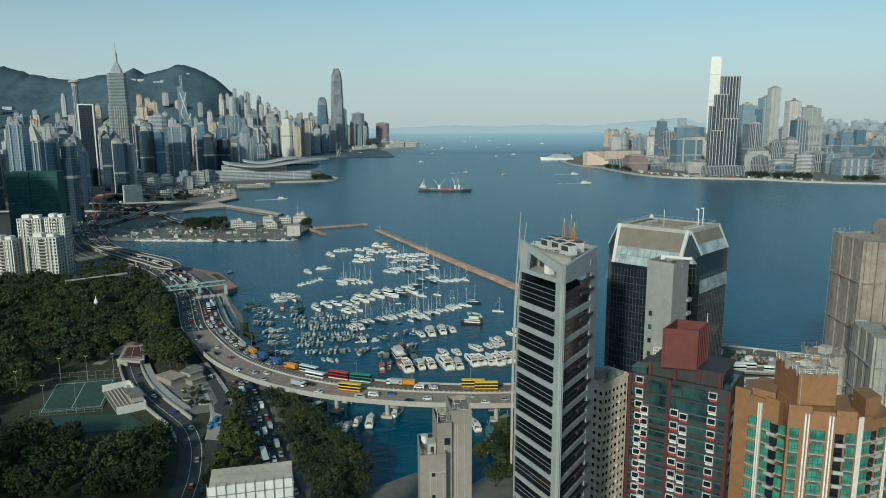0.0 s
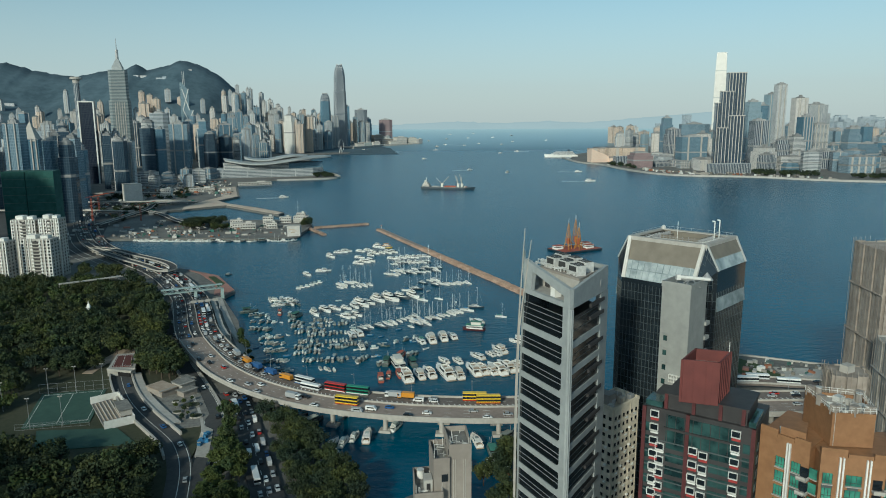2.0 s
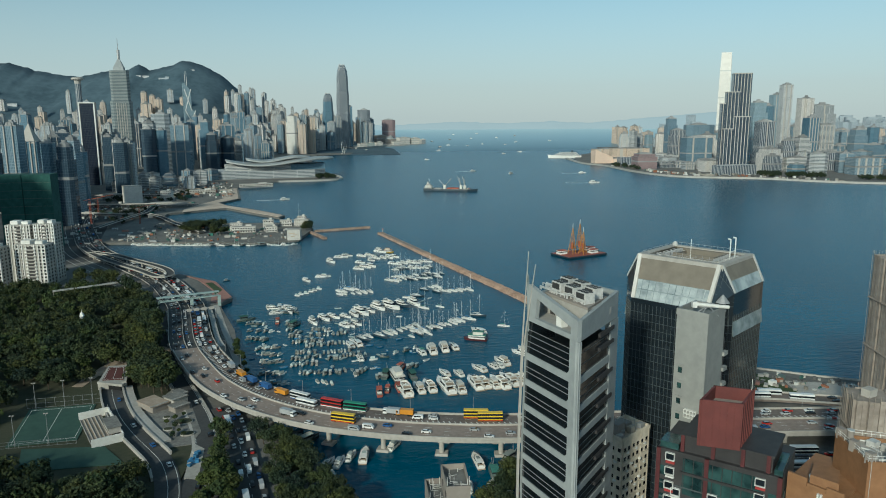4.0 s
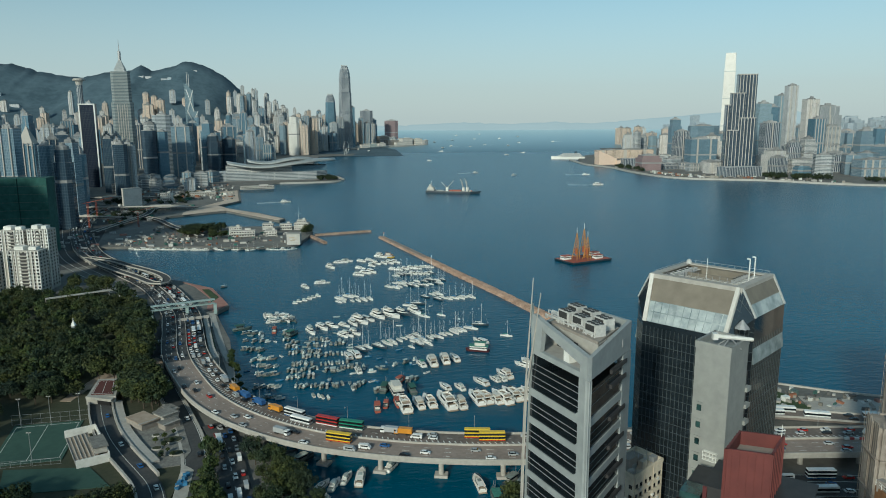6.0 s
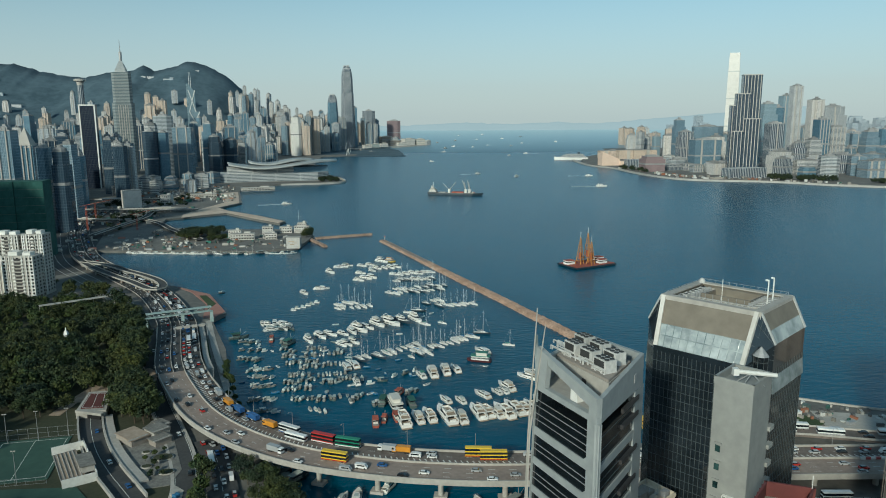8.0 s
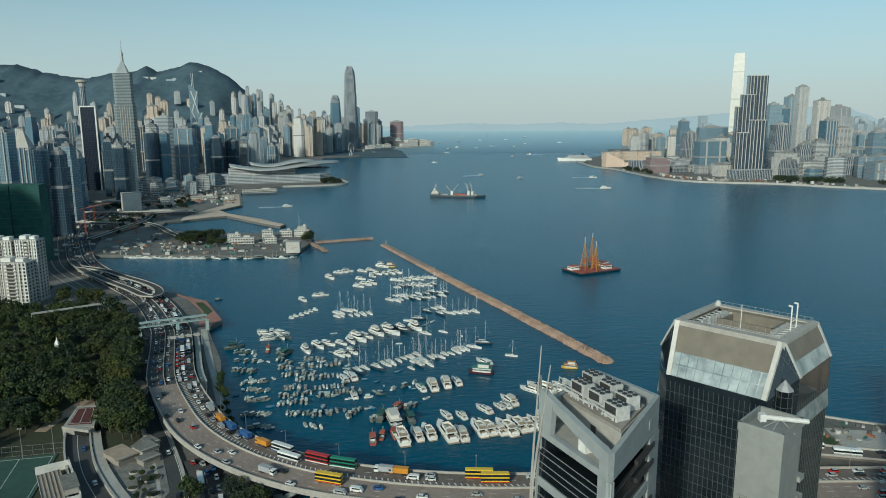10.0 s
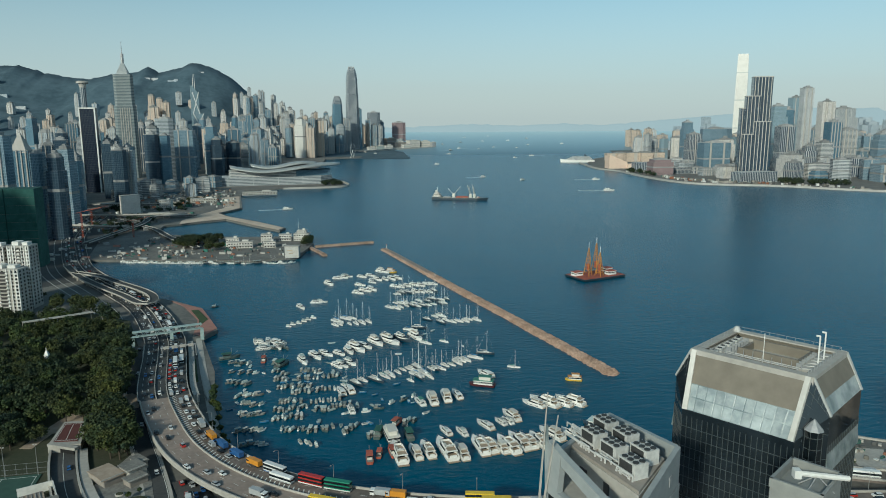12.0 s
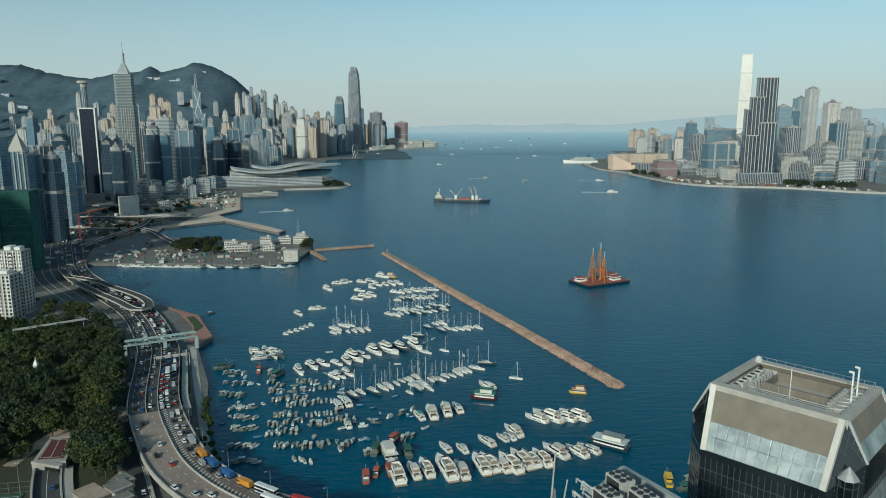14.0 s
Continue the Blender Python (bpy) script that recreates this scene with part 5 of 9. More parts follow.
M_PEACHWALL = surface("peach_tile_wall", (0.66, 0.50, 0.40), (0.74, 0.58, 0.47), 0.7, fine=0.2, coarse=0.02)
M_BRICKRED = surface("brick_red_wall", (0.30, 0.15, 0.12), (0.38, 0.20, 0.16), 0.8, fine=0.2, coarse=0.02)
M_METALROOF = surface("pale_metal_roof", (0.34, 0.36, 0.36), (0.46, 0.47, 0.46), 0.45, 0.3, fine=0.2, coarse=0.02)
STYLES = {"flat": (F_FLAT, "apartment_tower", "slender concrete apartment tower in rows of small windows"), "peach": (F_PEACH, "apartment_tower", "peach-toned apartment tower, the tone partly warm sunlight"),
          "office": (F_OFFICE, "office_tower", "grey office tower with close rows of windows"), "glass": (F_GLASSY, "office_tower", "blue glass office tower of many floors"),
          "band": (F_STRIPE, "office_tower", "office block with pale bands and dark ribbon windows"), "fins": (F_FINS, "office_tower", "tower with pale vertical fins and dark glass"),
          "navy": (F_NAVY, "office_tower", "dark navy glass office tower"), "bright": (F_BRIGHT, "office_tower", "pale metal-clad tower shining in the sun")}


STYLES["mauve"] = (facade("mauve_tile_facade", (0.30, 0.22, 0.22), (0.26, 0.19, 0.20), (0.10, 0.09, 0.10), (0.13, 0.12, 0.13), 3.0, 3.2, 0.3), "hotel_block", "mauve-brown hotel block on the waterfront")
STYLES["ink"] = (F_INK, "office_tower", "near-black glass office tower framed in white")
STYLES["mirror"] = (F_MIRROR, "office_tower", "pale blue-grey mirror glass tower")


def pilaster(x, w, y, out):
    """Four corners of a shallow pier on a front wall."""
    return [(x - w / 2, y), (x - w / 2, y - out), (x + w / 2, y - out), (x + w / 2, y)]


def city_block(x, y, sx, sy, h, style, rz, rng, z0=2.8, cap=True):
    """One tower: its plan drawn up through bands, setbacks and a roof house."""
    mat, kind, label = STYLES[style]
    form, front = rng.random(), -sy / 2
    pale = []
    if not cap:
        plan = rect(0, 0, sx, sy)
    elif style in ("flat", "peach"):
        w = sx * 0.3
        f = front + w / 3
        plan = [(-sx / 2, f)] + pilaster(-sx * 0.26, sx * 0.08, f, 1.2) + [(-w / 2, f), (-w / 2, front), (w / 2, front), (w / 2, f)] + pilaster(sx * 0.26, sx * 0.08, f, 1.2) + [(sx / 2, f), (sx / 2, sy / 2), (-sx / 2, sy / 2)]
        pale = [1, 2, 3, 9, 10, 11]
    elif form < 0.3:
        k = 0.22
        plan = [(a * sx, b * sy) for a, b in ((-0.5, -0.5 + k), (-0.5 + k, -0.5), (0.5 - k, -0.5), (0.5, -0.5 + k), (0.5, 0.5 - k), (0.5 - k, 0.5), (-0.5 + k, 0.5), (-0.5, 0.5 - k))]
    elif form < 0.5:
        plan = rect(0, 0, sx, sy)
    else:
        n = rng.choice((1, 2, 4))
        plan = [(-sx / 2, front)]
        for k in range(n):
            pale += [len(plan), len(plan) + 1, len(plan) + 2]
            plan += pilaster(-sx / 2 + sx * (k + 0.5) / n, sx * 0.06, front, 1.4)
        plan += [(sx / 2, front), (sx / 2, sy / 2), (-sx / 2, sy / 2)]
    rise = [(0.0, 1.0, 0)]
    if cap:
        band = h * rng.uniform(0.4, 0.6)
        if style not in ("flat", "peach"):
            rise += [(band, 1.0, 0), (band + 0.1, 1.015, 1), (band + 4, 1.015, 1), (band + 4.1, 1.0, 1)]
        if 0.2 < form < 0.6:
            rise += [(h * 0.84, 1.0, 0), (h * 0.841, 0.82, 1), (h, 0.82, 0)]
        else:
            rise += [(h, 1.0, 0)]
        last, hut, low = rise[-1][1], rng.uniform(0.35, 0.6), min(1.0, h / 70)
        rise += [(h + 1.2, last, 1), (h + 1.3, hut + 0.1, 1), (h + 1.3 + rng.uniform(2, 5) * low, hut + 0.1, 1), (h + 1.4 + 5 * low, hut * 0.5, 1), (h + 1.5 + rng.uniform(6, 11) * low, hut * 0.5, 1)]
    else:
        rise += [(h, 1.0, 0)]
    bm = loft(B(), [[(a * g, b * g, z) for a, b in plan] for z, g, m in rise])
    bm.faces.ensure_lookup_table()
    for k, fc in enumerate(bm.faces):
        row, edge = k // len(plan), k % len(plan)
        m = rise[row + 1][2] if row + 1 < len(rise) else 1
        fc.material_index = 2 if m == 0 and edge in pale else m
    t = tagged(part(kind, bm, [mat, M_ROOF, M_PALE]), label, "tower", "towers of the skyline")
    t.matrix_basis = pose(x, y, z0, 0, 0, rz)
    return t


rng = random.Random(5)
TAKEN = []


def district(n, x0, x1, y0, y1, h0, h1, styles, w0, w1, keep=lambda x, y: True, lift=lambda x, y: 2.8):
    made, tries = 0, 0
    while made < n and tries < n * 40:
        tries += 1
        x, y = rng.uniform(x0, x1), rng.uniform(y0, y1)
        w = rng.uniform(w0, w1)
        if not keep(x, y) or any(abs(x - a) < (w + c) * 0.56 and abs(y - b) < (w + c) * 0.56 for a, b, c in TAKEN):
            continue
        made += 1
        TAKEN.append((x, y, w))
        city_block(x, y, w, w * rng.uniform(0.7, 1.1), rng.uniform(h0, h1), rng.choice(styles), rng.uniform(-25, 25), rng, lift(x, y))


def hero(x, y, sx, sy, h, style, rz=0.0, cap=True):
    TAKEN.append((x, y, max(sx, sy)))
    return city_block(x, y, sx, sy, h - 2.8, style, rz, rng, 2.8, cap)


def slope(x, y):
    """Height of the hill's foot behind the city."""
    hill = float(np.interp(x, (-2600, -517, -360, -200, 100, 450), (380, 400, 265, 150, 60, 10))) * (max(0, y - 2900) / 1350) ** 1.35 * 0.75
    return 2.8 + min(max(0, (y - 2750) * 0.10), hill)


HILL = np.array([tuple(v.co) for v in island_hill.data.vertices])


def hillside(x, y):
    """Height of the mountain's face at a place."""
    k = np.argsort((HILL[:, 0] - x) ** 2 + (HILL[:, 1] - y) ** 2)[:4]
    return float(HILL[k, 2].min()) - 6


# hero towers on the island side
t = hero(-350, 1570, 30, 30, 190, "ink", 8, False)
for x in (-15.6, 15.6):
    bm = B()
    box(bm, x, -15.5, 0, 2.6, 2, 187)
    part("white_pier", bm, M_WHITE, t)
bm = B()
box(bm, 0, -15.5, 184.6, 34, 2, 2.6)
part("crown_beam", bm, M_WHITE, t)
hero(-332, 1620, 16, 22, 117, "flat", 5), hero(-312, 1625, 16, 22, 117, "flat", 5)
hero(-295, 1640, 27, 24, 101, "office", 0)
hero(-272, 1750, 34, 34, 127, "navy", 10), hero(-243, 1760, 26, 30, 124, "glass", 10)
hero(-277, 1900, 48, 34, 166, "band"), hero(-215, 1850, 48, 34, 136, "office"), hero(-200, 2100, 40, 34, 123, "band"), hero(-140, 2120, 40, 34, 95, "navy")
hero(-239, 1000, 24, 24, 118, "glass", 6), hero(-196, 850, 20, 22, 142, "office"), hero(-152, 900, 22, 22, 113, "navy"), hero(-224, 1150, 13, 14, 104, "band")
hero(-176, 905, 16, 20, 118, "office"), hero(-230, 1140, 15, 14, 70, "peach"), hero(-214, 1130, 15, 20, 96, "glass")
pyr = thing("pyramid_roof", pose(-239, 1000, 115.5), "pale pyramid roof with a spire", "roof")
part("roof", loft(B(), [[(x, y, 0) for x, y in rect(0, 0, 24, 24)], [(x, y, 30) for x, y in rect(0, 0, 0.5, 0.5)]]), M_PALE, pyr)
part("spire", rod(B(), (0, 0, 29), (0, 0, 42), 0.5), M_STEEL, pyr)
# triangular tower with stepped crown and mast
cp = thing("tall_crowned_tower", pose(-401, 1986, 2.8, 0, 0, 10), "tall grey tower with a pyramid crown and mast", "tower")
tri = [(-29, -16), (-21, -24), (21, -24), (29, -16), (7, 25), (-7, 25)]
F_WARM = facade("bronze_glass_facade", (0.30, 0.32, 0.32), (0.22, 0.25, 0.26), (0.09, 0.125, 0.14), (0.13, 0.165, 0.175), 60.0, 4.0, 0.25, 0.7, 0.15)
part("lower_body", prism(B(), tri, 0, 200), F_WARM, cp)
part("upper_body", prism(B(), [(x * 0.88, y * 0.88) for x, y in tri], 200, 284), F_WARM, cp)
pieces("white_fin", unit_box(1.6, 1.2, 190), M_PALE, cp, [pose(-12 + 6 * k, -24, 4) for k in range(5)])
part("crown", loft(B(), [[(x * 0.56, y * 0.56, 284) for x, y in tri], [(x * 0.54, y * 0.54, 291) for x, y in tri], [(x * 0.12, y * 0.12, 316) for x, y in tri]]), M_METALROOF, cp)
part("mast", rod(rod(B(), (0, 0, 312), (0, 0, 340), 4.0, 8), (0, 0, 339), (0, 0, 372), 1.3, 6, 0.4), M_STEEL, cp)
# round tower with a flared head
hop = thing("round_tower", pose(-628, 2300, 2.9), "round white tower with a flared revolving head", "tower")
part("shaft", prism(B(), disc(0, 0, 9.5, 16), 0, 263), F_FINS, hop)
part("head", loft(B(), [[(x, y, z) for x, y in disc(0, 0, r, 16)] for z, r in ((263, 9.5), (275, 11), (276, 18), (281, 18), (283, 14))]), M_PALE, hop)
# angular glass tower with white diagonal braces and twin masts
boc = thing("braced_glass_tower", pose(-490, 3231, 2.8, 0, 0, 25), "faceted blue glass tower with white diagonal bracing and twin masts", "tower")
part("body", prism(B(), rect(0, 0, 44, 44), 0, 190), F_MIRROR, boc)
part("upper_body", loft(B(), [[(x, y, 190) for x, y in rect(-8, 0, 28, 40)], [(x, y, 296 - (x + 8) * 1.2) for x, y in rect(-8, 0, 28, 40)]]), F_MIRROR, boc)
bm = B()
for z in range(0, 3):
    for a, b in (((-22, 95 * z), (6 if z == 2 else 22, 95 * z + 95)), ((6 if z == 2 else 22, 95 * z), (-22, 95 * z + 95))):
        bar(bm, (a[0], -22.6 if z < 2 else -20.6, a[1]), (b[0], -22.6 if z < 2 else -20.6, b[1]), 3.2, 3.2)
part("brace", bm, M_WHITE, boc)
for x in (-12, -5):
    part("mast", rod(B(), (x, 0, 290), (x, 0, 364), 1.3, 6, 0.5), M_WHITE, boc)
# the two rounded financial towers
for x, y, w, h, nm in ((199, 3476, 62, 412, "tallest"), (122, 3560, 56, 277, "lower")):
    t = thing("rounded_crown_tower", pose(x, y, 2.8, 0, 0, 8), "tall grey glass tower with a rounded claw-like crown", "tower")
    TAKEN.append((x, y, w + 20))
    octa = [(-0.5, -0.32), (-0.32, -0.5), (0.32, -0.5), (0.5, -0.32), (0.5, 0.32), (0.32, 0.5), (-0.32, 0.5), (-0.5, 0.32)]
    part("body", loft(B(), [[(a * w * s, b * w * s, h * f) for a, b in octa] for f, s in ((0, 1.0), (0.42, 1.0), (0.43, 0.95), (0.68, 0.94), (0.69, 0.88), (0.86, 0.84))]), F_FINS if nm == "tallest" else F_GLASSY, t)
    part("crown", loft(B(), [[(a * w * s, b * w * s, h * f) for a, b in octa] for f, s in ((0.86, 0.83), (0.93, 0.74), (0.975, 0.58), (1.0, 0.40))]), F_FINS, t)
    bm = B()
    for k in range(12):
        a = 2 * math.pi * k / 12
        rod(bm, (w * 0.27 * math.cos(a), w * 0.27 * math.sin(a), h * 0.97), (w * 0.2 * math.cos(a), w * 0.2 * math.sin(a), h * 1.012), 0.9, 4)
    part("crown_claws", bm, M_PALE, t)
hero(232, 3490, 26, 50, 215, "glass")
hero(-17, 3000, 46, 40, 166, "bright"), hero(-75, 2600, 38, 36, 71, "bright"), hero(-169, 2700, 44, 40, 96, "office"), hero(-226, 3000, 33, 33, 183, "glass")
hero(60, 3080, 40, 40, 160, "peach"), hero(30, 3060, 30, 40, 170, "office"), hero(310, 4000, 72, 50, 204, "fins"), hero(461, 4180, 80, 40, 147, "mauve"), hero(352, 4050, 40, 50, 150, "glass")
hero(-620, 3000, 26, 30, 264, "peach"), hero(-590, 3010, 26, 30, 252, "peach"), hero(-560, 2990, 28, 30, 236, "peach"), hero(-600, 2950, 50, 30, 215, "peach")
# fill, front to back
# extra navy and blue glass in the left districts darkens them like building shade
district(14, -330, -165, 1010, 1500, 60, 130, ["office", "glass", "navy", "navy", "flat"], 18, 30, keep=lambda x, y: x < -120 - (y - 900) * 0.16 and abs(x - 261 + 0.375 * (y + 76)) > 36)
district(40, -700, -330, 900, 1560, 70, 140, ["flat", "office", "glass", "navy", "glass"], 20, 32, keep=lambda x, y: x < -240 - (y - 900) * 0.2 and abs(x - 261 + 0.375 * (y + 76)) > 36)
district(34, -620, -30, 1780, 2500, 60, 150, ["office", "glass", "band", "flat", "navy"], 26, 42, keep=lambda x, y: not (-140 < x and y < 1950) and x < 40)
district(60, -950, -120, 2450, 3050, 90, 170, ["flat", "flat", "office", "peach", "glass"], 22, 36, lift=slope)
district(44, -380, 250, 2980, 3500, 60, 150, ["flat", "office", "band", "peach", "glass"], 26, 44, keep=lambda x, y: x < 60 + (y - 2980) * 0.3, lift=slope)
district(70, -420, 420, 3500, 4150, 90, 150, ["flat", "flat", "peach", "flat", "office"], 18, 28, keep=lambda x, y: x < 300 + (y - 3500) * 0.3, lift=lambda x, y: slope(x, y) + max(0, (100 - x) * 0.12))
district(40, -1500, -420, 3050, 3700, 50, 110, ["flat", "flat", "peach", "flat"], 18, 30, lift=hillside)
district(16, 380, 620, 3900, 4250, 15, 50, ["flat", "office", "band"], 24, 44)

# the peninsula across the water
icc = thing("tallest_pale_tower", pose(2174, 3388, 2.8, 0, 0, -30), "very tall tower with sun glare put into its pale colour", "tower")
TAKEN.append((2171, 3388, 80))
part("body", loft(B(), [[(x, y, z) for x, y in rect(0, 0, w, w)] for z, w in ((0, 70), (60, 60), (380, 54), (481, 49))]), F_BRIGHT, icc)
for z, w in ((110, 60.0), (250, 57.2), (386, 54.4)):
    part("plant_band", box(B(), 0, 0, z, w, w, 6), M_METALROOF, icc)
F_DARKFINS = facade("dark_finned_facade", (0.46, 0.48, 0.50), (0.30, 0.33, 0.36), (0.035, 0.055, 0.08), (0.055, 0.08, 0.105), 9.2, 400.0, 0.012, 0.85, 0.12)
STYLES["darkfins"] = (F_DARKFINS, "office_tower", "dark glass tower with thin white vertical fins")
# stepped dark tower on the promenade: each step has its own white fins
stepped = thing("stepped_dark_tower", pose(1275, 1655, 2.8, 0, 0, -20), "stepped dark glass tower with thin white vertical fins", "tower")
TAKEN.append((1265, 1650, 90))
for x, y, w, d, h in ((0, 0, 46, 36, 262), (-22, -12, 34, 30, 214), (-36, -2, 26, 34, 184), (4, -22, 40, 16, 150), (-30, -20, 26, 20, 118)):
    step = part("shaft", prism(B(), rect(x, y, w, d), 0, h), F_DARKFINS, stepped)
    n = int(w / 7)
    pieces("white_fin", unit_box(1.7, 1.0, h - 4), M_PALE, step, [pose(x - w / 2 + w * (k + 0.5) / n, y - d / 2, 4) for k in range(n)])
    part("roof_rim", prism(B(), rect(x, y, w + 1.2, d + 1.2), h, h + 2), M_PALE, step)
for a in ((1534, 2000, 49, 36, 198, "mirror"), (1600, 2050, 34, 30, 188, "glass"), (1692, 2100, 34, 30, 258, "flat"), (1973, 2600, 44, 36, 243, "mirror"), (1833, 2200, 46, 36, 217, "flat"), (1966, 2300, 92, 40, 195, "band"), (1688, 1950, 38, 34, 150, "glass"),
          (1772, 2000, 50, 34, 126, "band"), (1438, 1800, 43, 32, 139, "fins"), (1408, 2350, 38, 30, 149, "office"), (1466, 2250, 105, 40, 127, "office"), (1363, 2200, 54, 30, 110, "fins"), (1308, 1950, 84, 44, 90, "office"), (1106, 1870, 60, 50, 46, "mauve"), (1316, 2500, 150, 50, 36, "peach"),
          (1240, 2560, 110, 40, 32, "peach"), (1480, 1700, 70, 40, 40, "band"), (1580, 1560, 80, 40, 46, "office"), (1690, 1520, 110, 40, 44, "band"), (1846, 1940, 46, 34, 112, "office"), (1985, 2050, 34, 30, 118, "glass"), (1850, 1560, 90, 40, 40, "mirror"), (1510, 1790, 40, 34, 84, "fins"),
          (1595, 1850, 40, 34, 92, "band"), (1400, 2060, 60, 34, 96, "flat")):
    hero(*a)
district(22, -270, -90, 1400, 1680, 8, 32, ["band", "flat", "office"], 16, 30, keep=lambda x, y: x < 20 - (y - 1300) * 0.3)
district(40, 1300, 1950, 1560, 2100, 22, 70, ["band", "flat", "office", "glass", "fins"], 30, 55)
district(66, 1400, 2700, 2000, 2900, 50, 115, ["flat", "mirror", "band", "office", "flat", "glass"], 24, 44)
district(70, 1700, 3600, 2800, 4100, 40, 105, ["flat", "flat", "mirror", "band", "peach"], 30, 52)
district(16, 1180, 1500, 1700, 2300, 14, 34, ["band", "flat", "fins"], 30, 60)
podium = thing("finned_podium", pose(1240, 1600, 3, 0, 0, 12), "low white finned podium on the waterfront", "building")
part("body", prism(B(), rect(0, 0, 110, 40), 0, 26), F_FINS, podium)
bm = B()
loft(bm, [[(-30, -24, 0), (34, -16, 0), (34, 16, 0), (-30, 20, 0)], [(-30, -24, 46), (34, -16, 20), (34, 16, 14), (-30, 20, 40)]])
cult = thing("cultural_hall", pose(1075, 2150, 3, 0, 0, 0), "peach windowless hall with a swooping roof", "building")
part("hall", bm, M_PEACHWALL, cult)
bm = B()
box(bm, 58, -6, 0, 50, 40, 14)
part("annex", bm, M_PEACHWALL, cult)
clock = thing("low_white_hall", pose(1130, 2060, 3), "low white waterfront hall with tall bays", "building")
part("body", prism(B(), rect(0, 0, 60, 30), 0, 24), F_FINS, clock)

# plain blocks added out of view: close the place, hold the park's morning shade
for k, (x, y, w, h) in enumerate(((-330, -110, 110, 190), (-225, -150, 100, 190), (-125, -185, 90, 170), (-25, -225, 90, 165), (70, -280, 86, 150), (-430, 0, 80, 210), (-440, 110, 80, 190), (-225, 560, 60, 150), (-235, 650, 60, 160), (-200, 470, 50, 120))):
    closing = tagged(part("apartment_tower", prism(B(), rect(x, y, w, 40), 2.8, h), F_FLAT), "tall plain unseen slab added to shade park and road", "tower", "slabs behind the park")

tagged(part("seawall_far", strip(B(), ribbon([(1050, 2465), (1016, 2168), (1043, 2035), (1038, 1760), (1081, 1584), (1257, 1486), (1392, 1350), (1800, 1150)], 0, 3.0, 40), -5, 3, -3, 1.2), M_PALE), "pale sea wall along the far promenade", "wall", kind="structure")
for x, y, w, z in ((-960, 4130, 44, 402), (-915, 4140, 36, 404), (-690, 4150, 30, 452), (-660, 4150, 26, 455), (-800, 4030, 34, 380), (-770, 4020, 20, 376), (-1700, 3980, 50, 385), (-1620, 3900, 40, 350), (-1180, 3960, 26, 345), (-1500, 3800, 60, 300)):
    city_block(x, y, w, 14, 14 + w * 0.1, "flat", 0, rng, hillside(x, y) + 2, False)

# ---- breakwater, piers and barges ----
M_HULLWHITE = surface("white_gelcoat", (0.74, 0.72, 0.67), (0.85, 0.83, 0.79), 0.3, fine=1.0, coarse=0.2, rnd=0.1)
M_DECKTAN = surface("teak_deck", (0.34, 0.26, 0.18), (0.44, 0.35, 0.26), 0.7, rnd=0.15)
M_CLUB = surface("sun_faded_white_render", (0.48, 0.46, 0.43), (0.62, 0.60, 0.56), 0.8, fine=0.5, coarse=0.08, rnd=0.12)
M_CREAM = surface("cream_deck", (0.58, 0.55, 0.49), (0.68, 0.65, 0.59), 0.5, rnd=0.1)
M_DARKHULL = surface("dark_hull", (0.02, 0.035, 0.05), (0.04, 0.055, 0.07), 0.4, rnd=0.3)
M_GREENHULL = surface("sea_green_boat_paint", (0.055, 0.085, 0.082), (0.11, 0.150, 0.138), 0.6, rnd=0.4)
M_WOODHULL = surface("weathered_boat_wood", (0.13, 0.135, 0.13), (0.32, 0.31, 0.285), 0.8, rnd=0.4)
M_TARP = surface("boat_canopy_canvas", (0.26, 0.31, 0.31), (0.44, 0.49, 0.47), 0.85, rnd=0.5)
M_TARPGREEN = surface("green_canvas", (0.03, 0.12, 0.095), (0.07, 0.20, 0.16), 0.85, rnd=0.5)
M_TARPBLUE = surface("blue_canvas", (0.03, 0.13, 0.28), (0.06, 0.20, 0.36), 0.8, rnd=0.3)
M_RUST = surface("rust_red_paint", (0.30, 0.07, 0.04), (0.40, 0.11, 0.07), 0.7, rnd=0.2)
M_CRANEORANGE = surface("crane_orange", (0.42, 0.17, 0.03), (0.55, 0.25, 0.05), 0.6, rnd=0.1)
M_YELLOW = surface("yellow_paint", (0.60, 0.38, 0.03), (0.70, 0.46, 0.05), 0.4, rnd=0.1)
M_TYRE = surface("rubber", (0.015, 0.015, 0.015), (0.03, 0.03, 0.03), 0.9)
M_FOAM = surface("foam", (0.45, 0.52, 0.55), (0.65, 0.70, 0.72), 0.9)

BWATER = ribbon([(279, 779), (300, 706), (340, 568), (378, 440), (411, 324)], 0, 0.0, 8)
bw = tagged(thing("breakwater", pose(0, 0, 0), "long low breakwater of sandy rubble stone", "breakwater"), kind="structure")
bm = B()
loft(bm, [[p + n * o + Vector((0, 0, z)) for o, z in ((-6.6, -2), (-3.2, 2.0), (3.2, 2.0), (6.6, -2))] for p, n in BWATER])
part("core", bm, M_ROCK, bw)
part("paved_top", strip(B(), BWATER[4:int(len(BWATER) * 0.36)], -3.0, 3.0, 1.6, 2.5), M_DECK, bw, "sandy concrete paving")


def stone(seed, r):
    bm = B()
    q = random.Random(seed)
    bmesh.ops.create_icosphere(bm, subdivisions=1, radius=r)
    for v in bm.verts:
        v.co *= q.uniform(0.7, 1.15)
        v.co.z *= 0.75
    return bm


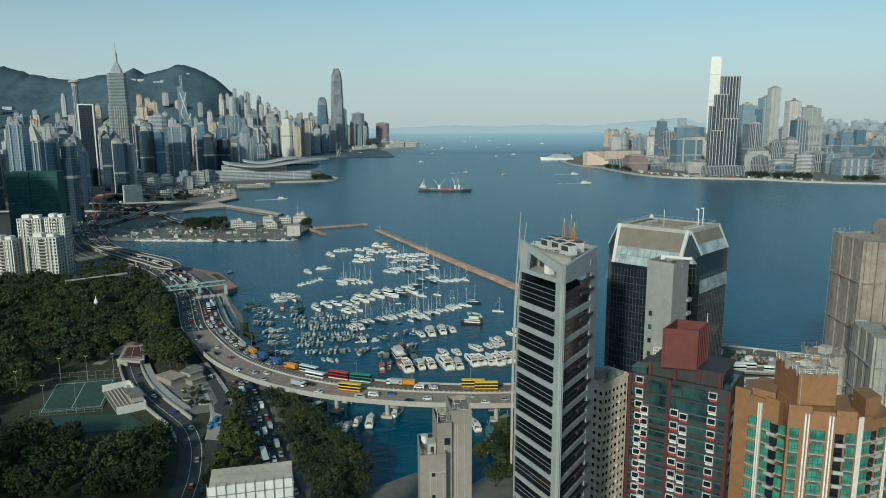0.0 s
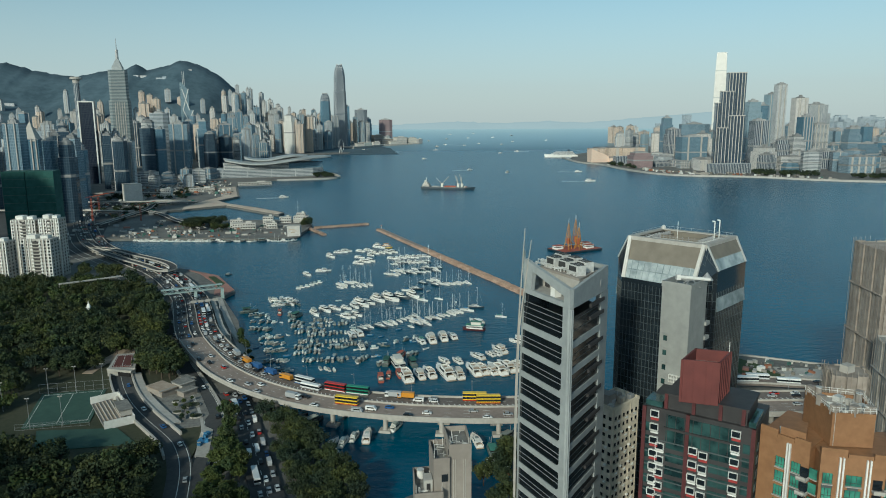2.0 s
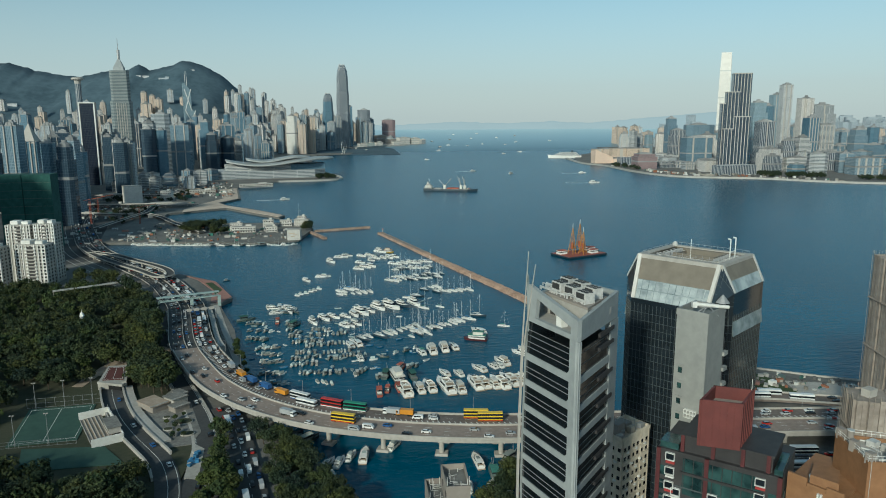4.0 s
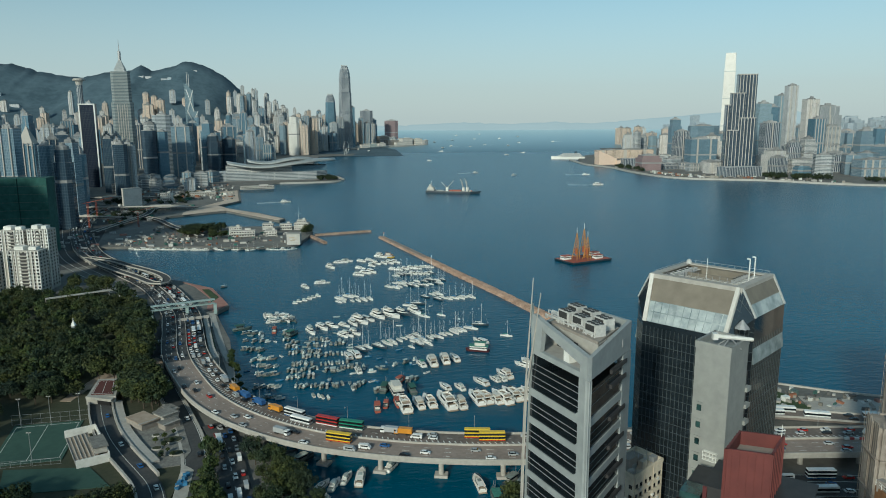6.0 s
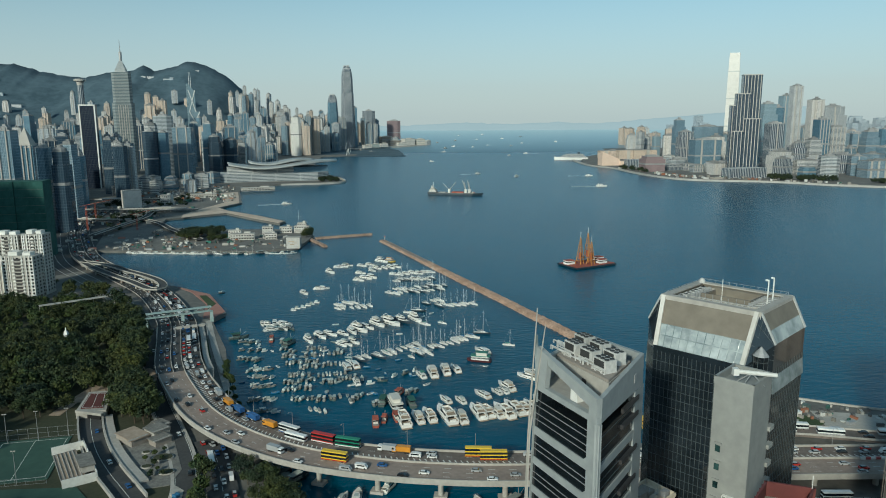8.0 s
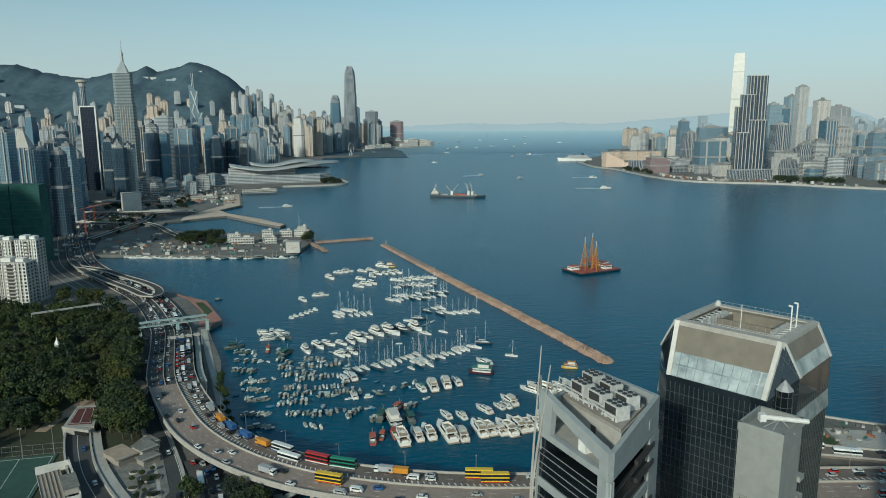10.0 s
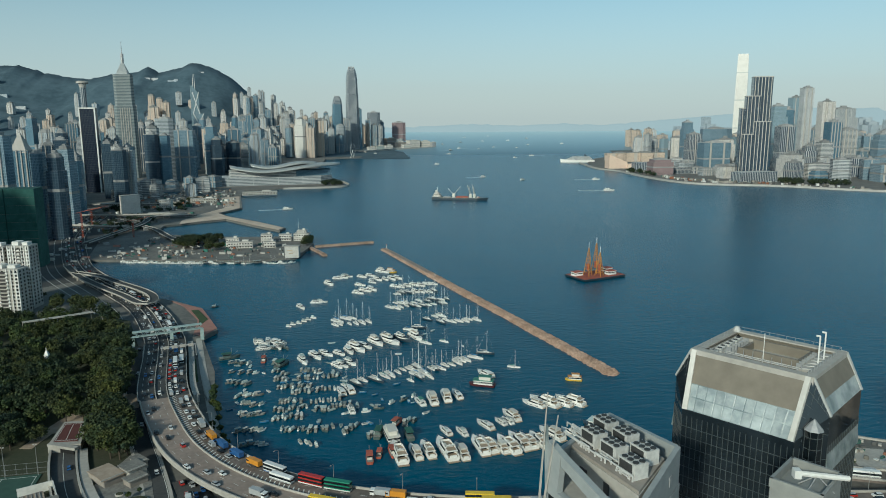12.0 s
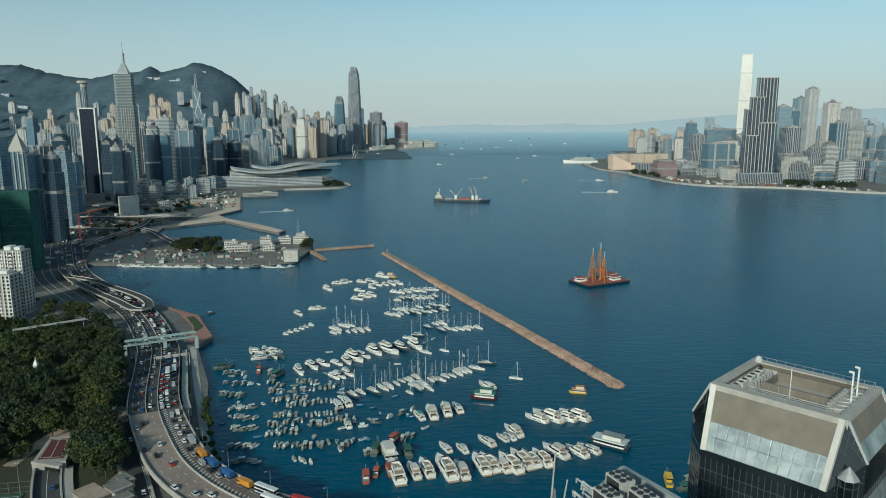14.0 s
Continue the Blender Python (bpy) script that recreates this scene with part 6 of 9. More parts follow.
q = random.Random(8)
L = length(BWATER)
stones = [part("stone", stone(s, 0.75), M_ROCK, bw) for s in range(4)]
for k in range(70):
    s = L * (0.36 + 0.64 * q.random()) if k > 10 else L * q.random()
    o = q.choice((-1, -1, 1)) * q.uniform(1.8, 5.8)
    m = along(BWATER, min(s, L - 0.5), o) @ pose(0, 0, 2.1 - max(0, abs(o) - 2.9) * 0.9, q.uniform(0, 40), q.uniform(0, 40), q.uniform(0, 360))
    m = m @ Matrix.Diagonal((*(q.uniform(0.7, 1.6) for _ in range(3)), 1))
    if k < 4:
        stones[k].matrix_basis = m
    else:
        again(stones[k % 4], m, bw)
joined = B()
for k in range(2600):
    s, o = L * (0.3 + 0.7 * q.random() ** 0.8), q.uniform(-6.4, 6.4)
    m = along(BWATER, min(s, L - 0.5), o)
    c = m.translation + Vector((0, 0, 1.9 - max(0, abs(o) - 2.9) * 0.9))
    r = q.uniform(0.5, 1.25)
    pts = [[(c.x + r * f * math.cos(a + q.uniform(-.3, .3)), c.y + r * f * math.sin(a + q.uniform(-.3, .3)), c.z + h * r) for a in (0, 1.25, 2.5, 3.8, 5.0)] for h, f in ((-0.6, 0.7), (0.0, 1.0), (0.55, 0.6))]
    loft(joined, pts)
end = BWATER[-1][0]
for k in range(220):
    a, d = q.uniform(0, 6.283), 6.6 * q.random() ** 0.5
    c = end + Vector((d * math.cos(a), d * math.sin(a), 1.9 - max(0, d - 2.9) * 0.9))
    r = q.uniform(0.5, 1.3)
    loft(joined, [[(c.x + r * f * math.cos(b + q.uniform(-.3, .3)), c.y + r * f * math.sin(b + q.uniform(-.3, .3)), c.z + h * r) for b in (0, 1.25, 2.5, 3.8, 5.0)] for h, f in ((-0.6, 0.7), (0.0, 1.0), (0.55, 0.6))])
part("core_head", loft(B(), [[(x, y, z) for x, y in disc(end.x, end.y, r, 16)] for z, r in ((-2, 6.8), (0.2, 5.2), (2.0, 3.2))]), M_ROCK, bw)
part("small_rubble", joined, M_ROCK, bw, kind="stuff")
beacon = thing("beacon", pose(282, 776, 2.6), "small red harbour beacon at the breakwater's end", "beacon")
part("post", rod(B(), (0, 0, 0), (0, 0, 3.5), 0.5, 8), M_PALE, beacon)
part("lantern", rod(B(), (0, 0, 3.5), (0, 0, 4.8), 0.7, 8), M_RUST, beacon)

PIER = ribbon([(192, 806), (228, 818), (266, 830)], 0, 0.0, 8)
jetty = tagged(thing("jetty_pier", pose(0, 0, 0), "narrow stone jetty off the yacht club", "jetty"), kind="structure")
part("jetty", strip(B(), PIER, -2.8, 2.8, -2.5, 2.4), M_ROCK, jetty)
part("jetty", strip(B(), ribbon([(186, 800), (200, 765), (208, 744)], 0, 0.0, 8), -2.5, 2.5, -2.5, 2.2), M_ROCK, jetty)

# triple-mast crane barge
barge = thing("crane_barge", pose(492, 598, 0, 0, 0, 22), "flat work barge with three orange lattice derricks", "barge")
bm = B()
loft(bm, [[(x, y, z) for x, y in rect(0, 0, 54 * s, 32 * s)] for z, s in ((-1.5, 0.92), (1.2, 1.0), (2.2, 1.0))])
part("hull", bm, M_DARKHULL, barge)
part("deck", prism(B(), rect(0, 0, 52, 30), 2.2, 2.4), M_RUST, barge)
for x, y, h in ((-11, -2, 31), (-2, -9, 27), (4, 4, 34)):
    bm = B()
    box(bm, x, y, 8, 2.4, 2.4, 7)
    d = part("derrick", bm, M_RUST, barge, "orange lattice derrick")
    for i in range(3):
        a0, a1 = 2 * math.pi * i / 3, 2 * math.pi * (i + 1) / 3
        bm = B()
        foot, top = Vector((x + 5.0 * math.cos(a0), y + 5.0 * math.sin(a0), 2.4)), Vector((x + 0.4 * math.cos(a0), y + 0.4 * math.sin(a0), h))
        foot2, top2 = Vector((x + 5.0 * math.cos(a1), y + 5.0 * math.sin(a1), 2.4)), Vector((x + 0.4 * math.cos(a1), y + 0.4 * math.sin(a1), h))
        rod(bm, foot, top, 0.4, 5, 0.25)
        for k in range(1, 8):
            f, g = k / 8, (k + 0.8) / 8
            rod(bm, foot.lerp(top, f), foot2.lerp(top2, f), 0.16, 4)
            rod(bm, foot.lerp(top, f), foot2.lerp(top2, min(g, 1)), 0.12, 4)
        part("lattice_leg", bm, M_CRANEORANGE, d)
    part("mast_tip", rod(B(), (x, y, h), (x, y, h + 6), 0.35, 5, 0.15), M_WHITE, d)
for x, y, w, d in ((-20, 5, 10, 7), (14, -7, 10, 7), (21, 6, 9, 8)):
    cab = part("deck_cabin", prism(B(), rect(x, y, w, d), 2.4, 6.2), M_WHITE, barge, "white deck cabin")
    part("cabin_window", prism(B(), rect(x, y, w + 0.1, d + 0.1), 4.4, 5.2), M_GLASS, cab)
    part("cabin_roof", prism(B(), rect(x, y, w + 0.6, d + 0.6), 6.2, 6.5), M_RUST, cab)

# work ship with grab cranes
ship = thing("work_ship", pose(445, 1322, 0, 0, 0, -20), "long low work ship with pale cranes and cream deckhouse", "ship")
bm = B()
loft(bm, [[(-54, -9 * k, z), (40, -9 * k, z), (58 + z, 0, z + (1.5 if z > 3 else 0)), (40, 9 * k, z), (-54, 9 * k, z)] for z, k in ((-2, 0.9), (2.4, 1.0), (4.6, 1.0))])
part("hull", bm, M_DARKHULL, ship)
part("deck", prism(B(), [(-53, -8.6), (40, -8.6), (54, 0), (40, 8.6), (-53, 8.6)], 4.5, 5.2), M_WOODHULL, ship)
part("bulwark", prism(B(), [(-54.4, -9.3), (-38, -9.3), (-38, 9.3), (-54.4, 9.3)], 3.0, 6.4), M_DARKHULL, ship)
for z, x0, x1, w in ((6.4, -52, -36, 15), (9.2, -51, -38, 13), (12.0, -49, -41, 11)):
    tier = part("deckhouse_tier", prism(B(), rect((x0 + x1) / 2, 0, x1 - x0, w), z, z + 2.7), M_CREAM, ship)
    part("window_band", prism(B(), rect((x0 + x1) / 2, 0, x1 - x0 + 0.2, w + 0.2), z + 1.3, z + 2.0), M_GLASS, tier)
part("funnel", prism(B(), disc(-47, 0, 1.6, 10), 14.7, 19), M_CREAM, ship)
part("mast", rod(B(), (-44, 0, 14.7), (-44, 0, 26), 0.4, 6), M_WHITE, ship)
for x, reach in ((-10, ((-22, 24), (4, 27))), (25, ((18, 31), (21, 28))), (33, ((28, 32), (31, 27)))):
    c = part("deck_crane", prism(B(), rect(x, 0, 4.5, 4.5), 5, 13), M_CREAM, ship)
    for k, (tip, h) in enumerate(reach):
        part("jib", rod(B(), (x, 2 * k - 1, 11), (tip, 3 * k - 1.5, h), 0.65, 5), M_PALE, c)
    part("cab", prism(B(), rect(x + 1, 2.6, 3.5, 2.4), 9, 12.5), M_WHITE, c)
part("hatch_cover", prism(B(), rect(-24, 0, 14, 11), 5.2, 6.8), M_STEEL, ship)
part("cargo", prism(B(), [(-4, -6), (20, -6.5), (20, 6), (-3, 5)], 5.2, 7.6), M_RUST, ship, "rust-brown heaped cargo")
for k in range(5):
    part("crate", prism(B(), rect(37 + 2.6 * (k % 3), -4 + 4 * (k // 2), 2.2, 2.4), 5.2, 7.4 + 0.7 * (k % 2)), (M_DARKHULL, M_CREAM, M_RUST)[k % 3], ship)


# the low city far behind the peninsula
fr = random.Random(77)
bm = B()
for k in range(230):
    x = fr.uniform(3300, 4300) if k < 190 else fr.uniform(2050, 3300)
    y = fr.uniform(3700, 4380)
    prism(bm, rect(x, y, fr.uniform(24, 70), fr.uniform(20, 50), fr.uniform(-20, 20)), 2.9, fr.uniform(60, 135) + (y - 3700) * 0.07)
tagged(part("distant_blocks", bm, F_FLAT), "crowd of pale low city blocks far across the harbour", "buildings", kind="stuff")


# ---- boats ----
def hull_into(bm, L, W, free, bow=0.32, sheer=0.5, draft=0.5):
    """A boat's hull, bow towards +x."""
    rings = []
    for f in (0.0, 0.04, 0.3, 0.55, 0.75, 0.9, 1.0):
        x = -L / 2 + L * f
        w = W / 2 * (0.88 if f == 0 else 1.0 if f < 1 - bow else max(0.02, (1 - ((f - 1 + bow) / bow) ** 1.7)))
        z = free + sheer * max(0, f - 0.4) ** 2 * 2
        rings.append([(x, -w, z), (x - 0.02 * L * f, -w * 0.82, 0), (x - 0.06 * L * f, -w * 0.3, -draft), (x - 0.06 * L * f, w * 0.3, -draft), (x - 0.02 * L * f, w * 0.82, 0), (x, w, z)])
    return loft(bm, rings)


def deck_plan(x0, x1, w0, w1):
    return [(x0, -w0), (x1 - (x1 - x0) * 0.25, -w0 * 0.95), (x1, -w1), (x1, w1), (x1 - (x1 - x0) * 0.25, w0 * 0.95), (x0, w0)]


def bow_rail(L, W, f):
    bm = B()
    for sy in (-1, 1):
        pts = [(L * a, sy * W * b, f + L * c) for a, b, c in ((0.12, 0.46, 0.05), (0.3, 0.40, 0.065), (0.42, 0.2, 0.075), (0.47, 0.0, 0.08))]
        for a, b in zip(pts, pts[1:]):
            rod(bm, a, b, 0.035, 3)
            rod(bm, a, (a[0], a[1], f), 0.03, 3)
    return bm


def motor_yacht(L, tiers, label, canvas=None, hullmat=None):
    """Raked white motor yacht: cockpit aft under an overhang, flybridge with seats, arch and rails."""
    t = thing("motor_yacht", pose(0, 0, 0), label, "boat", "boats in the typhoon shelter")
    W, f = L * 0.285, L * 0.085
    z = f + L * 0.10
    bm = hull_into(B(), L, W, f, sheer=L * 0.05)
    for sy in (-1, 1):
        box(bm, -L * 0.39, sy * W * 0.40, f, L * 0.16, W * 0.06, L * 0.04)
    box(bm, -L * 0.465, 0, f, L * 0.02, W * 0.5, L * 0.04)
    part("hull", bm, hullmat or M_HULLWHITE, t)
    bm = prism(B(), deck_plan(-L * 0.56, -L * 0.47, W * 0.42, W * 0.42), 0.22, 0.42)
    prism(bm, rect(-L * 0.39, 0, L * 0.15, W * 0.72), f + 0.1, f + 0.16)
    if tiers > 1 and L > 17:
        prism(bm, deck_plan(-L * 0.40, L * 0.02, W * 0.32, W * 0.16), z + L * 0.014, z + L * 0.018)
    part("teak_deck", bm, M_DECKTAN if L > 13 else M_TARP, t)
    bm = prism(B(), deck_plan(-L * 0.47, L * 0.26, W * 0.43, W * 0.2), f, f + 0.1)
    prism(bm, deck_plan(L * 0.25, L * 0.34, W * 0.15, W * 0.08), f + L * 0.012, f + L * 0.026)
    part("deck", bm, M_CREAM, t)
    bm = B()
    loft(bm, [[(x, y, f) for x, y in deck_plan(-L * 0.31, L * 0.27, W * 0.38, W * 0.13)], [(x, y, f + L * 0.045) for x, y in deck_plan(-L * 0.31, L * 0.21, W * 0.375, W * 0.15)], [(x, y, z) for x, y in deck_plan(-L * 0.31, L * 0.085, W * 0.34, W * 0.21)]])
    part("cabin", bm, M_HULLWHITE, t)
    bm = B()
    loft(bm, [[(x, y, f + L * 0.047) for x, y in deck_plan(-L * 0.27, L * 0.209, W * 0.379, W * 0.155)], [(x, y, f + L * 0.090) for x, y in deck_plan(-L * 0.27, L * 0.112, W * 0.351, W * 0.205)]])
    prism(bm, rect(-L * 0.313, 0, 0.1, W * 0.5), f + 0.12, z - L * 0.015)
    for sy in (-1, 1):
        for x0, x1 in ((-0.30, -0.16), (-0.10, 0.08), (0.14, 0.24)):
            bar(bm, (L * x0, sy * W * 0.492, f * 0.66), (L * x1, sy * W * (0.492 if x1 < 0.1 else 0.455), f * 0.72), 0.06, f * 0.24)
    if tiers > 1:
        bar(bm, (L * 0.045, -W * 0.22, z + L * 0.062), (L * 0.045, W * 0.22, z + L * 0.062), 0.08, L * 0.025)
    part("glazing", bm, M_GLASS, t, "dark tinted glazing")
    bm = prism(B(), deck_plan(-L * 0.43, L * 0.07, W * 0.385, W * 0.22), z, z + L * 0.014)
    seats = B()
    if tiers > 1:
        for sy in (-1, 1):
            bar(bm, (-L * 0.30, sy * W * 0.355, z + L * 0.03), (L * 0.02, sy * W * 0.30, z + L * 0.036), 0.1, L * 0.035)
            bar(bm, (-L * 0.27, sy * W * 0.34, z), (-L * 0.31, sy * W * 0.27, z + L * 0.085), 0.32, 0.2)
        bar(bm, (L * 0.035, -W * 0.27, z + L * 0.036), (L * 0.035, W * 0.27, z + L * 0.036), 0.1, L * 0.04)
        bar(bm, (-L * 0.31, -W * 0.28, z + L * 0.087), (-L * 0.31, W * 0.28, z + L * 0.087), 0.6, 0.2)
        prism(bm, disc(-L * 0.31, W * 0.1, 0.32, 8), z + L * 0.09, z + L * 0.09 + 0.4)
        prism(seats, [(-L * 0.26, -W * 0.25), (-L * 0.22, -W * 0.25), (-L * 0.22, W * 0.14), (-L * 0.08, W * 0.14), (-L * 0.08, W * 0.25), (-L * 0.26, W * 0.25)], z + L * 0.018, z + L * 0.04)
    else:
        prism(seats, deck_plan(-L * 0.16, L * 0.0, W * 0.2, W * 0.14), z + L * 0.014, z + L * 0.022)
    part("flybridge", bm, M_HULLWHITE, t)
    part("seating", seats, M_CREAM if L > 17 else M_TARP, t)
    bm = bow_rail(L, W, f)
    for sy in (-1, 1):
        bar(bm, (-L * 0.42, sy * W * 0.35, f + L * 0.03), (-L * 0.40, sy * W * 0.35, z), 0.14, 0.14)
        if canvas:
            for sx in (-0.31, -0.04):
                rod(bm, (L * sx, W * sy * 0.26, z), (L * sx, W * sy * 0.26, z + L * 0.1), 0.05, 4)
    part("rail", bm, M_STEEL, t)
    if canvas:
        part("canopy", prism(B(), deck_plan(-L * 0.33, L * 0.0, W * 0.33, W * 0.22), z + L * 0.10, z + L * 0.113), canvas, t)
    return t


def sail_boat(L, label, cover, hullmat):
    t = thing("sailing_yacht", pose(0, 0, 0), label, "boat", "sailing boats in the typhoon shelter")
    W, f = L * 0.28, L * 0.09
    part("hull", hull_into(B(), L, W, f, bow=0.5, sheer=L * 0.02), hullmat, t)
    part("deck", prism(B(), deck_plan(-L * 0.46, L * 0.33, W * 0.40, W * 0.12), f, f + 0.1), M_CREAM, t)
    bm = B()
    loft(bm, [[(x, y, f) for x, y in deck_plan(-L * 0.12, L * 0.22, W * 0.27, W * 0.1)], [(x, y, f + L * 0.045) for x, y in deck_plan(-L * 0.1, L * 0.18, W * 0.23, W * 0.08)]])
    part("coach_roof", bm, M_HULLWHITE, t)
    part("cabin_glazing", prism(B(), deck_plan(-L * 0.09, L * 0.17, W * 0.262, W * 0.08), f + L * 0.014, f + L * 0.03), M_GLASS, t)
    part("sail_cover", rod(B(), (L * 0.07, 0, f + L * 0.12), (-L * 0.32, 0, f + L * 0.11), 0.26, 6, 0.16), cover, t)
    bm = B()
    rod(bm, (L * 0.08, 0, f), (L * 0.08, 0, L * 1.3), 0.085, 6, 0.06)
    for a, b in (((L * 0.47, 0, f), (L * 0.08, 0, L * 1.3)), ((-L * 0.46, 0, f), (L * 0.08, 0, L * 1.33)), ((L * 0.06, W * 0.45, f), (L * 0.08, 0, L * 0.9)), ((L * 0.06, -W * 0.45, f), (L * 0.08, 0, L * 0.9))):
        rod(bm, a, b, 0.018, 3)
    part("mast", bm, M_WHITE, t, "white mast with wire stays")
    return t


def sampan(L, hullmat, canmat, label, arched):
    W, f = L * 0.3, 0.7
    t = tagged(part("sampan", hull_into(B(), L, W, f, bow=0.3, sheer=0.8, draft=0.3), hullmat), label, "boat", "sampans in the typhoon shelter")
    part("deck", prism(B(), deck_plan(-L * 0.46, L * 0.36, W * 0.4, W * 0.2), f - 0.1, f + 0.05), M_CREAM if arched else M_WOODHULL, t)
    bm = B()
    if arched:
        loft(bm, [[(x, W * 0.46 * math.cos(a), f + 0.3 + 1.5 * math.sin(a)) for a in [math.pi * i / 6 for i in range(7)]] for x in (-L * 0.36, L * 0.12)])
    else:
        box(bm, -L * 0.1, 0, f + 1.75, L * 0.55, W * 0.95, 0.14)
    part("canopy", bm, canmat, t)
    if not arched:
        bm = B()
        box(bm, -L * 0.22, 0, f, L * 0.2, W * 0.6, 1.3)
        part("wheelhouse", bm, M_WOODHULL, t)
    return t


def work_boat(L, hullmat, housemat, label, roofmat):
    t = thing("fishing_boat", pose(0, 0, 0), label, "boat", "working boats in the typhoon shelter")
    W, f = L * 0.3, L * 0.10
    part("hull", hull_into(B(), L, W, f, bow=0.35, sheer=L * 0.08, draft=0.6), hullmat, t)
    part("deck", prism(B(), deck_plan(-L * 0.46, L * 0.34, W * 0.42, W * 0.2), f, f + 0.1), M_WOODHULL, t)
    h = part("wheelhouse", prism(B(), rect(-L * 0.12, 0, L * 0.36, W * 0.66), f, f + 2.6), housemat, t)
    part("window", prism(B(), rect(-L * 0.12, 0, L * 0.36 + 0.1, W * 0.66 + 0.1), f + 1.3, f + 2.0), M_GLASS, h)
    part("roof", prism(B(), rect(-L * 0.14, 0, L * 0.5, W * 0.85), f + 2.6, f + 2.8), roofmat, t)
    part("mast", rod(B(), (L * 0.12, 0, f), (L * 0.1, 0, f + L * 0.42), 0.1, 5), M_STEEL, t)
    part("boom", rod(B(), (L * 0.12, 0, f + 1), (L * 0.42, 0, f + L * 0.26), 0.08, 5), M_STEEL, t)
    for k in range(2):
        bm = B()
        rod(bm, (-L * 0.3 + k * L * 0.3, -W * 0.5 - 0.15, f * 0.6), (-L * 0.3 + k * L * 0.3, -W * 0.5 + 0.05, f * 0.6), 0.4, 8)
        part("tyre_fender", bm, M_TYRE, t)
    return t


def house_boat(L, label, hullmat, roofmat):
    t = thing("house_boat", pose(0, 0, 0), label, "boat", "working boats in the typhoon shelter")
    W = L * 0.36
    part("hull", hull_into(B(), L, W, 1.3, bow=0.2, sheer=0.8), hullmat, t)
    lower = part("lower_deckhouse", prism(B(), rect(-L * 0.06, 0, L * 0.72, W * 0.84), 1.3, 3.8), M_WHITE, t)
    part("window_band", prism(B(), rect(-L * 0.06, 0, L * 0.72 + 0.1, W * 0.84 + 0.1), 2.2, 3.2), M_GLASS, lower)
    part("upper_deckhouse", prism(B(), rect(-L * 0.12, 0, L * 0.44, W * 0.6), 4.0, 6.2), M_CREAM, t)
    part("roof", prism(B(), rect(-L * 0.06, 0, L * 0.8, W * 0.95), 3.8, 4.0), roofmat, t)
    part("roof", prism(B(), rect(-L * 0.12, 0, L * 0.5, W * 0.72), 6.2, 6.4), roofmat, t)
    return t


YACHTS = [motor_yacht(21, 2, "large white motor yacht with a flybridge and dark windows"), motor_yacht(18, 2, "white motor yacht with a cream canopy", M_CREAM),
          motor_yacht(14, 1, "small white motor cruiser"), motor_yacht(12, 2, "white cruiser with a dark canopy", M_TARP), motor_yacht(13, 1, "white cruiser under a green canvas cover", M_TARPGREEN),
          motor_yacht(17, 2, "dark-hulled motor yacht with white cabin", None, M_DARKHULL)]
SAILS = [sail_boat(12, "white sailing yacht with a bare mast and blue sail cover", M_TARPBLUE, M_HULLWHITE), sail_boat(10, "white sailing yacht with furled sails", M_CREAM, M_HULLWHITE),
         sail_boat(13, "dark-hulled sailing yacht with a tall mast", M_CREAM, M_DARKHULL), sail_boat(9, "small sailing boat with a green sail cover", M_TARPGREEN, M_HULLWHITE)]
SAMPANS = [sampan(7, M_WOODHULL, M_TARP, "wooden sampan under a grey canvas canopy", True), sampan(6, M_GREENHULL, M_TARP, "green sampan under a grey canopy", False),
           sampan(7.5, M_GREENHULL, M_TARP, "sea-green sampan with a flat grey canopy", False), sampan(5.5, M_HULLWHITE, M_TARP, "small pale sampan with an arched hood", True), sampan(6.5, M_WOODHULL, M_CREAM, "wooden sampan under a pale awning", False)]
WORK = [work_boat(14, M_GREENHULL, M_GREENHULL, "green wooden fishing boat with a wheelhouse", M_TARPGREEN), work_boat(12, M_RUST, M_CREAM, "red-hulled work boat with a pale wheelhouse", M_RUST),
        work_boat(13, M_DARKHULL, M_WOODHULL, "dark wooden fishing boat", M_TARP), work_boat(12, M_YELLOW, M_YELLOW, "yellow work boat with a yellow wheelhouse", M_YELLOW)]
HOUSES = [house_boat(19, "two-deck house boat with a pale roof", M_DARKHULL, M_CREAM), house_boat(22, "two-deck ferry with white decks and a grey roof", M_DARKHULL, M_TARP), house_boat(15, "orange pleasure junk with upper deck", M_YELLOW, M_CRANEORANGE), house_boat(16, "maroon house boat with green and white roofs", M_MAROON, M_TARPGREEN)]
def dinghy(L, hullmat, label):
    W = L * 0.38
    t = tagged(part("dinghy", hull_into(B(), L, W, 0.5, bow=0.4, sheer=0.25, draft=0.2), hullmat), label, "boat", "dinghies in the typhoon shelter")
    part("well", prism(B(), deck_plan(-L * 0.4, L * 0.25, W * 0.34, W * 0.16), 0.45, 0.54), M_TARP, t)
    return t


DINGHIES = [dinghy(4.2, M_HULLWHITE, "small open white dinghy"), dinghy(4.6, M_TARPBLUE, "small open blue dinghy"), dinghy(5.0, M_TARP, "small grey open tender")]
USED = set()


def moor(proto, x, y, heading, scale=1.0, z=0.0):
    m = pose(x, y, z, 0, 0, heading)
    if scale != 1.0:
        m = m @ Matrix.Diagonal((scale, scale, scale, 1))
    if proto not in USED:
        USED.add(proto)
        proto.matrix_basis = m
        return proto
    c = copy_thing(proto, pose(0, 0, 0))
    c.matrix_basis = m
    return c


q = random.Random(21)


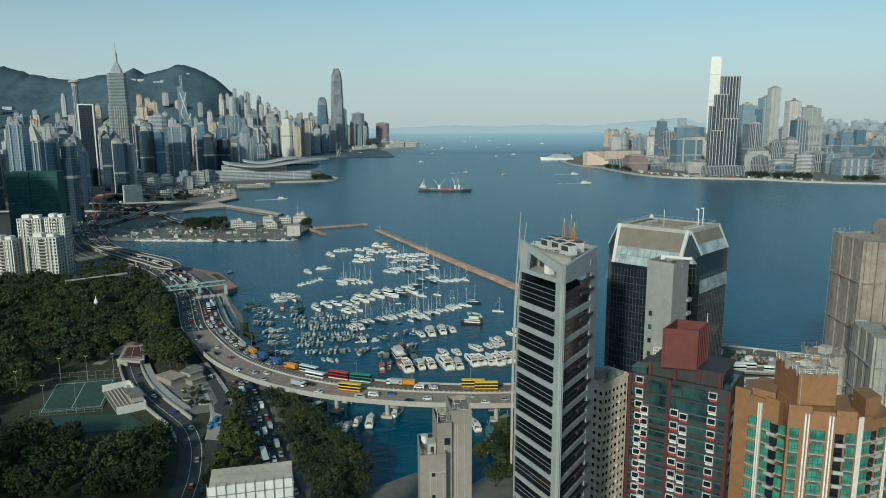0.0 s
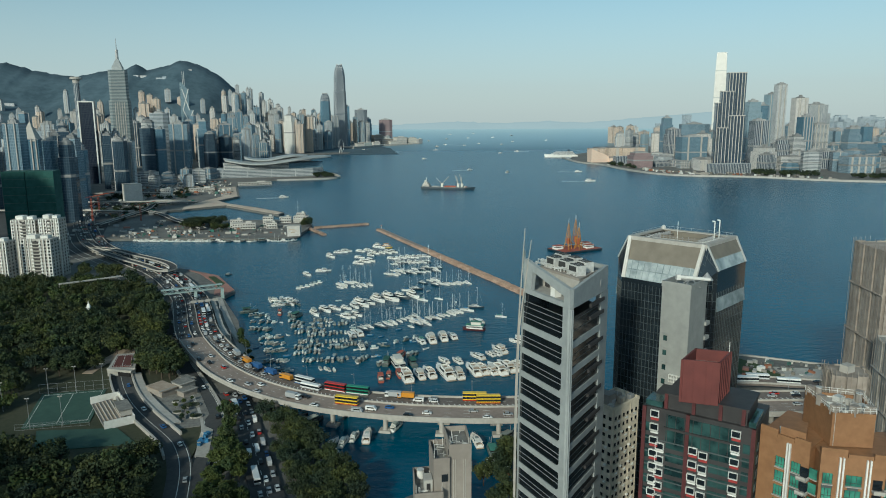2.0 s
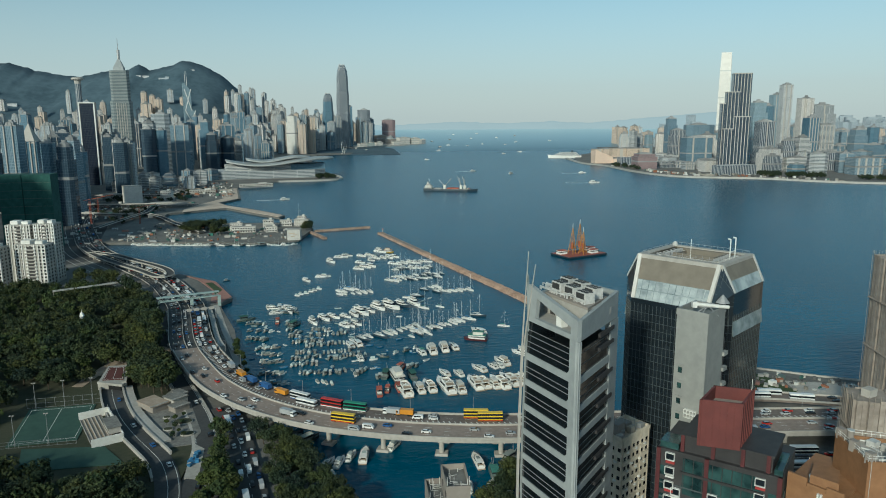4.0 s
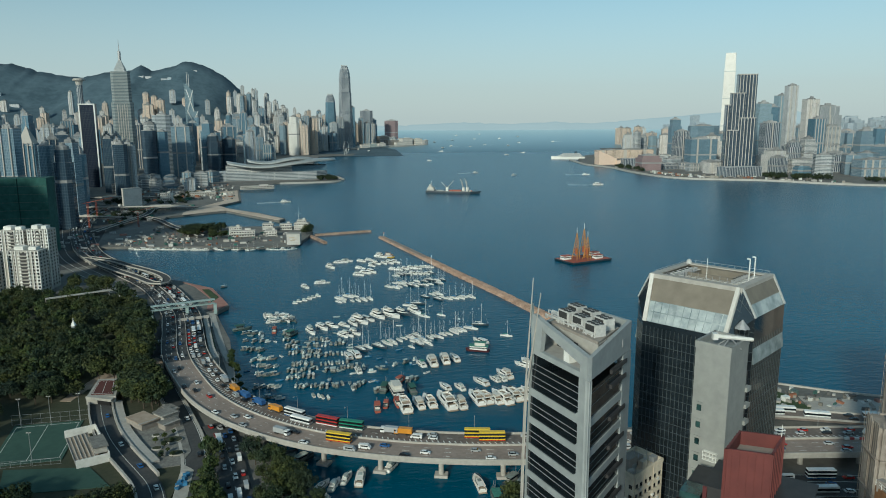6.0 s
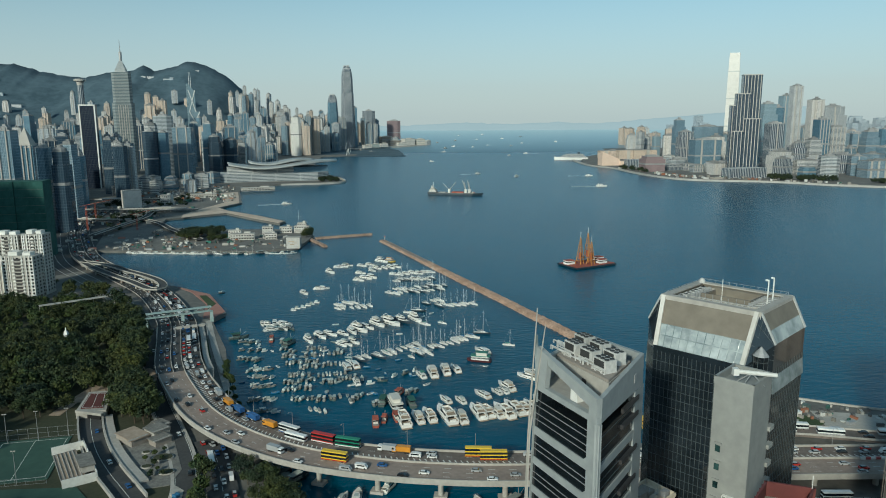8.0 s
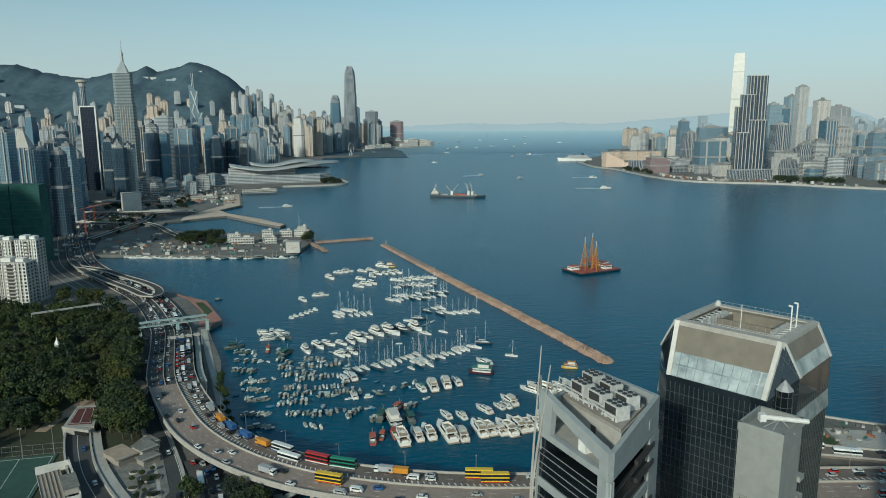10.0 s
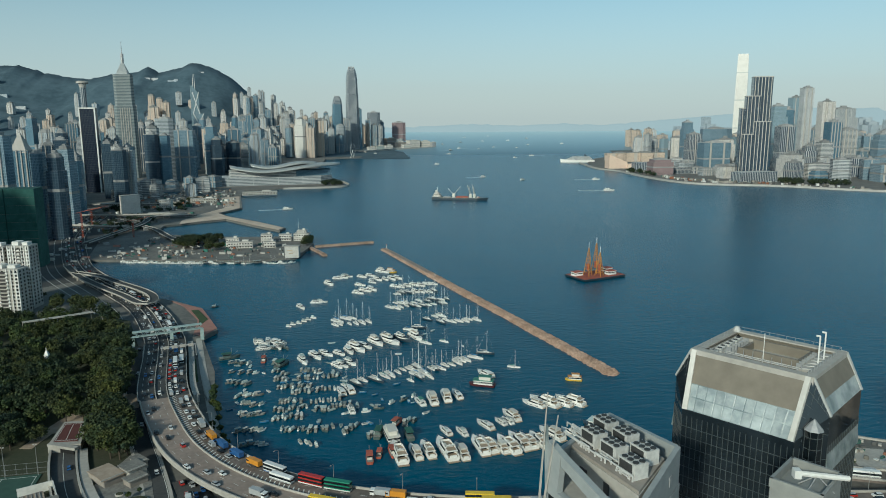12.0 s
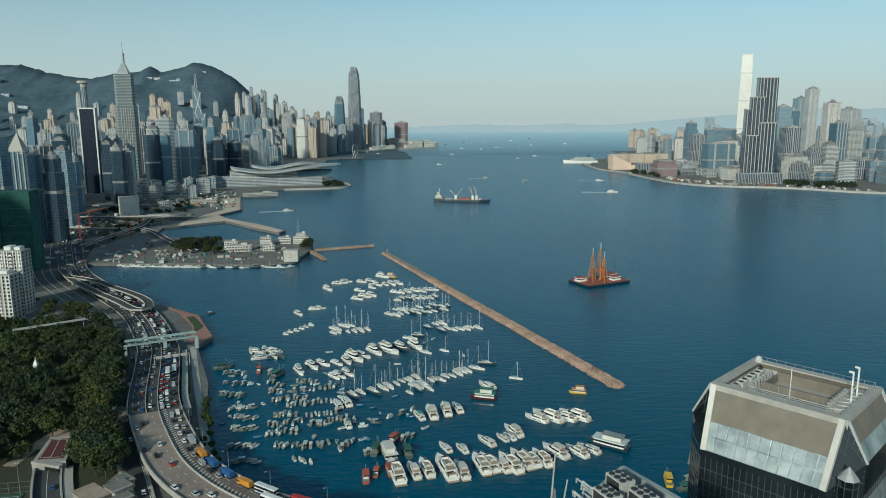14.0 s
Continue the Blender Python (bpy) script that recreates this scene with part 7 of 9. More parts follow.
def moor_row(kinds, x0, y0, x1, y1, n, heading, wob=4.0, s0=0.9, s1=1.1, jit=1.3):
    if kinds[0] in SAILS:
        jit, wob, s0, s1 = 3.4, 10.0, s0 * 0.85, s1 * 1.15
    if kinds[0] in YACHTS:
        jit, wob, s0, s1 = 2.2, wob * 1.5 + 2, s0 * 0.86, s1 * 1.05
    for k in range(n):
        f = k / max(1, n - 1)
        moor(q.choice(kinds), x0 + (x1 - x0) * f + q.uniform(-jit, jit) * 0.4, y0 + (y1 - y0) * f + q.uniform(-jit, jit), heading + q.uniform(-wob, wob), q.uniform(s0, s1))


Y, S, P, K = YACHTS, SAILS, SAMPANS, WORK[:3]
moor_row([Y[0], Y[1], Y[0]], 271, 228, 301, 228, 5, 103, 3, 0.95, 1.1)
moor_row([Y[0], Y[1], Y[0]], 311, 229, 341, 234, 7, 106, 3, 0.85, 1.0)
moor(Y[1], 350, 240, 118)
moor_row([Y[2], Y[3]], 214, 368, 228, 382, 3, -60, 9, 1.1, 1.3)
moor_row([Y[0], Y[1], Y[2]], 238, 382, 254, 395, 4, -60, 7, 0.85, 1.05)
moor_row([Y[0], Y[5], Y[1]], 264, 403, 293, 413, 4, -60, 5, 0.95, 1.1)
moor_row([Y[2], Y[3]], 236, 355, 245, 361, 3, -55, 8)
moor_row([Y[2], Y[1], Y[2]], 294, 293, 309, 296, 3, 104, 5, 0.9, 1.1)
moor(Y[4], 286, 290, 110), moor(HOUSES[3], 326, 312, 160), moor(Y[2], 331, 330, 120, 1.1), moor_row([Y[2], Y[3]], 297, 252, 304, 250, 2, 118, 4, 1.0, 1.1)
moor(Y[2], 318, 255, 118), moor(Y[3], 327, 258, 115, 0.85), moor(Y[3], 331, 259, 115, 0.85), moor(Y[1], 334, 265, 112, 0.9)
moor_row([Y[0], Y[1]], 350, 280, 372, 279, 4, 132, 3, 0.9, 1.0)
moor_row([Y[0], Y[2]], 361, 238, 368, 240, 2, 120, 3, 0.85, 1.0), moor(HOUSES[1], 379, 245, 140)
moor(HOUSES[2], 384, 314, 165, 0.7), moor(WORK[3], 394, 207, 75, 1.0), moor(WORK[2], 405, 205, 20, 0.9), moor(WORK[0], 400, 199, 10, 0.8)
moor_row(S, 242, 323, 268, 330, 5, -60, 6), moor_row(S, 266, 338, 290, 344, 6, -60, 6), moor_row(S, 289, 336, 324, 358, 10, -60, 6), moor_row(S, 284, 328, 296, 332, 3, -60, 5)
moor_row(S, 277, 498, 326, 511, 11, -60, 6, 0.8, 1.0), moor_row(S, 281, 512, 328, 522, 9, -60, 6, 0.8, 1.0), moor_row(S + [Y[2]], 283, 547, 320, 555, 10, -60, 6, 0.8, 1.0)
moor_row(S, 315, 452, 345, 453, 7, -60, 6, 0.9, 1.0), moor_row(S, 306, 462, 318, 470, 3, -60, 6), moor_row(S + [Y[2]], 231, 449, 258, 461, 6, -60, 12), moor_row(S, 234, 462, 246, 470, 3, -55, 8)
moor(S[0], 330, 362, -40), moor(S[2], 338, 370, -20), moor(S[3], 352, 341, -30), moor(S[0], 290, 432, -30), moor(S[2], 297, 437, -20), moor_row(S, 300, 395, 312, 400, 2, -40)
moor(Y[0], 220, 595, -60, 0.8), moor_row([Y[3], Y[2]], 227, 620, 238, 626, 4, -40, 20), moor_row([Y[2], Y[0]], 252, 624, 262, 628, 2, -40, 5, 0.9, 1.0), moor_row([Y[2], Y[3]], 262, 606, 289, 612, 5, -60, 8)
moor(HOUSES[2], 283, 643, -10, 0.8), moor(Y[1], 274, 645, -45), moor_row([Y[2], Y[3]], 250, 588, 262, 596, 2, -45), moor_row([Y[2], Y[3]], 248, 556, 262, 566, 3, -60, 15), moor_row([Y[3], Y[2]], 285, 575, 322, 583, 7, -45, 10, 0.8, 1.0)
moor_row([P[3]], 195, 453, 213, 474, 6, -30, 5, 0.9, 1.0), moor_row([Y[3], Y[2]], 176, 414, 196, 408, 6, -60, 25, 0.8, 1.0), moor_row([Y[3], P[2]], 184, 400, 200, 398, 6, -30, 30, 0.7, 1.0)
moor(Y[2], 200, 509, -60), moor_row([Y[3]], 212, 524, 217, 527, 2, -10), moor(K[2], 118, 470, 20, 0.5), moor(K[2], 125, 520, 20, 0.5)
moor(K[0], 163, 381, 20), moor(K[1], 187, 374, 90, 0.9), moor_row([K[0], P[2]], 195, 368, 201, 362, 3, 70, 20)
for x0, y0, x1, y1, n in ((166, 372, 178, 368, 4), (170, 352, 186, 350, 4), (172, 335, 184, 330, 5), (180, 312, 193, 312, 6), (186, 300, 196, 296, 4), (186, 285, 198, 282, 5), (190, 262, 202, 262, 5), (194, 246, 204, 246, 4)):
    moor_row(P + P[3:] + P[3:4], x0, y0, x1, y1, n, 35, 25, 0.75, 1.0, 2.0)
for x0, y0, x1, y1, n, h in ((196, 352, 206, 345, 4, 60), (214, 352, 226, 348, 6, 80), (199, 338, 206, 335, 4, 80), (214, 336, 238, 340, 9, 85), (203, 322, 222, 324, 9, 75), (212, 314, 236, 318, 11, 85), (206, 300, 218, 300, 7, 80),
                             (224, 298, 240, 300, 8, 95), (205, 288, 222, 290, 8, 85), (228, 286, 246, 292, 9, 90), (206, 278, 220, 278, 7, 80), (212, 262, 226, 262, 6, 70), (226, 258, 238, 262, 5, 100), (222, 246, 230, 242, 4, 110)):
    moor_row(P + P[3:4] + P, x0, y0, x1, y1, n, h, 14, 0.72, 0.98, 1.6)
moor_row([Y[2], Y[3]], 240, 312, 246, 314, 2, 110), moor_row([P[3], Y[3]], 247, 284, 251, 288, 2, 100), moor_row([P[3], P[1]], 256, 280, 284, 300, 5, 20, 40)
moor(K[1], 257, 225, 92), moor(K[1], 262, 229, 80, 0.8), moor(K[1], 268, 230, 100), moor(HOUSES[0], 268, 247, 100), moor(K[0], 277, 248, 100), moor_row(K + P, 256, 248, 262, 252, 4, 90, 15), moor_row(K + P, 272, 262, 282, 266, 4, 60, 30), moor_row(P, 244, 255, 250, 262, 5, 80, 30)
for x0, x1, y0, y1, n in ((200, 246, 244, 354, 34), (246, 292, 250, 330, 12), (166, 200, 250, 380, 10), (230, 330, 360, 440, 8)):
    for k in range(n):
        moor(q.choice(DINGHIES), q.uniform(x0, x1), q.uniform(y0, y1), q.uniform(0, 360), q.uniform(0.8, 1.2))
# boats under and beyond the viaduct
moor_row([Y[2], Y[3], Y[2]], 231, 147, 247, 152, 4, 70, 8), moor(Y[4], 229, 137, 175, 0.9), moor(Y[3], 262, 160, 60), moor_row([K[2], P[0]], 208, 178, 222, 172, 4, 30, 20)
moor(Y[2], 297, 140, 95), moor(K[0], 302, 128, 90), moor(HOUSES[3], 306, 118, 70, 0.9), moor(K[1], 309, 106, 150, 0.9), moor(Y[2], 318, 122, 80, 0.9), moor(Y[1], 300, 117, 60, 0.8), moor_row([K[2], Y[3]], 312, 141, 320, 136, 3, 60, 20), moor(Y[3], 290, 118, 80, 0.8)
# along the far quay
moor_row(P[3:4] + [Y[3], S[3], Y[2]], -20, 735, 62, 718, 18, -15, 15, 0.7, 1.0, 2.0), moor_row([Y[3], S[3], K[2]], 70, 716, 172, 708, 18, -10, 30, 0.7, 1.0, 4.0)
# traffic out in the harbour
for x, y, s, h in ((591, 1885, 1.0, 20), (680, 1773, 1.0, 35), (810, 1459, 1.2, -12), (880, 1760, 1.0, -10), (115, 1210, 0.9, 10), (656, 3275, 1.0, 170), (520, 2500, 1.0, 0), (312, 3284, 1.6, 0), (900, 2900, 0.9, 15), (1010, 3060, 1.0, 165), (700, 3560, 1.0, 10), (760, 3700, 0.9, 170),
                   (860, 3640, 0.9, 5), (960, 3760, 0.9, 175), (1080, 3700, 0.9, 20), (1180, 3880, 0.9, 170), (700, 3950, 0.8, 0), (820, 4060, 0.8, 10), (960, 4120, 0.8, 0), (1120, 4150, 0.8, 175), (1260, 4250, 0.8, 0), (880, 4330, 0.7, 0), (1400, 3950, 1.0, 170), (1040, 4380, 0.7, 5)):
    moor(q.choice((HOUSES[1], Y[0], Y[0], Y[1])), x, y, h, s, swell(y))
    if q.random() < 0.75:
        bm = B()
        a, l = radians(h), 50 * s
        d, n = Vector((math.cos(a), math.sin(a), 0)), Vector((-math.sin(a), math.cos(a), 0))
        c = Vector((x, y, 0.05 + swell(y))) - d * 8 * s
        loft(bm, [[c - n * 2, c + n * 2, c + n * 2 + Vector((0, 0, 0.25)), c - n * 2 + Vector((0, 0, 0.25))], [c - d * l - n * 5, c - d * l + n * 5, c - d * l + n * 5 + Vector((0, 0, 0.06)), c - d * l - n * 5 + Vector((0, 0, 0.06))]])
        tagged(part("wake", bm, M_FOAM), "white foam wake behind a boat", "wake", kind="stuff")
land("ground_piers", [(262, 3330), (416, 3625), (520, 3700), (640, 3800), (655, 3860), (560, 3960), (250, 3960), (150, 3500)], 17.0, M_PALE, "pale paved pier head at the island's tip", 0.0)
for x, y, w, d, h, mt in ((440, 3760, 70, 40, 26, M_PINKGREY), (520, 3800, 64, 44, 34, M_CLUB), (585, 3835, 50, 40, 30, M_CREAM), (632, 3822, 24, 26, 22, M_STEEL), (480, 3710, 50, 24, 15, M_CLUB),
                          (330, 3530, 44, 30, 15, M_TARP), (378, 3600, 40, 26, 15, M_CLUB), (290, 3440, 40, 26, 14, M_CLUB), (395, 3830, 60, 40, 46, M_PINKGREY)):
    hall = thing("pier_hall", pose(x, y, 16.9, 0, 0, 28), "low pale ferry pier hall with rows of windows", "pier", "ferry pier halls")
    walls = part("wall", prism(B(), rect(0, 0, w, d), 0, h), mt, hall)
    for k in range(max(1, h // 12)):
        part("window_band", prism(B(), rect(0, 0, w + 0.6, d + 0.6), 5 + 12 * k, 7 + 12 * k), M_STEEL, walls)
    part("roof", prism(B(), rect(0, 0, w + 3, d + 3), h, h + 1.5), M_PALE, hall)
    part("roof_block", prism(B(), rect(w * 0.15, 0, w * 0.4, d * 0.5), h + 1.5, h + 5), M_CLUB, hall)
liner = thing("cruise_ship", pose(1062, 2532, 0, 0, 0, 170), "white cruise ship berthed at the far terminal", "ship")
part("hull", hull_into(B(), 130, 22, 9, sheer=5, draft=2), M_HULLWHITE, liner)
for k in range(4):
    part("deck_tier", prism(B(), deck_plan(-58 + 4 * k, 44 - 8 * k, 10 - k, 6), 9 + 3.4 * k, 12.2 + 3.4 * k), F_STRIPE, liner)
part("funnel", prism(B(), disc(-30, 0, 4, 10, 0.6), 22, 30), M_DARKHULL, liner)

# ---- park and trees ----
M_BARK = surface("bark", (0.06, 0.045, 0.03), (0.10, 0.08, 0.06), 0.95)
LEAVES = [leaf_material("dark_foliage", (0.028, 0.044, 0.034), (0.060, 0.080, 0.055)), leaf_material("mid_foliage", (0.031, 0.050, 0.033), (0.068, 0.090, 0.054)), leaf_material("light_foliage", (0.042, 0.068, 0.034), (0.086, 0.116, 0.056))]
M_PITCH = surface("green_sports_pitch", (0.032, 0.075, 0.058), (0.046, 0.098, 0.075), 0.9, fine=0.3, coarse=0.05)
M_COURTRED = surface("red_court", (0.085, 0.025, 0.022), (0.11, 0.035, 0.03), 0.9, fine=0.4)
M_PAVINGTAN = surface("tan_paving", (0.32, 0.25, 0.19), (0.42, 0.34, 0.27), 0.9, fine=0.4, coarse=0.1)
M_SAND = surface("sandy_fill", (0.48, 0.38, 0.30), (0.60, 0.50, 0.41), 0.95, fine=0.1, coarse=0.02)
M_LAWN = surface("lawn", (0.032, 0.055, 0.022), (0.055, 0.085, 0.032), 0.95, fine=0.5, coarse=0.1)


def crown_mesh(seed, r, h, clumps, per, size):
    """A crown of many small leaf blades set in uneven clumps."""
    g = random.Random(seed)
    verts, faces = [], []
    for c in range(clumps):
        while True:
            v = Vector((g.uniform(-1, 1), g.uniform(-1, 1), g.uniform(-0.75, 1)))
            if 0.45 < v.length < 1.0:
                break
        c0 = Vector((v.x * r, v.y * r, h * 0.55 + v.z * h * 0.42))
        cr = r * g.uniform(0.22, 0.42)
        for k in range(per):
            d = Vector((g.gauss(0, 1), g.gauss(0, 1), g.gauss(0, 0.8))).normalized() * cr * g.uniform(0.55, 1.0)
            p = c0 + d
            nrm = (d.normalized() * 0.7 + Vector((g.uniform(-1, 1), g.uniform(-1, 1), g.uniform(0, 1.2)))).normalized()
            t = nrm.orthogonal().normalized()
            t.rotate(Matrix.Rotation(g.uniform(0, 6.28), 3, nrm))
            b = nrm.cross(t)
            s = size * g.uniform(0.6, 1.3)
            i = len(verts)
            verts += [p - t * s, p - b * s * 0.6, p + t * s, p + b * s * 0.6]
            faces.append((i, i + 1, i + 2, i + 3))
    return verts, faces


def tree_proto(seed, r, h, trunk, leaf, label):
    g = random.Random(seed + 50)
    bm = B()
    rod(bm, (0, 0, -0.3), (0, 0, trunk + h * 0.3), 0.32, 7, 0.16)
    for k in range(5):
        a = 6.28 * k / 5 + g.uniform(-.4, .4)
        rod(bm, (0, 0, trunk * g.uniform(0.7, 1.1)), (r * 0.6 * math.cos(a), r * 0.6 * math.sin(a), trunk + h * g.uniform(0.3, 0.6)), 0.15, 5, 0.05)
    t = tagged(part("park_tree", bm, M_BARK), label, "tree", "trees of the park")
    v, f = crown_mesh(seed, r, h, 42, 42, 0.5)
    me = bpy.data.meshes.new("crown")
    me.from_pydata([tuple(p) for p in v], [], f)
    me.materials.append(leaf)
    c = new("crown", me)
    c.parent, c.location = t, (0, 0, trunk * 0.75)
    return t


TREES = [tree_proto(1, 5.2, 8.0, 3.5, LEAVES[0], "broad dark green park tree"), tree_proto(2, 4.4, 7.0, 4.0, LEAVES[1], "round green park tree"), tree_proto(3, 5.8, 7.0, 4.2, LEAVES[0], "spreading dark park tree"), tree_proto(4, 3.6, 7.5, 3.0, LEAVES[2], "light green roadside tree"), tree_proto(5, 4.6, 8.5, 4.0, LEAVES[1], "tall green park tree")]


def inside(x, y, poly):
    c = False
    for (x0, y0), (x1, y1) in zip(poly, poly[1:] + poly[:1]):
        if (y0 > y) != (y1 > y) and x < (x1 - x0) * (y - y0) / (y1 - y0) + x0:
            c = not c
    return c


def near_line(x, y, line, d):
    return any((p.x - x) ** 2 + (p.y - y) ** 2 < d * d for p, n in line)


COURTS = [[(70, 222), (116, 226), (122, 172), (76, 168)], [(92, 176), (138, 176), (150, 140), (100, 138)], [(112, 214), (124, 214), (142, 186), (144, 160), (116, 162)], [(96, 272), (116, 272), (124, 236), (100, 236)], [(130, 232), (152, 240), (172, 206), (176, 165), (160, 160), (132, 205)]]
g = random.Random(77)
spots = []


def wood(poly, n, kinds, gap, z, s0=0.85, s1=1.2, keep=lambda x, y: True):
    """Scatter trees in a plot, no nearer than gap to each other."""
    xs, ys = [p[0] for p in poly], [p[1] for p in poly]
    made = tries = 0
    while made < n and tries < 6000:
        tries += 1
        x, y = g.uniform(min(xs), max(xs)), g.uniform(min(ys), max(ys))
        if not inside(x, y, poly) or any((x - a) ** 2 + (y - b) ** 2 < gap * gap for a, b in spots) or not keep(x, y):
            continue
        spots.append((x, y))
        moor(g.choice(kinds), x, y, g.uniform(0, 360), g.uniform(s0, s1), z)
        made += 1
    return made


clear = lambda x, y: not any(inside(x, y, c) for c in COURTS) and not near_line(x, y, PARK_ROAD, 8.5) and not near_line(x, y, RAMP, 11) and not near_line(x, y, STREET, 9.5) and not near_line(x, y, OVER, 17) and not near_line(x, y, WEST, 18) and not (-84 < x < -14 and 486 < y < 552)
T = TREES
wood([(176, 200), (186, 178), (192, 146), (204, 98), (214, 50), (186, 20), (183, 90), (184, 130), (182, 165)], 58, [T[3], T[3], T[1]], 3.9, 3.6, 0.7, 1.0, lambda x, y: not near_line(x, y, STREET, 6.4) and not near_line(x, y, PARK_ROAD, 5.6))
wood([(198, 198), (212, 166), (222, 149), (241, 113), (245, 84), (244, 66), (226, 66), (212, 100), (200, 150)], 56, [T[0], T[4], T[2], T[1]], 4.8, 3.0, 0.6, 0.9, clear)
wood([(292, 110), (310, 125), (330, 112), (320, 70), (284, 76)], 14, [T[1], T[4]], 6.0, 3.0, 0.8, 1.0)
wood([(150, 136), (172, 152), (172, 84), (60, 84), (40, 160), (90, 142)], 45, [T[0], T[2], T[4], T[1]], 5.8, 4.0, 0.75, 1.1, clear)
wood([(112, 335), (132, 275), (146, 240), (154, 220), (140, 236), (124, 250), (116, 290), (100, 330), (92, 384)], 30, [T[4], T[1], T[0]], 4.2, 4.0, 1.1, 1.5, lambda x, y: not near_line(x, y, PARK_ROAD, 6.0) and not near_line(x, y, RAMP, 8) and not inside(x, y, COURTS[3]))
wood([(96, 390), (118, 318), (136, 262), (100, 250), (60, 225), (30, 230), (0, 330), (40, 400)], 40, [T[0], T[2], T[4], T[1]], 7.4, 4.0, 0.9, 1.25, clear)
# the rest of the wood as one thing
groves = [([], []) for k in range(3)]
mesh_bank = [crown_mesh(60 + k, 5.4, 8.0, 28, 22, 0.66) for k in range(3)]
far_wood = [(-140, 545), (-60, 570), (-10, 545), (30, 505), (66, 465), (94, 395), (40, 402), (0, 330), (28, 226), (60, 225), (100, 250), (136, 262), (118, 318), (96, 390), (40, 402), (0, 330), (28, 226), (70, 224), (72, 170), (38, 160), (90, 142), (150, 136), (171, 152), (171, 84), (60, 84), (40, 20), (-140, -15)]
made = tries = 0
while made < 900 and tries < 9000:
    tries += 1
    x, y = g.uniform(-138, 171), g.uniform(-10, 570)
    if not inside(x, y, far_wood) or any((x - a) ** 2 + (y - b) ** 2 < 30 for a, b in spots) or not clear(x, y):
        continue
    spots.append((x, y))
    s, a = g.uniform(0.6, 1.35), g.uniform(0, 6.28)
    tall = g.uniform(0.8, 1.35)
    v, f = mesh_bank[made % 3]
    vs, fs = groves[min(2, int(g.random() ** 1.5 * 3))]
    i = len(vs)
    ca, sa = math.cos(a) * s, math.sin(a) * s
    vs += [(x + p.x * ca - p.y * sa, y + p.x * sa + p.y * ca, 5.6 + p.z * s * tall) for p in v]
    fs += [tuple(k + i for k in q4) for q4 in f]
    made += 1
for (vs, fs), leaf, tone in zip(groves, LEAVES, ("dark", "mid", "lighter")):
    me = bpy.data.meshes.new("woodland")
    me.from_pydata(vs, [], fs)
    me.materials.append(leaf)
    tagged(new("woodland", me), "dense " + tone + " green park woodland of mixed heights", "trees", kind="stuff")

# ---- sports pitches and pavilions ----
def court(pts, z, material, label, lines=True):
    t = tagged(thing("sports_court", pose(0, 0, 0), label, "court"), kind="structure")
    part("surface", prism(B(), pts, z - 0.4, z), material, t)
    p = [Vector((*a, z + 0.02)) for a in pts]
    cx = sum(p, Vector()) / 4
    qd = [cx + (v - cx) * 0.9 for v in p]
    for a, b in zip(qd, qd[1:] + qd[:1]):
        part("line", bar(B(), a, b, 0.2, 0.03), M_LINE, t)
    part("line", bar(B(), (qd[0] + qd[1]) / 2, (qd[2] + qd[3]) / 2, 0.2, 0.03), M_LINE, t)
    return t


def fence(pts, z, h, label):
    t = thing("court_fence", pose(0, 0, 0), label, "fence")
    for a, b in zip(pts, pts[1:]):
        a, b = Vector((*a, z)), Vector((*b, z))
        n = max(1, int((b - a).length / 4))
        for k in range(n + 1):
            p = a.lerp(b, k / n)
            part("post", rod(B(), p, p + Vector((0, 0, h)), 0.07, 4), M_STEEL, t)
        for hh in (0.2, h * 0.5, h):
            part("rail", bar(B(), a + Vector((0, 0, hh)), b + Vector((0, 0, hh)), 0.07, 0.07), M_STEEL, t)
    return t


court([(80, 216), (111, 219), (117, 177), (88, 173)], 4.6, M_PITCH, "dark green hard sports pitch with white lines")
tagged(part("pitch_lower", prism(B(), [(96, 170), (132, 168), (146, 150), (104, 148)], 4.1, 4.5), M_PITCH), "dark green pitch beside the trees", "pitch", kind="structure")
court([(103.5, 264), (112.0, 264), (117.5, 243), (106.5, 243)], 8.6, M_COURTRED, "dark red ball court with white lines")
fence([(78, 218), (113, 221)], 4.2, 5.0, "tall wire court fence with steel posts")
fence([(86, 171.5), (118, 173.5)], 4.2, 3.0, "wire court fence with steel posts")


def lamp_post(x, y, z, h, label, heads=2):
    t = thing("floodlight_mast", pose(x, y, z), label, "lamp", "floodlights of the courts")
    part("pole", rod(B(), (0, 0, 0), (0, 0, h), 0.14, 6, 0.08), M_STEEL, t)
    for k in range(heads):
        bm = B()
        box(bm, 0.6 * (k * 2 - heads + 1), 0, h - 0.2, 0.7, 0.4, 0.35)
        part("lamp_head", bm, M_PALE, t)
    return t


for x, y in ((84, 214), (97, 216), (110, 218), (92, 173), (106, 174), (70, 196)):
    lamp_post(x, y, 4.2, 15, "tall slim floodlight mast beside the pitch")
pav = thing("stand_pavilion", pose(124, 186, 4.2, 0, 0, -62), "white walled stand with tan terraces stepping down to the pitch", "stand")
for k in range(6):
    bm = B()
    box(bm, 0.4 * k, -5.4 + 1.5 * k, 0, 35 - 1.2 * k, 1.5, 0.5 + 0.5 * k)
    part("terrace", bm, M_PAVINGTAN if k % 2 else M_PINKGREY, pav)
    bm = B()
    box(bm, 0.4 * k, -6.1 + 1.5 * k, 0.5 + 0.5 * k, 34 - 1.2 * k, 0.25, 0.35)
    part("bench", bm, M_PALE, pav)
bm = B()
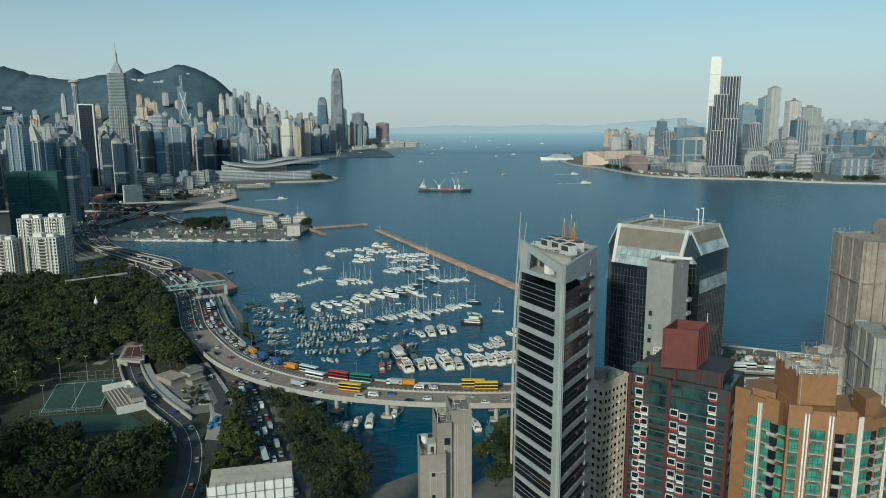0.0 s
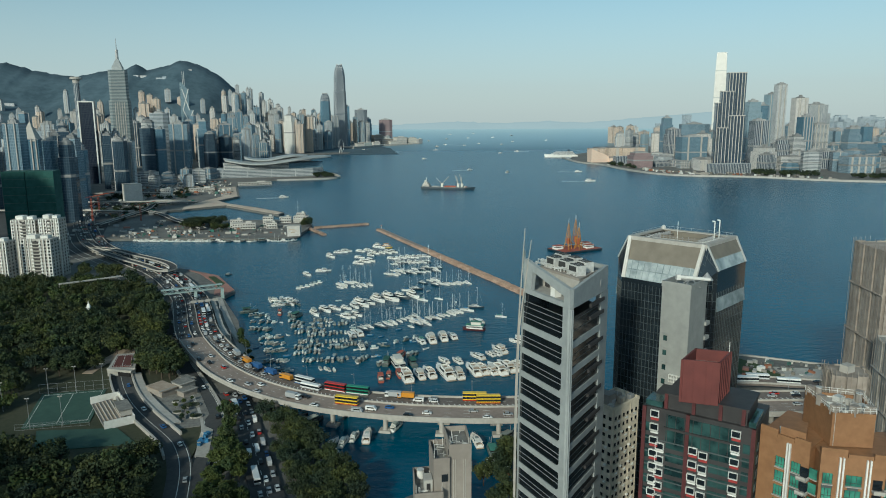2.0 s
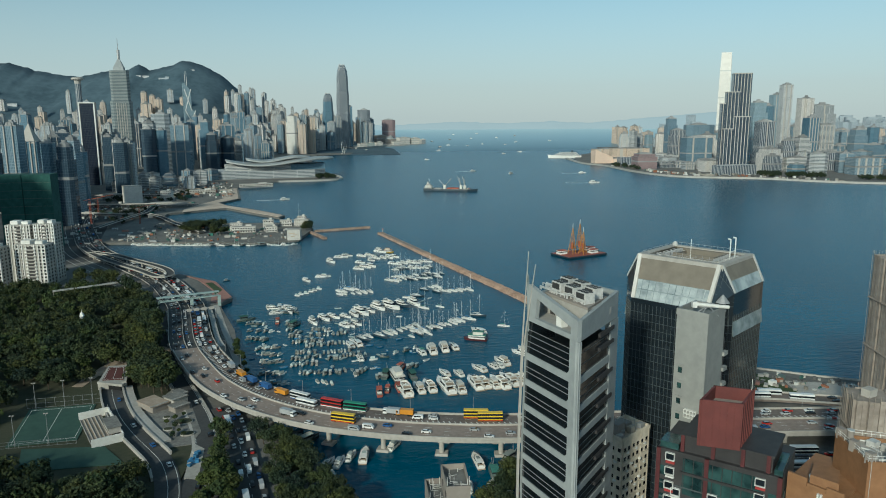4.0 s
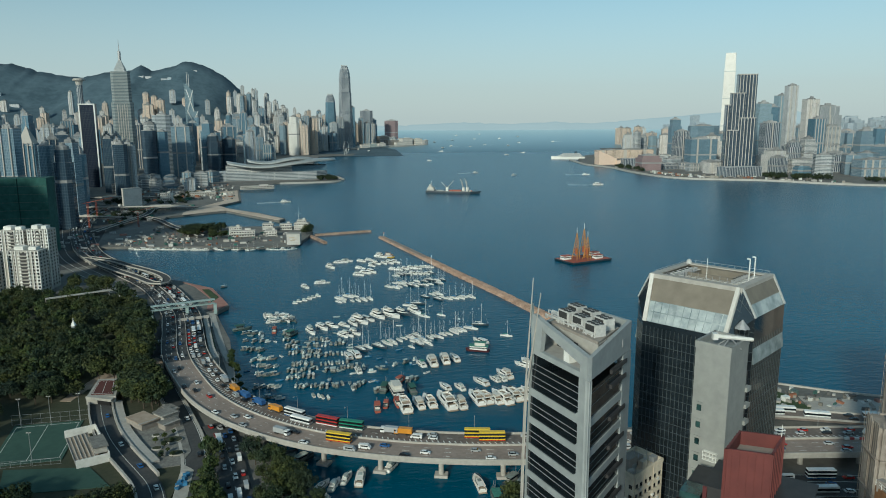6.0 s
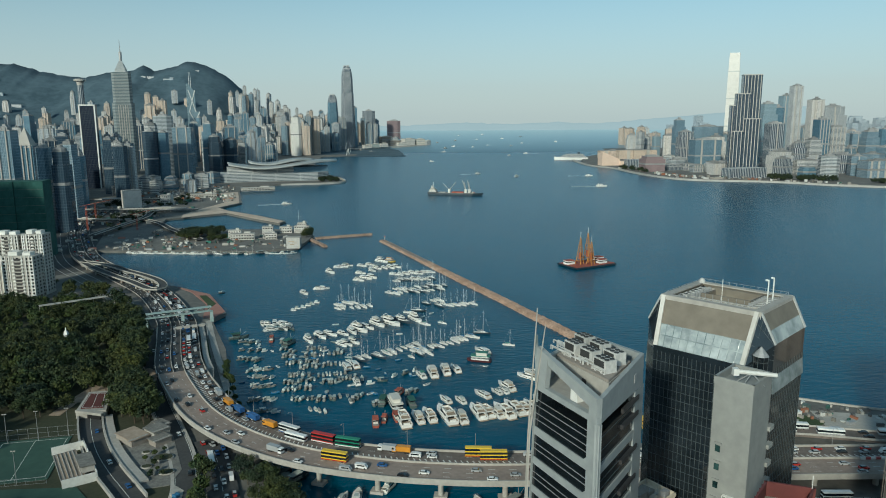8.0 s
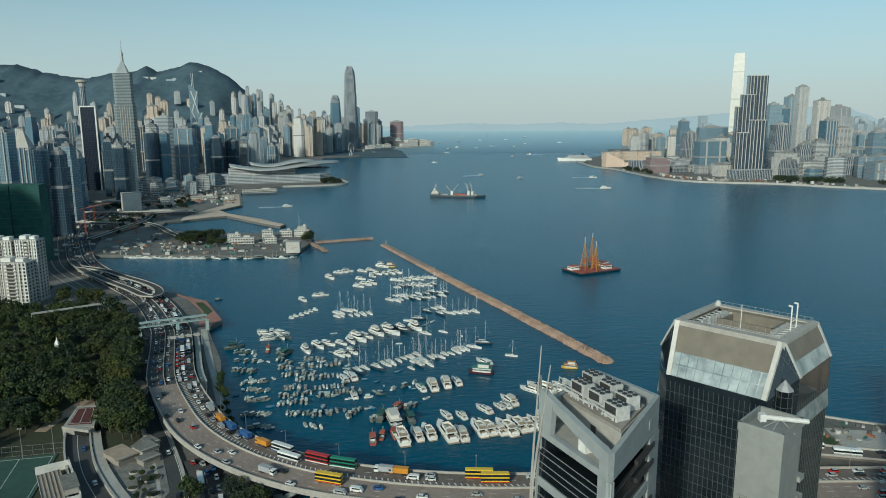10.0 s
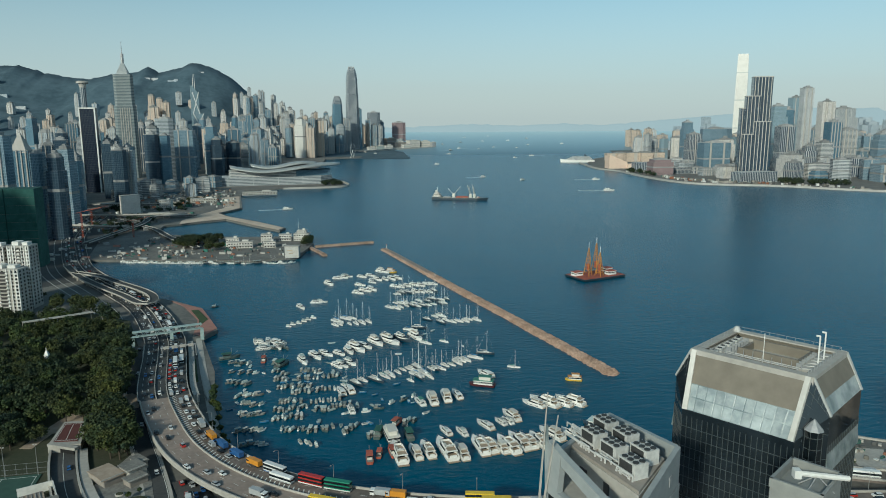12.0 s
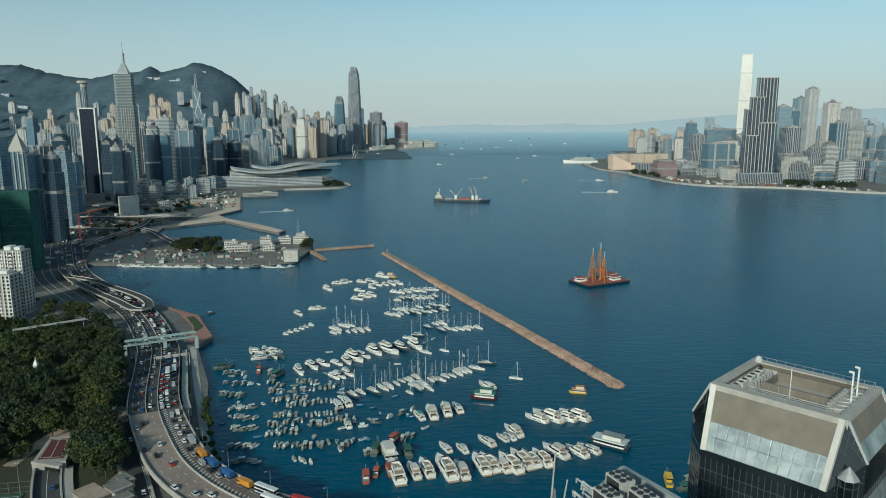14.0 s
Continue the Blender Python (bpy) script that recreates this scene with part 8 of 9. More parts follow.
for x0, y0, x1, y1 in ((-18, -6.4, -18, 7.0), (18, -6.4, 18, 7.0), (-18, 7.0, 18, 7.0)):
    bar(bm, (x0, y0, 2.0), (x1, y1, 2.0), 0.4, 4.0)
part("side_wall", bm, M_WHITE, pav)
cabin = part("cabin", prism(B(), rect(8, 4.2, 13, 5.0), 3.2, 6.0), M_PALE, pav)
part("window_band", prism(B(), rect(8, 4.2, 11.6, 5.1), 4.3, 5.3), M_GLASS, cabin)
part("roof", prism(B(), rect(8, 4.2, 14, 6.2), 6.0, 6.3), M_ROOFFELT, pav, "grey felt roof of the cabin")
for k in range(5):
    part("post", rod(B(), (-16 + 5 * k, 6.6, 3.9), (-16 + 5 * k, 6.6, 6.2), 0.1, 5), M_STEEL, pav)
kiosk = thing("roadside_pavilion", pose(147, 212, 4.2, 0, 0, 38), "low white pavilion with folded flat roofs and a tan terrace", "pavilion")
for (cx, cy, sx, sy, h, mt) in ((-5, 2, 9, 14, 3.4, M_PINKGREY), (5, -2, 8, 9, 4.6, M_CONCRETE), (3, -10, 8, 6, 3.0, M_PINKGREY), (10, 4, 4, 8, 3.8, M_CONCRETE)):
    part("block", prism(B(), rect(cx, cy, sx, sy, 8), 0, h), mt, kiosk)
    roof = part("roof_edge", prism(B(), rect(cx, cy, sx + 1, sy + 1, 8), h, h + 0.35), M_PAVINGTAN if cx == -5 else M_ROOFFELT, kiosk)
    part("roof_kerb", prism(B(), rect(cx, cy - sy / 2, sx + 1, 0.5, 8), h + 0.35, h + 0.8), M_PALE, roof)
garden = tagged(thing("garden_island", pose(0, 0, 0), "planted traffic island with curved pale kerbs", "garden"), kind="structure")
part("paving", prism(B(), [(138, 205), (146, 238), (160, 212), (172, 178), (170, 165), (160, 163)], 3.8, 4.5), M_ROOFFELT, garden)
for cx, cy, r in ((161, 190, 4.6), (166, 176, 3.4), (156, 182, 2.4), (152, 196, 2.0)):
    part("kerb_ring", prism(B(), disc(cx, cy, r, 18, 0.7), 4.4, 5.1), M_PALE, garden)
    part("bed", prism(B(), disc(cx, cy, r - 0.4, 18, 0.7), 4.9, 5.3), M_PARKSOIL, garden)
wood([(156, 200), (164, 196), (170, 172), (160, 172), (152, 188)], 9, [T[3], T[1]], 2.6, 4.6, 0.22, 0.4)
wood([(120, 244), (136, 250), (150, 236), (140, 226), (130, 236)], 10, [T[1], T[4]], 3.6, 4.0, 0.9, 1.3, lambda x, y: not near_line(x, y, RAMP, 9) and not near_line(x, y, PARK_ROAD, 6))
yard = tagged(thing("works_yard", pose(0, 0, 0), "paved works yard with stacked goods under blue sheets", "yard"), kind="structure")
part("paving", prism(B(), [(171, 166), (177, 160), (180, 132), (174, 134)], 3.8, 4.46), M_CONCRETE, yard)
for k in range(9):
    bm = B()
    box(bm, 174.5 + g.uniform(-1.5, 2.5), 150 + g.uniform(-8, 6), 4.4, g.uniform(1, 2.4), g.uniform(1, 2.6), g.uniform(0.8, 1.8), g.uniform(0, 90))
    tagged(part("covered_stack", bm, g.choice((M_TARPBLUE, M_TARPBLUE, M_PALE, M_CRANEORANGE))), "stack of goods under a coloured sheet", "stack", "stacks in the works yard")
paths = tagged(thing("park_paths", pose(0, 0, 0), "pale tan park paths and plaza", "path"), kind="structure")
part("path", strip(B(), ribbon([(92, 246), (100, 285), (120, 310), (128, 290)], 0, 4.3), -3, 3, -0.3, 0.1), M_PAVINGTAN, paths)
part("plaza", prism(B(), [(96, 262), (117, 266), (114, 290), (95, 288)], 3.9, 4.32), M_PAVINGTAN, paths)
part("court_base", prism(B(), [(102, 267), (113.5, 267), (120, 240), (105, 240)], 3.9, 8.3), M_CONCRETE, paths)
pag = thing("white_monument", pose(53, 364, 7.2) @ Matrix.Diagonal((0.5, 0.5, 0.62, 1)), "small white pagoda-like monument among the trees", "monument")
part("monument", loft(B(), [[(x, y, z) for x, y in rect(0, 0, w, w)] for z, w in ((0, 5), (9, 4.4), (9.2, 6.0), (11.5, 3.2), (11.6, 4.2), (14, 1.2), (17.5, 0.2))]), M_WHITE, pag)
walkway = thing("covered_walkway", pose(0, 0, 0), "long pale covered walkway through the trees", "walkway")
part("roof", strip(B(), ribbon([(4, 440), (26, 453), (50, 468)], 0, 14.0), -2, 2, -0.3, 0.3), M_PALE, walkway)
for k in range(8):
    p = Vector((4, 440, 4)).lerp(Vector((50, 468, 4)), k / 7)
    part("post", rod(B(), p, p + Vector((0, 0, 10)), 0.2, 5), M_PALE, walkway)

# footbridge and sign gantry over the shore road
M_TEALSTEEL = surface("pale_teal_steel", (0.30, 0.40, 0.39), (0.42, 0.50, 0.48), 0.6)
fb = thing("footbridge", pose(0, 0, 0), "pale teal truss footbridge across the shore road", "bridge")
a, b = Vector((94, 401, 11.5)), Vector((137, 418.5, 11.5))
n = (b - a).normalized().cross(Vector((0, 0, 1)))
part("deck", bar(B(), a, b, 3.4, 0.5), M_TEALSTEEL, fb)
for s in (-1.7, 1.7):
    part("chord", bar(B(), a + n * s + Vector((0, 0, 3.2)), b + n * s + Vector((0, 0, 3.2)), 0.35, 0.35), M_TEALSTEEL, fb)
    for k in range(10):
        p, r = a.lerp(b, k / 10) + n * s, a.lerp(b, (k + 1) / 10) + n * s
        part("brace", bar(B(), p if k % 2 else p + Vector((0, 0, 3.2)), r + Vector((0, 0, 3.2)) if k % 2 else r, 0.22, 0.22), M_TEALSTEEL, fb)
part("roof", bar(B(), a + Vector((0, 0, 3.5)), b + Vector((0, 0, 3.5)), 3.8, 0.2), M_TEALSTEEL, fb)
for p in (a, a.lerp(b, 0.55), b):
    part("tower_leg", prism(B(), rect(p.x, p.y, 2.2, 2.6, 20), 2.8, 11.4), M_TEALSTEEL, fb)
gan = thing("sign_gantry", pose(0, 0, 0), "steel sign gantry with pale panels over the road", "gantry")
a, b = Vector((122, 371, 12.5)), Vector((142, 378, 12.5))
part("beam", bar(B(), a, b, 0.9, 0.9), M_STEEL, gan)
for p in (a, b):
    part("leg", rod(B(), (p.x, p.y, 4), p, 0.35, 6), M_STEEL, gan)
for k in range(4):
    p = a.lerp(b, 0.14 + 0.24 * k) + Vector((0, 0, -0.2))
    bm = B()
    box(bm, p.x, p.y - 0.7, p.z - 0.9, 3.6, 0.2, 2.0, 19)
    part("sign_panel", bm, M_PALE, gan)
prom = tagged(thing("promenade", pose(0, 0, 0), "paved waterfront promenade with planting beds", "promenade"), kind="structure")
part("headland_paving", prism(B(), [(118, 505), (142, 445), (136, 425), (128, 430), (122, 470), (100, 515), (84, 535)], 2.9, 3.35), M_BRICKRED, prom, "brick-red paving")
part("lawn_bed", prism(B(), [(127, 452), (123, 470), (110, 500), (116, 500), (130, 470)], 3.3, 3.6), M_LAWN, prom)
part("path", strip(B(), ribbon([(134, 420), (150, 360), (164, 310), (178, 262), (188, 232)], 0, 3.1), -2.0, 2.2, -0.2, 0.12), M_PALE, prom)
part("lawn_bed", strip(B(), ribbon([(141, 372), (148, 345), (152, 330)], 0, 3.1), -2.0, 2.2, -0.1, 0.25), M_LAWN, prom)
wood([(166, 320), (181, 262), (191, 228), (182, 240), (172, 275)], 14, [T[3]], 3.5, 2.6, 0.4, 0.6)

# the quay beyond the towers
quay = tagged(thing("quay_gardens", pose(0, 0, 0), "waterfront works quay with lawns and paved plots", "quay"), kind="structure")
part("lawn_bed", prism(B(), [(452, 222), (470, 226), (480, 205), (460, 196)], 2.9, 3.4), M_LAWN, quay)
part("lawn_bed", prism(B(), [(462, 196), (476, 203), (482, 190), (468, 182)], 2.9, 3.4), M_LAWN, quay)
part("plot", prism(B(), [(484, 205), (526, 192), (520, 170), (480, 186)], 2.9, 3.3), M_PALE, quay)
part("quay_wall", strip(B(), ribbon([(450, 230), (474, 228), (527, 199), (640, 155)], 0, 3.0), -0.6, 0.6, -3, 0.9), M_PALE, quay)
for k in range(16):
    bm = B()
    x = g.uniform(462, 560)
    box(bm, x, 232 - (x - 450) * 0.42 - g.uniform(6, 26), 3.2, g.uniform(2, 6), g.uniform(2, 4), g.uniform(1, 3), g.uniform(0, 60))
    tagged(part("site_container", bm, g.choice((M_PALE, M_GREENHULL, M_BRICKRED, M_WHITE, M_STEEL))), "site container standing on the quay", "container", "containers on the quay")
SERVICE = ribbon([(410, 178), (450, 176), (500, 160), (600, 130)], 0, 8.0)
sv = tagged(thing("service_viaduct", pose(0, 0, 0), "lower grey ramp beside the viaduct", "viaduct"), kind="structure")
part("deck", strip(B(), SERVICE, -5, 5, -1.2, 0.0), M_SEASIDE, sv, "oil-stained worn deck")
for o in (-5, 5):
    part("parapet", strip(B(), SERVICE, o - 0.2, o + 0.2, 0, 0.9), M_PALE, sv)
LOWER = ribbon([(395, 118), (440, 114), (480, 106), (600, 84)], 0, 4.0)
lw = tagged(part("road_lower", strip(B(), LOWER, -9, 9, -1.2, 0.0), M_ASPHALT), "dark asphalt road with kerb and white lines", "road", kind="structure")
for o in (-8.5, -3, 3, 8.5):
    part("line", strip(B(), LOWER, o - 0.12, o + 0.12, 0, 0.02), M_LINE, lw)

# ---- far waterfront: yacht club, works site, exhibition hall ----
def low_house(x, y, sx, sy, h, rz, mat, label, win=True, name="low_building"):
    t = thing(name, pose(x, y, 2.9, 0, 0, rz), label, "building")
    part("wall", prism(B(), rect(0, 0, sx, sy), 0, h), mat, t)
    n = max(1, round(h / 3.4))
    if win:
        for k in range(n):
            z = (k + 0.35) * h / n
            bm, c = B(), max(2, round(sx / 3.2))
            for i in range(c):
                box(bm, sx * ((i + 0.5) / c - 0.5), 0, z, sx / c * 0.55, sy + 0.16, h / n * 0.34)
            part("glazing", bm, M_GLASS, t, kind="stuff")
        part("terrace_rail", prism(B(), rect(0, -sy / 2 - 1.0, sx * 0.9, 2.0), h * 0.48, h * 0.48 + 0.5), M_CLUB, t)
        part("roof_hut", prism(B(), rect(sx * 0.2, sy * 0.1, sx * 0.25, sy * 0.4), h + 0.5, h + 2.6), M_CLUB, t)
    part("roof", prism(B(), rect(0, 0, sx + 0.6, sy + 0.6), h, h + 0.5), M_PALE, t)
    return t


low_house(100, 800, 30, 10, 7.5, 3, M_CLUB, "long white two-storey club house on the quay"), low_house(88, 815, 16, 10, 10, 3, M_CLUB, "white club house wing")
low_house(128, 835, 14, 12, 11, 0, M_CLUB, "white club tower with terraces"), low_house(136, 800, 14, 10, 7, 5, M_CLUB, "small white club building")
low_house(150, 850, 16, 10, 8, 0, M_CLUB, "white club building with a terrace"), low_house(172, 848, 20, 12, 9, -8, M_CLUB, "white ship-like club house on the point"), low_house(172, 850, 12, 9, 13, -8, M_CLUB, "upper white deck of the club house")
sign = low_house(171, 730, 16, 10, 13, -4, M_CLUB, "plain white box building with a billboard on the quay", False)
for k, (x, z, w) in enumerate(((-2, 8.2, 7), (1.5, 6.4, 6), (-1, 4.6, 5))):
    bm = B()
    box(bm, x, -5.05, z, w, 0.08, 0.8)
    part("sign_bar", bm, M_DECKTAN, sign)
flag = thing("flag_mast", pose(168, 845, 12), "tall white flag mast on the club house", "mast")
part("mast", rod(B(), (0, 0, 0), (0, 0, 22), 0.25, 6, 0.1), M_CLUB, flag)
part("yard_arm", rod(B(), (-4, 0, 13), (4, 0, 13), 0.12, 5), M_CLUB, flag)
wood([(20, 800), (62, 800), (66, 850), (22, 860)], 20, [T[0], T[2]], 6.0, 2.6, 1.0, 1.3), wood([(176, 800), (186, 800), (186, 840), (178, 860)], 9, [T[0], T[4]], 4.5, 2.6, 0.7, 0.9), wood([(60, 770), (80, 770), (80, 795), (60, 795)], 4, [T[4]], 6, 2.6, 0.8, 1.0)
low_house(-148, 1168, 30, 24, 31, 24, M_CLUB, "white box block with a blank pale face", False), low_house(-104, 1228, 20, 14, 16, 0, M_CLUB, "white low block of three storeys")
low_house(-190, 1240, 60, 16, 10, 5, M_CONCRETE, "long low station shed"), low_house(-60, 1330, 50, 20, 7, 10, M_PALE, "low pale site building"), low_house(-90, 1130, 34, 12, 5, 10, M_TARPGREEN, "green-roofed low site shed", False)
for k in range(46):
    x, y = g.uniform(-120, 165), g.uniform(722, 830) if k < 26 else g.uniform(735, 900)
    if k >= 26:
        x = g.uniform(-130, 20)
    bm = B()
    box(bm, 0, 0, 0, g.uniform(3, 9), g.uniform(2, 4), g.uniform(1.4, 3.2))
    o = tagged(part("site_container", bm, g.choice((M_PALE, M_CLUB, M_CONCRETE, M_STEEL, M_TARPGREEN, M_BRICKRED))), "container or shed standing on the works quay", "container", "containers on the quay")
    o.matrix_basis = pose(x, y, 3.0, 0, 0, g.uniform(-20, 20))
for k in range(60):
    bm = B()
    box(bm, 0, 0, 0, g.uniform(4, 14), g.uniform(3, 6), g.uniform(1.5, 5))
    o = tagged(part("site_shed", bm, g.choice((M_PALE, M_CONCRETE, M_CONCRETE, M_STEEL, M_WOODHULL, M_TARPGREEN, M_PAVINGTAN))), "low shed or stack on the works site", "shed", "sheds of the works site")
    y = g.uniform(960, 1560)
    o.matrix_basis = pose(g.uniform(-230, -60 if y < 1120 else -40), y, 3.0, 0, 0, g.uniform(-30, 30))
for path, z in (([(-96, 830), (-86, 920), (-78, 998), (-82, 1085), (-20, 1094)], 8), ([(-98, 1010), (-50, 958), (-6, 877), (48, 792)], 6), ([(-300, 1120), (-160, 1100), (-40, 1105)], 9), ([(-300, 1000), (-190, 985), (-100, 960)], 10), ([(-330, 1290), (-200, 1265), (-90, 1275)], 8)):
    ln = ribbon(path, 0, float(z), 12)
    fo = tagged(thing("flyover", pose(0, 0, 0), "curved grey concrete flyover of the works site", "flyover"), kind="structure")
    part("deck", strip(B(), ln, -4, 4, -1.4, 0), M_ASPHALT, fo)
    for o in (-4, 4):
        part("parapet", strip(B(), ln, o - 0.3, o + 0.3, 0, 1.0), M_PALE, fo)
    for k in range(0, len(ln), 3):
        p = ln[k][0]
        part("pier", rod(B(), (p.x, p.y, 2.5), (p.x, p.y, z - 1.2), 0.9, 8), M_CONCRETE, fo)
loop = ribbon([(-40, 645), (-6, 622), (23, 590), (51, 560), (69, 535), (76, 512), (66, 509), (43, 538), (10, 577), (-27, 625), (-60, 680)], 0, 9.0, 6)
fo = tagged(thing("flyover", pose(0, 0, 0), "looping grey concrete ramp beside the shore road", "flyover"), kind="structure")
part("deck", strip(B(), loop, -3.4, 3.4, -1.0, 0), M_ASPHALT, fo)
for o in (-3.4, 3.4):
    part("parapet", strip(B(), loop, o - 0.2, o + 0.2, -0.6, 0.7), M_CONCRETE, fo)
for k in range(0, len(loop), 5):
    p = loop[k][0]
    part("pier", rod(B(), (p.x, p.y, 2.5), (p.x, p.y, 7.8), 0.9, 8), M_CONCRETE, fo)
for x, y, h in ((-128, 905, 34), (-150, 1000, 26), (-60, 900, 22)):
    c = thing("tower_crane", pose(x, y, 3), "orange-red tower crane on the works site", "crane")
    bm = B()
    for dx, dy in ((-0.8, -0.8), (0.8, -0.8), (0.8, 0.8), (-0.8, 0.8)):
        rod(bm, (dx, dy, 0), (dx, dy, h), 0.18, 4)
    for k in range(int(h / 3)):
        rod(bm, (-0.8, -0.8, 3 * k), (0.8, -0.8, 3 * k + 3), 0.12, 4)
        rod(bm, (0.8, 0.8, 3 * k), (-0.8, 0.8, 3 * k + 3), 0.12, 4)
    part("mast", bm, M_RUST, c)
    part("jib", rod(B(), (-8, 0, h), (22, 6, h + 6), 0.35, 4), M_RUST, c)
causeway = tagged(part("causeway_road", prism(B(), [(-30, 1022), (3, 1056), (31, 1074), (96, 985), (130, 943), (135, 961), (90, 1027), (27, 1102), (2, 1150), (28, 1217), (-8, 1424), (-40, 1400), (0, 1222), (-22, 1140), (-36, 1060)], 2.9, 3.4), M_SAND), "sandy temporary causeway", "ground", kind="structure")
low_house(30, 1452, 72, 14, 7, 12, M_PALE, "long open ferry pier with white posts", True, "ferry_pier")

cec = thing("exhibition_hall", pose(20, 1720, 3, 0, 0, 12), "large exhibition hall with a sweeping winged grey roof", "hall")
part("podium", prism(B(), [(-165, -30), (120, -42), (150, -20), (160, 40), (-165, 60)], 0, 20), F_STRIPE, cec)
part("glass_wing", prism(B(), [(60, -30), (150, -14), (156, 36), (60, 50)], 20, 34), F_GLASSY, cec)
part("upper_hall", prism(B(), [(-100, -24), (60, -30), (60, 46), (-100, 50)], 20, 34), F_STRIPE, cec)
for k, (x0, x1, zc, lift, w) in enumerate(((-98, 176, 38, 10, 52), (-48, 118, 46, 3, 24))):
    rings = []
    for i in range(17):
        f = i / 16
        x = x0 + (x1 - x0) * f
        z = zc + lift * (f - 0.45) ** 2 * 3 - 5 * math.sin(f * math.pi * 2.0)
        ww = w * (0.7 + 0.5 * math.sin(f * math.pi)) * (1 - 0.55 * max(0, f - 0.75) * 4)
        rings.append([(x, 8 + ww * u, z + 4 * (1 - u * u)) for u in (-1, -0.6, -0.2, 0.2, 0.6, 1)] + [(x, 8 + ww * u, z + 4 * (1 - u * u) - 3) for u in (1, 0.6, 0.2, -0.2, -0.6, -1)])
    part("roof_wing", loft(B(), rings), M_METALROOF, cec, smooth=True)
wall = tagged(part("seawall", strip(B(), ribbon([(64, 1600), (212, 1652), (165, 1880)], 0, 3.0), -2, 2, -3, 1.0), M_PALE), "pale concrete sea wall", "wall", kind="structure")
wheel = thing("observation_wheel", pose(205, 2980, 3, 0, 0, 68), "white observation wheel on the far waterfront", "wheel")
bm = B()
rim = [Vector((27 * math.cos(6.283 * k / 28), 0, 32 + 27 * math.sin(6.283 * k / 28))) for k in range(28)]
for a, b in zip(rim, rim[1:] + rim[:1]):
    rod(bm, a, b, 0.7, 4)
part("rim", bm, M_WHITE, wheel)
for k in range(0, 28, 4):
    part("spoke", rod(B(), (0, 0, 32), rim[k], 0.22, 4), M_STEEL, wheel)
for s in (-1, 1):
    part("leg", rod(B(), (0, 0, 32), (s * 16, 4, 0), 0.9, 5), M_WHITE, wheel)

# road sheet spread wide to darken ground that lies in building shade
apron = tagged(part("road_apron", prism(B(), [(-20, 640), (-62, 736), (-110, 930), (-140, 1140), (-330, 1180), (-300, 900), (-150, 640), (-90, 560)], 2.95, 3.12), M_ASPHALT), "wide asphalt junction whose dark tone stands for building shade", "road", kind="structure")
for off in (-38, -30, -22):
    part("lane_line", strip(B(), WEST[30:], off, off + 0.35, -0.6, -0.55), M_LINE, apron)
vs, fs = [], []
for poly, n, s0 in (([(-200, 1180), (-60, 1180), (-60, 1290), (-200, 1300)], 26, 1.0), ([(-160, 900), (-80, 900), (-80, 1080), (-160, 1080)], 18, 0.9), ([(150, 1650), (205, 1660), (180, 1760), (150, 1740)], 22, 1.2),
                    ([(1260, 1530), (1390, 1450), (1420, 1480), (1290, 1560)], 24, 1.8), ([(1050, 1990), (1060, 1800), (1080, 1800), (1075, 1990)], 12, 1.6), ([(1450, 1400), (1800, 1200), (1810, 1230), (1470, 1430)], 40, 1.5), ([(-120, 1300), (-60, 1300), (-60, 1360), (-120, 1360)], 8, 1.0)):
    k = 0
    while k < n:
        x, y = g.uniform(min(p[0] for p in poly), max(p[0] for p in poly)), g.uniform(min(p[1] for p in poly), max(p[1] for p in poly))
        if not inside(x, y, poly):
            continue
        k += 1
        v, f = mesh_bank[k % 3]
        i = len(vs)
        vs += [(x + p.x * s0, y + p.y * s0, 3.0 + p.z * s0) for p in v]
        fs += [tuple(j + i for j in q4) for q4 in f]
me = bpy.data.meshes.new("far_trees")
me.from_pydata(vs, [], fs)
me.materials.append(LEAVES[0])
tagged(new("far_trees", me), "clumps of dark green trees on the far shores", "trees", kind="stuff")
# heaps, crates and vehicles strewn over the works sites, too small to tell apart
m_clutter, nt, p = tree_of("site_clutter")
cr = nt.nodes.new("ShaderNodeValToRGB")
geo = nt.nodes.new("ShaderNodeNewGeometry")
nt.links.new(geo.outputs["Random Per Island"], cr.inputs["Fac"])
for pos, c in ((0.0, (0.30, 0.28, 0.25)), (0.2, (0.10, 0.10, 0.10)), (0.4, (0.42, 0.40, 0.37)), (0.55, (0.05, 0.12, 0.10)), (0.65, (0.28, 0.12, 0.07)), (0.75, (0.60, 0.60, 0.57)), (0.9, (0.16, 0.15, 0.13))):
    e = cr.color_ramp.elements.new(pos)
    e.color = (*c, 1)
cr.color_ramp.interpolation = "CONSTANT"
nt.links.new(cr.outputs["Color"], p.inputs["Base Color"])
p.inputs["Roughness"].default_value = 0.8
bm = B()
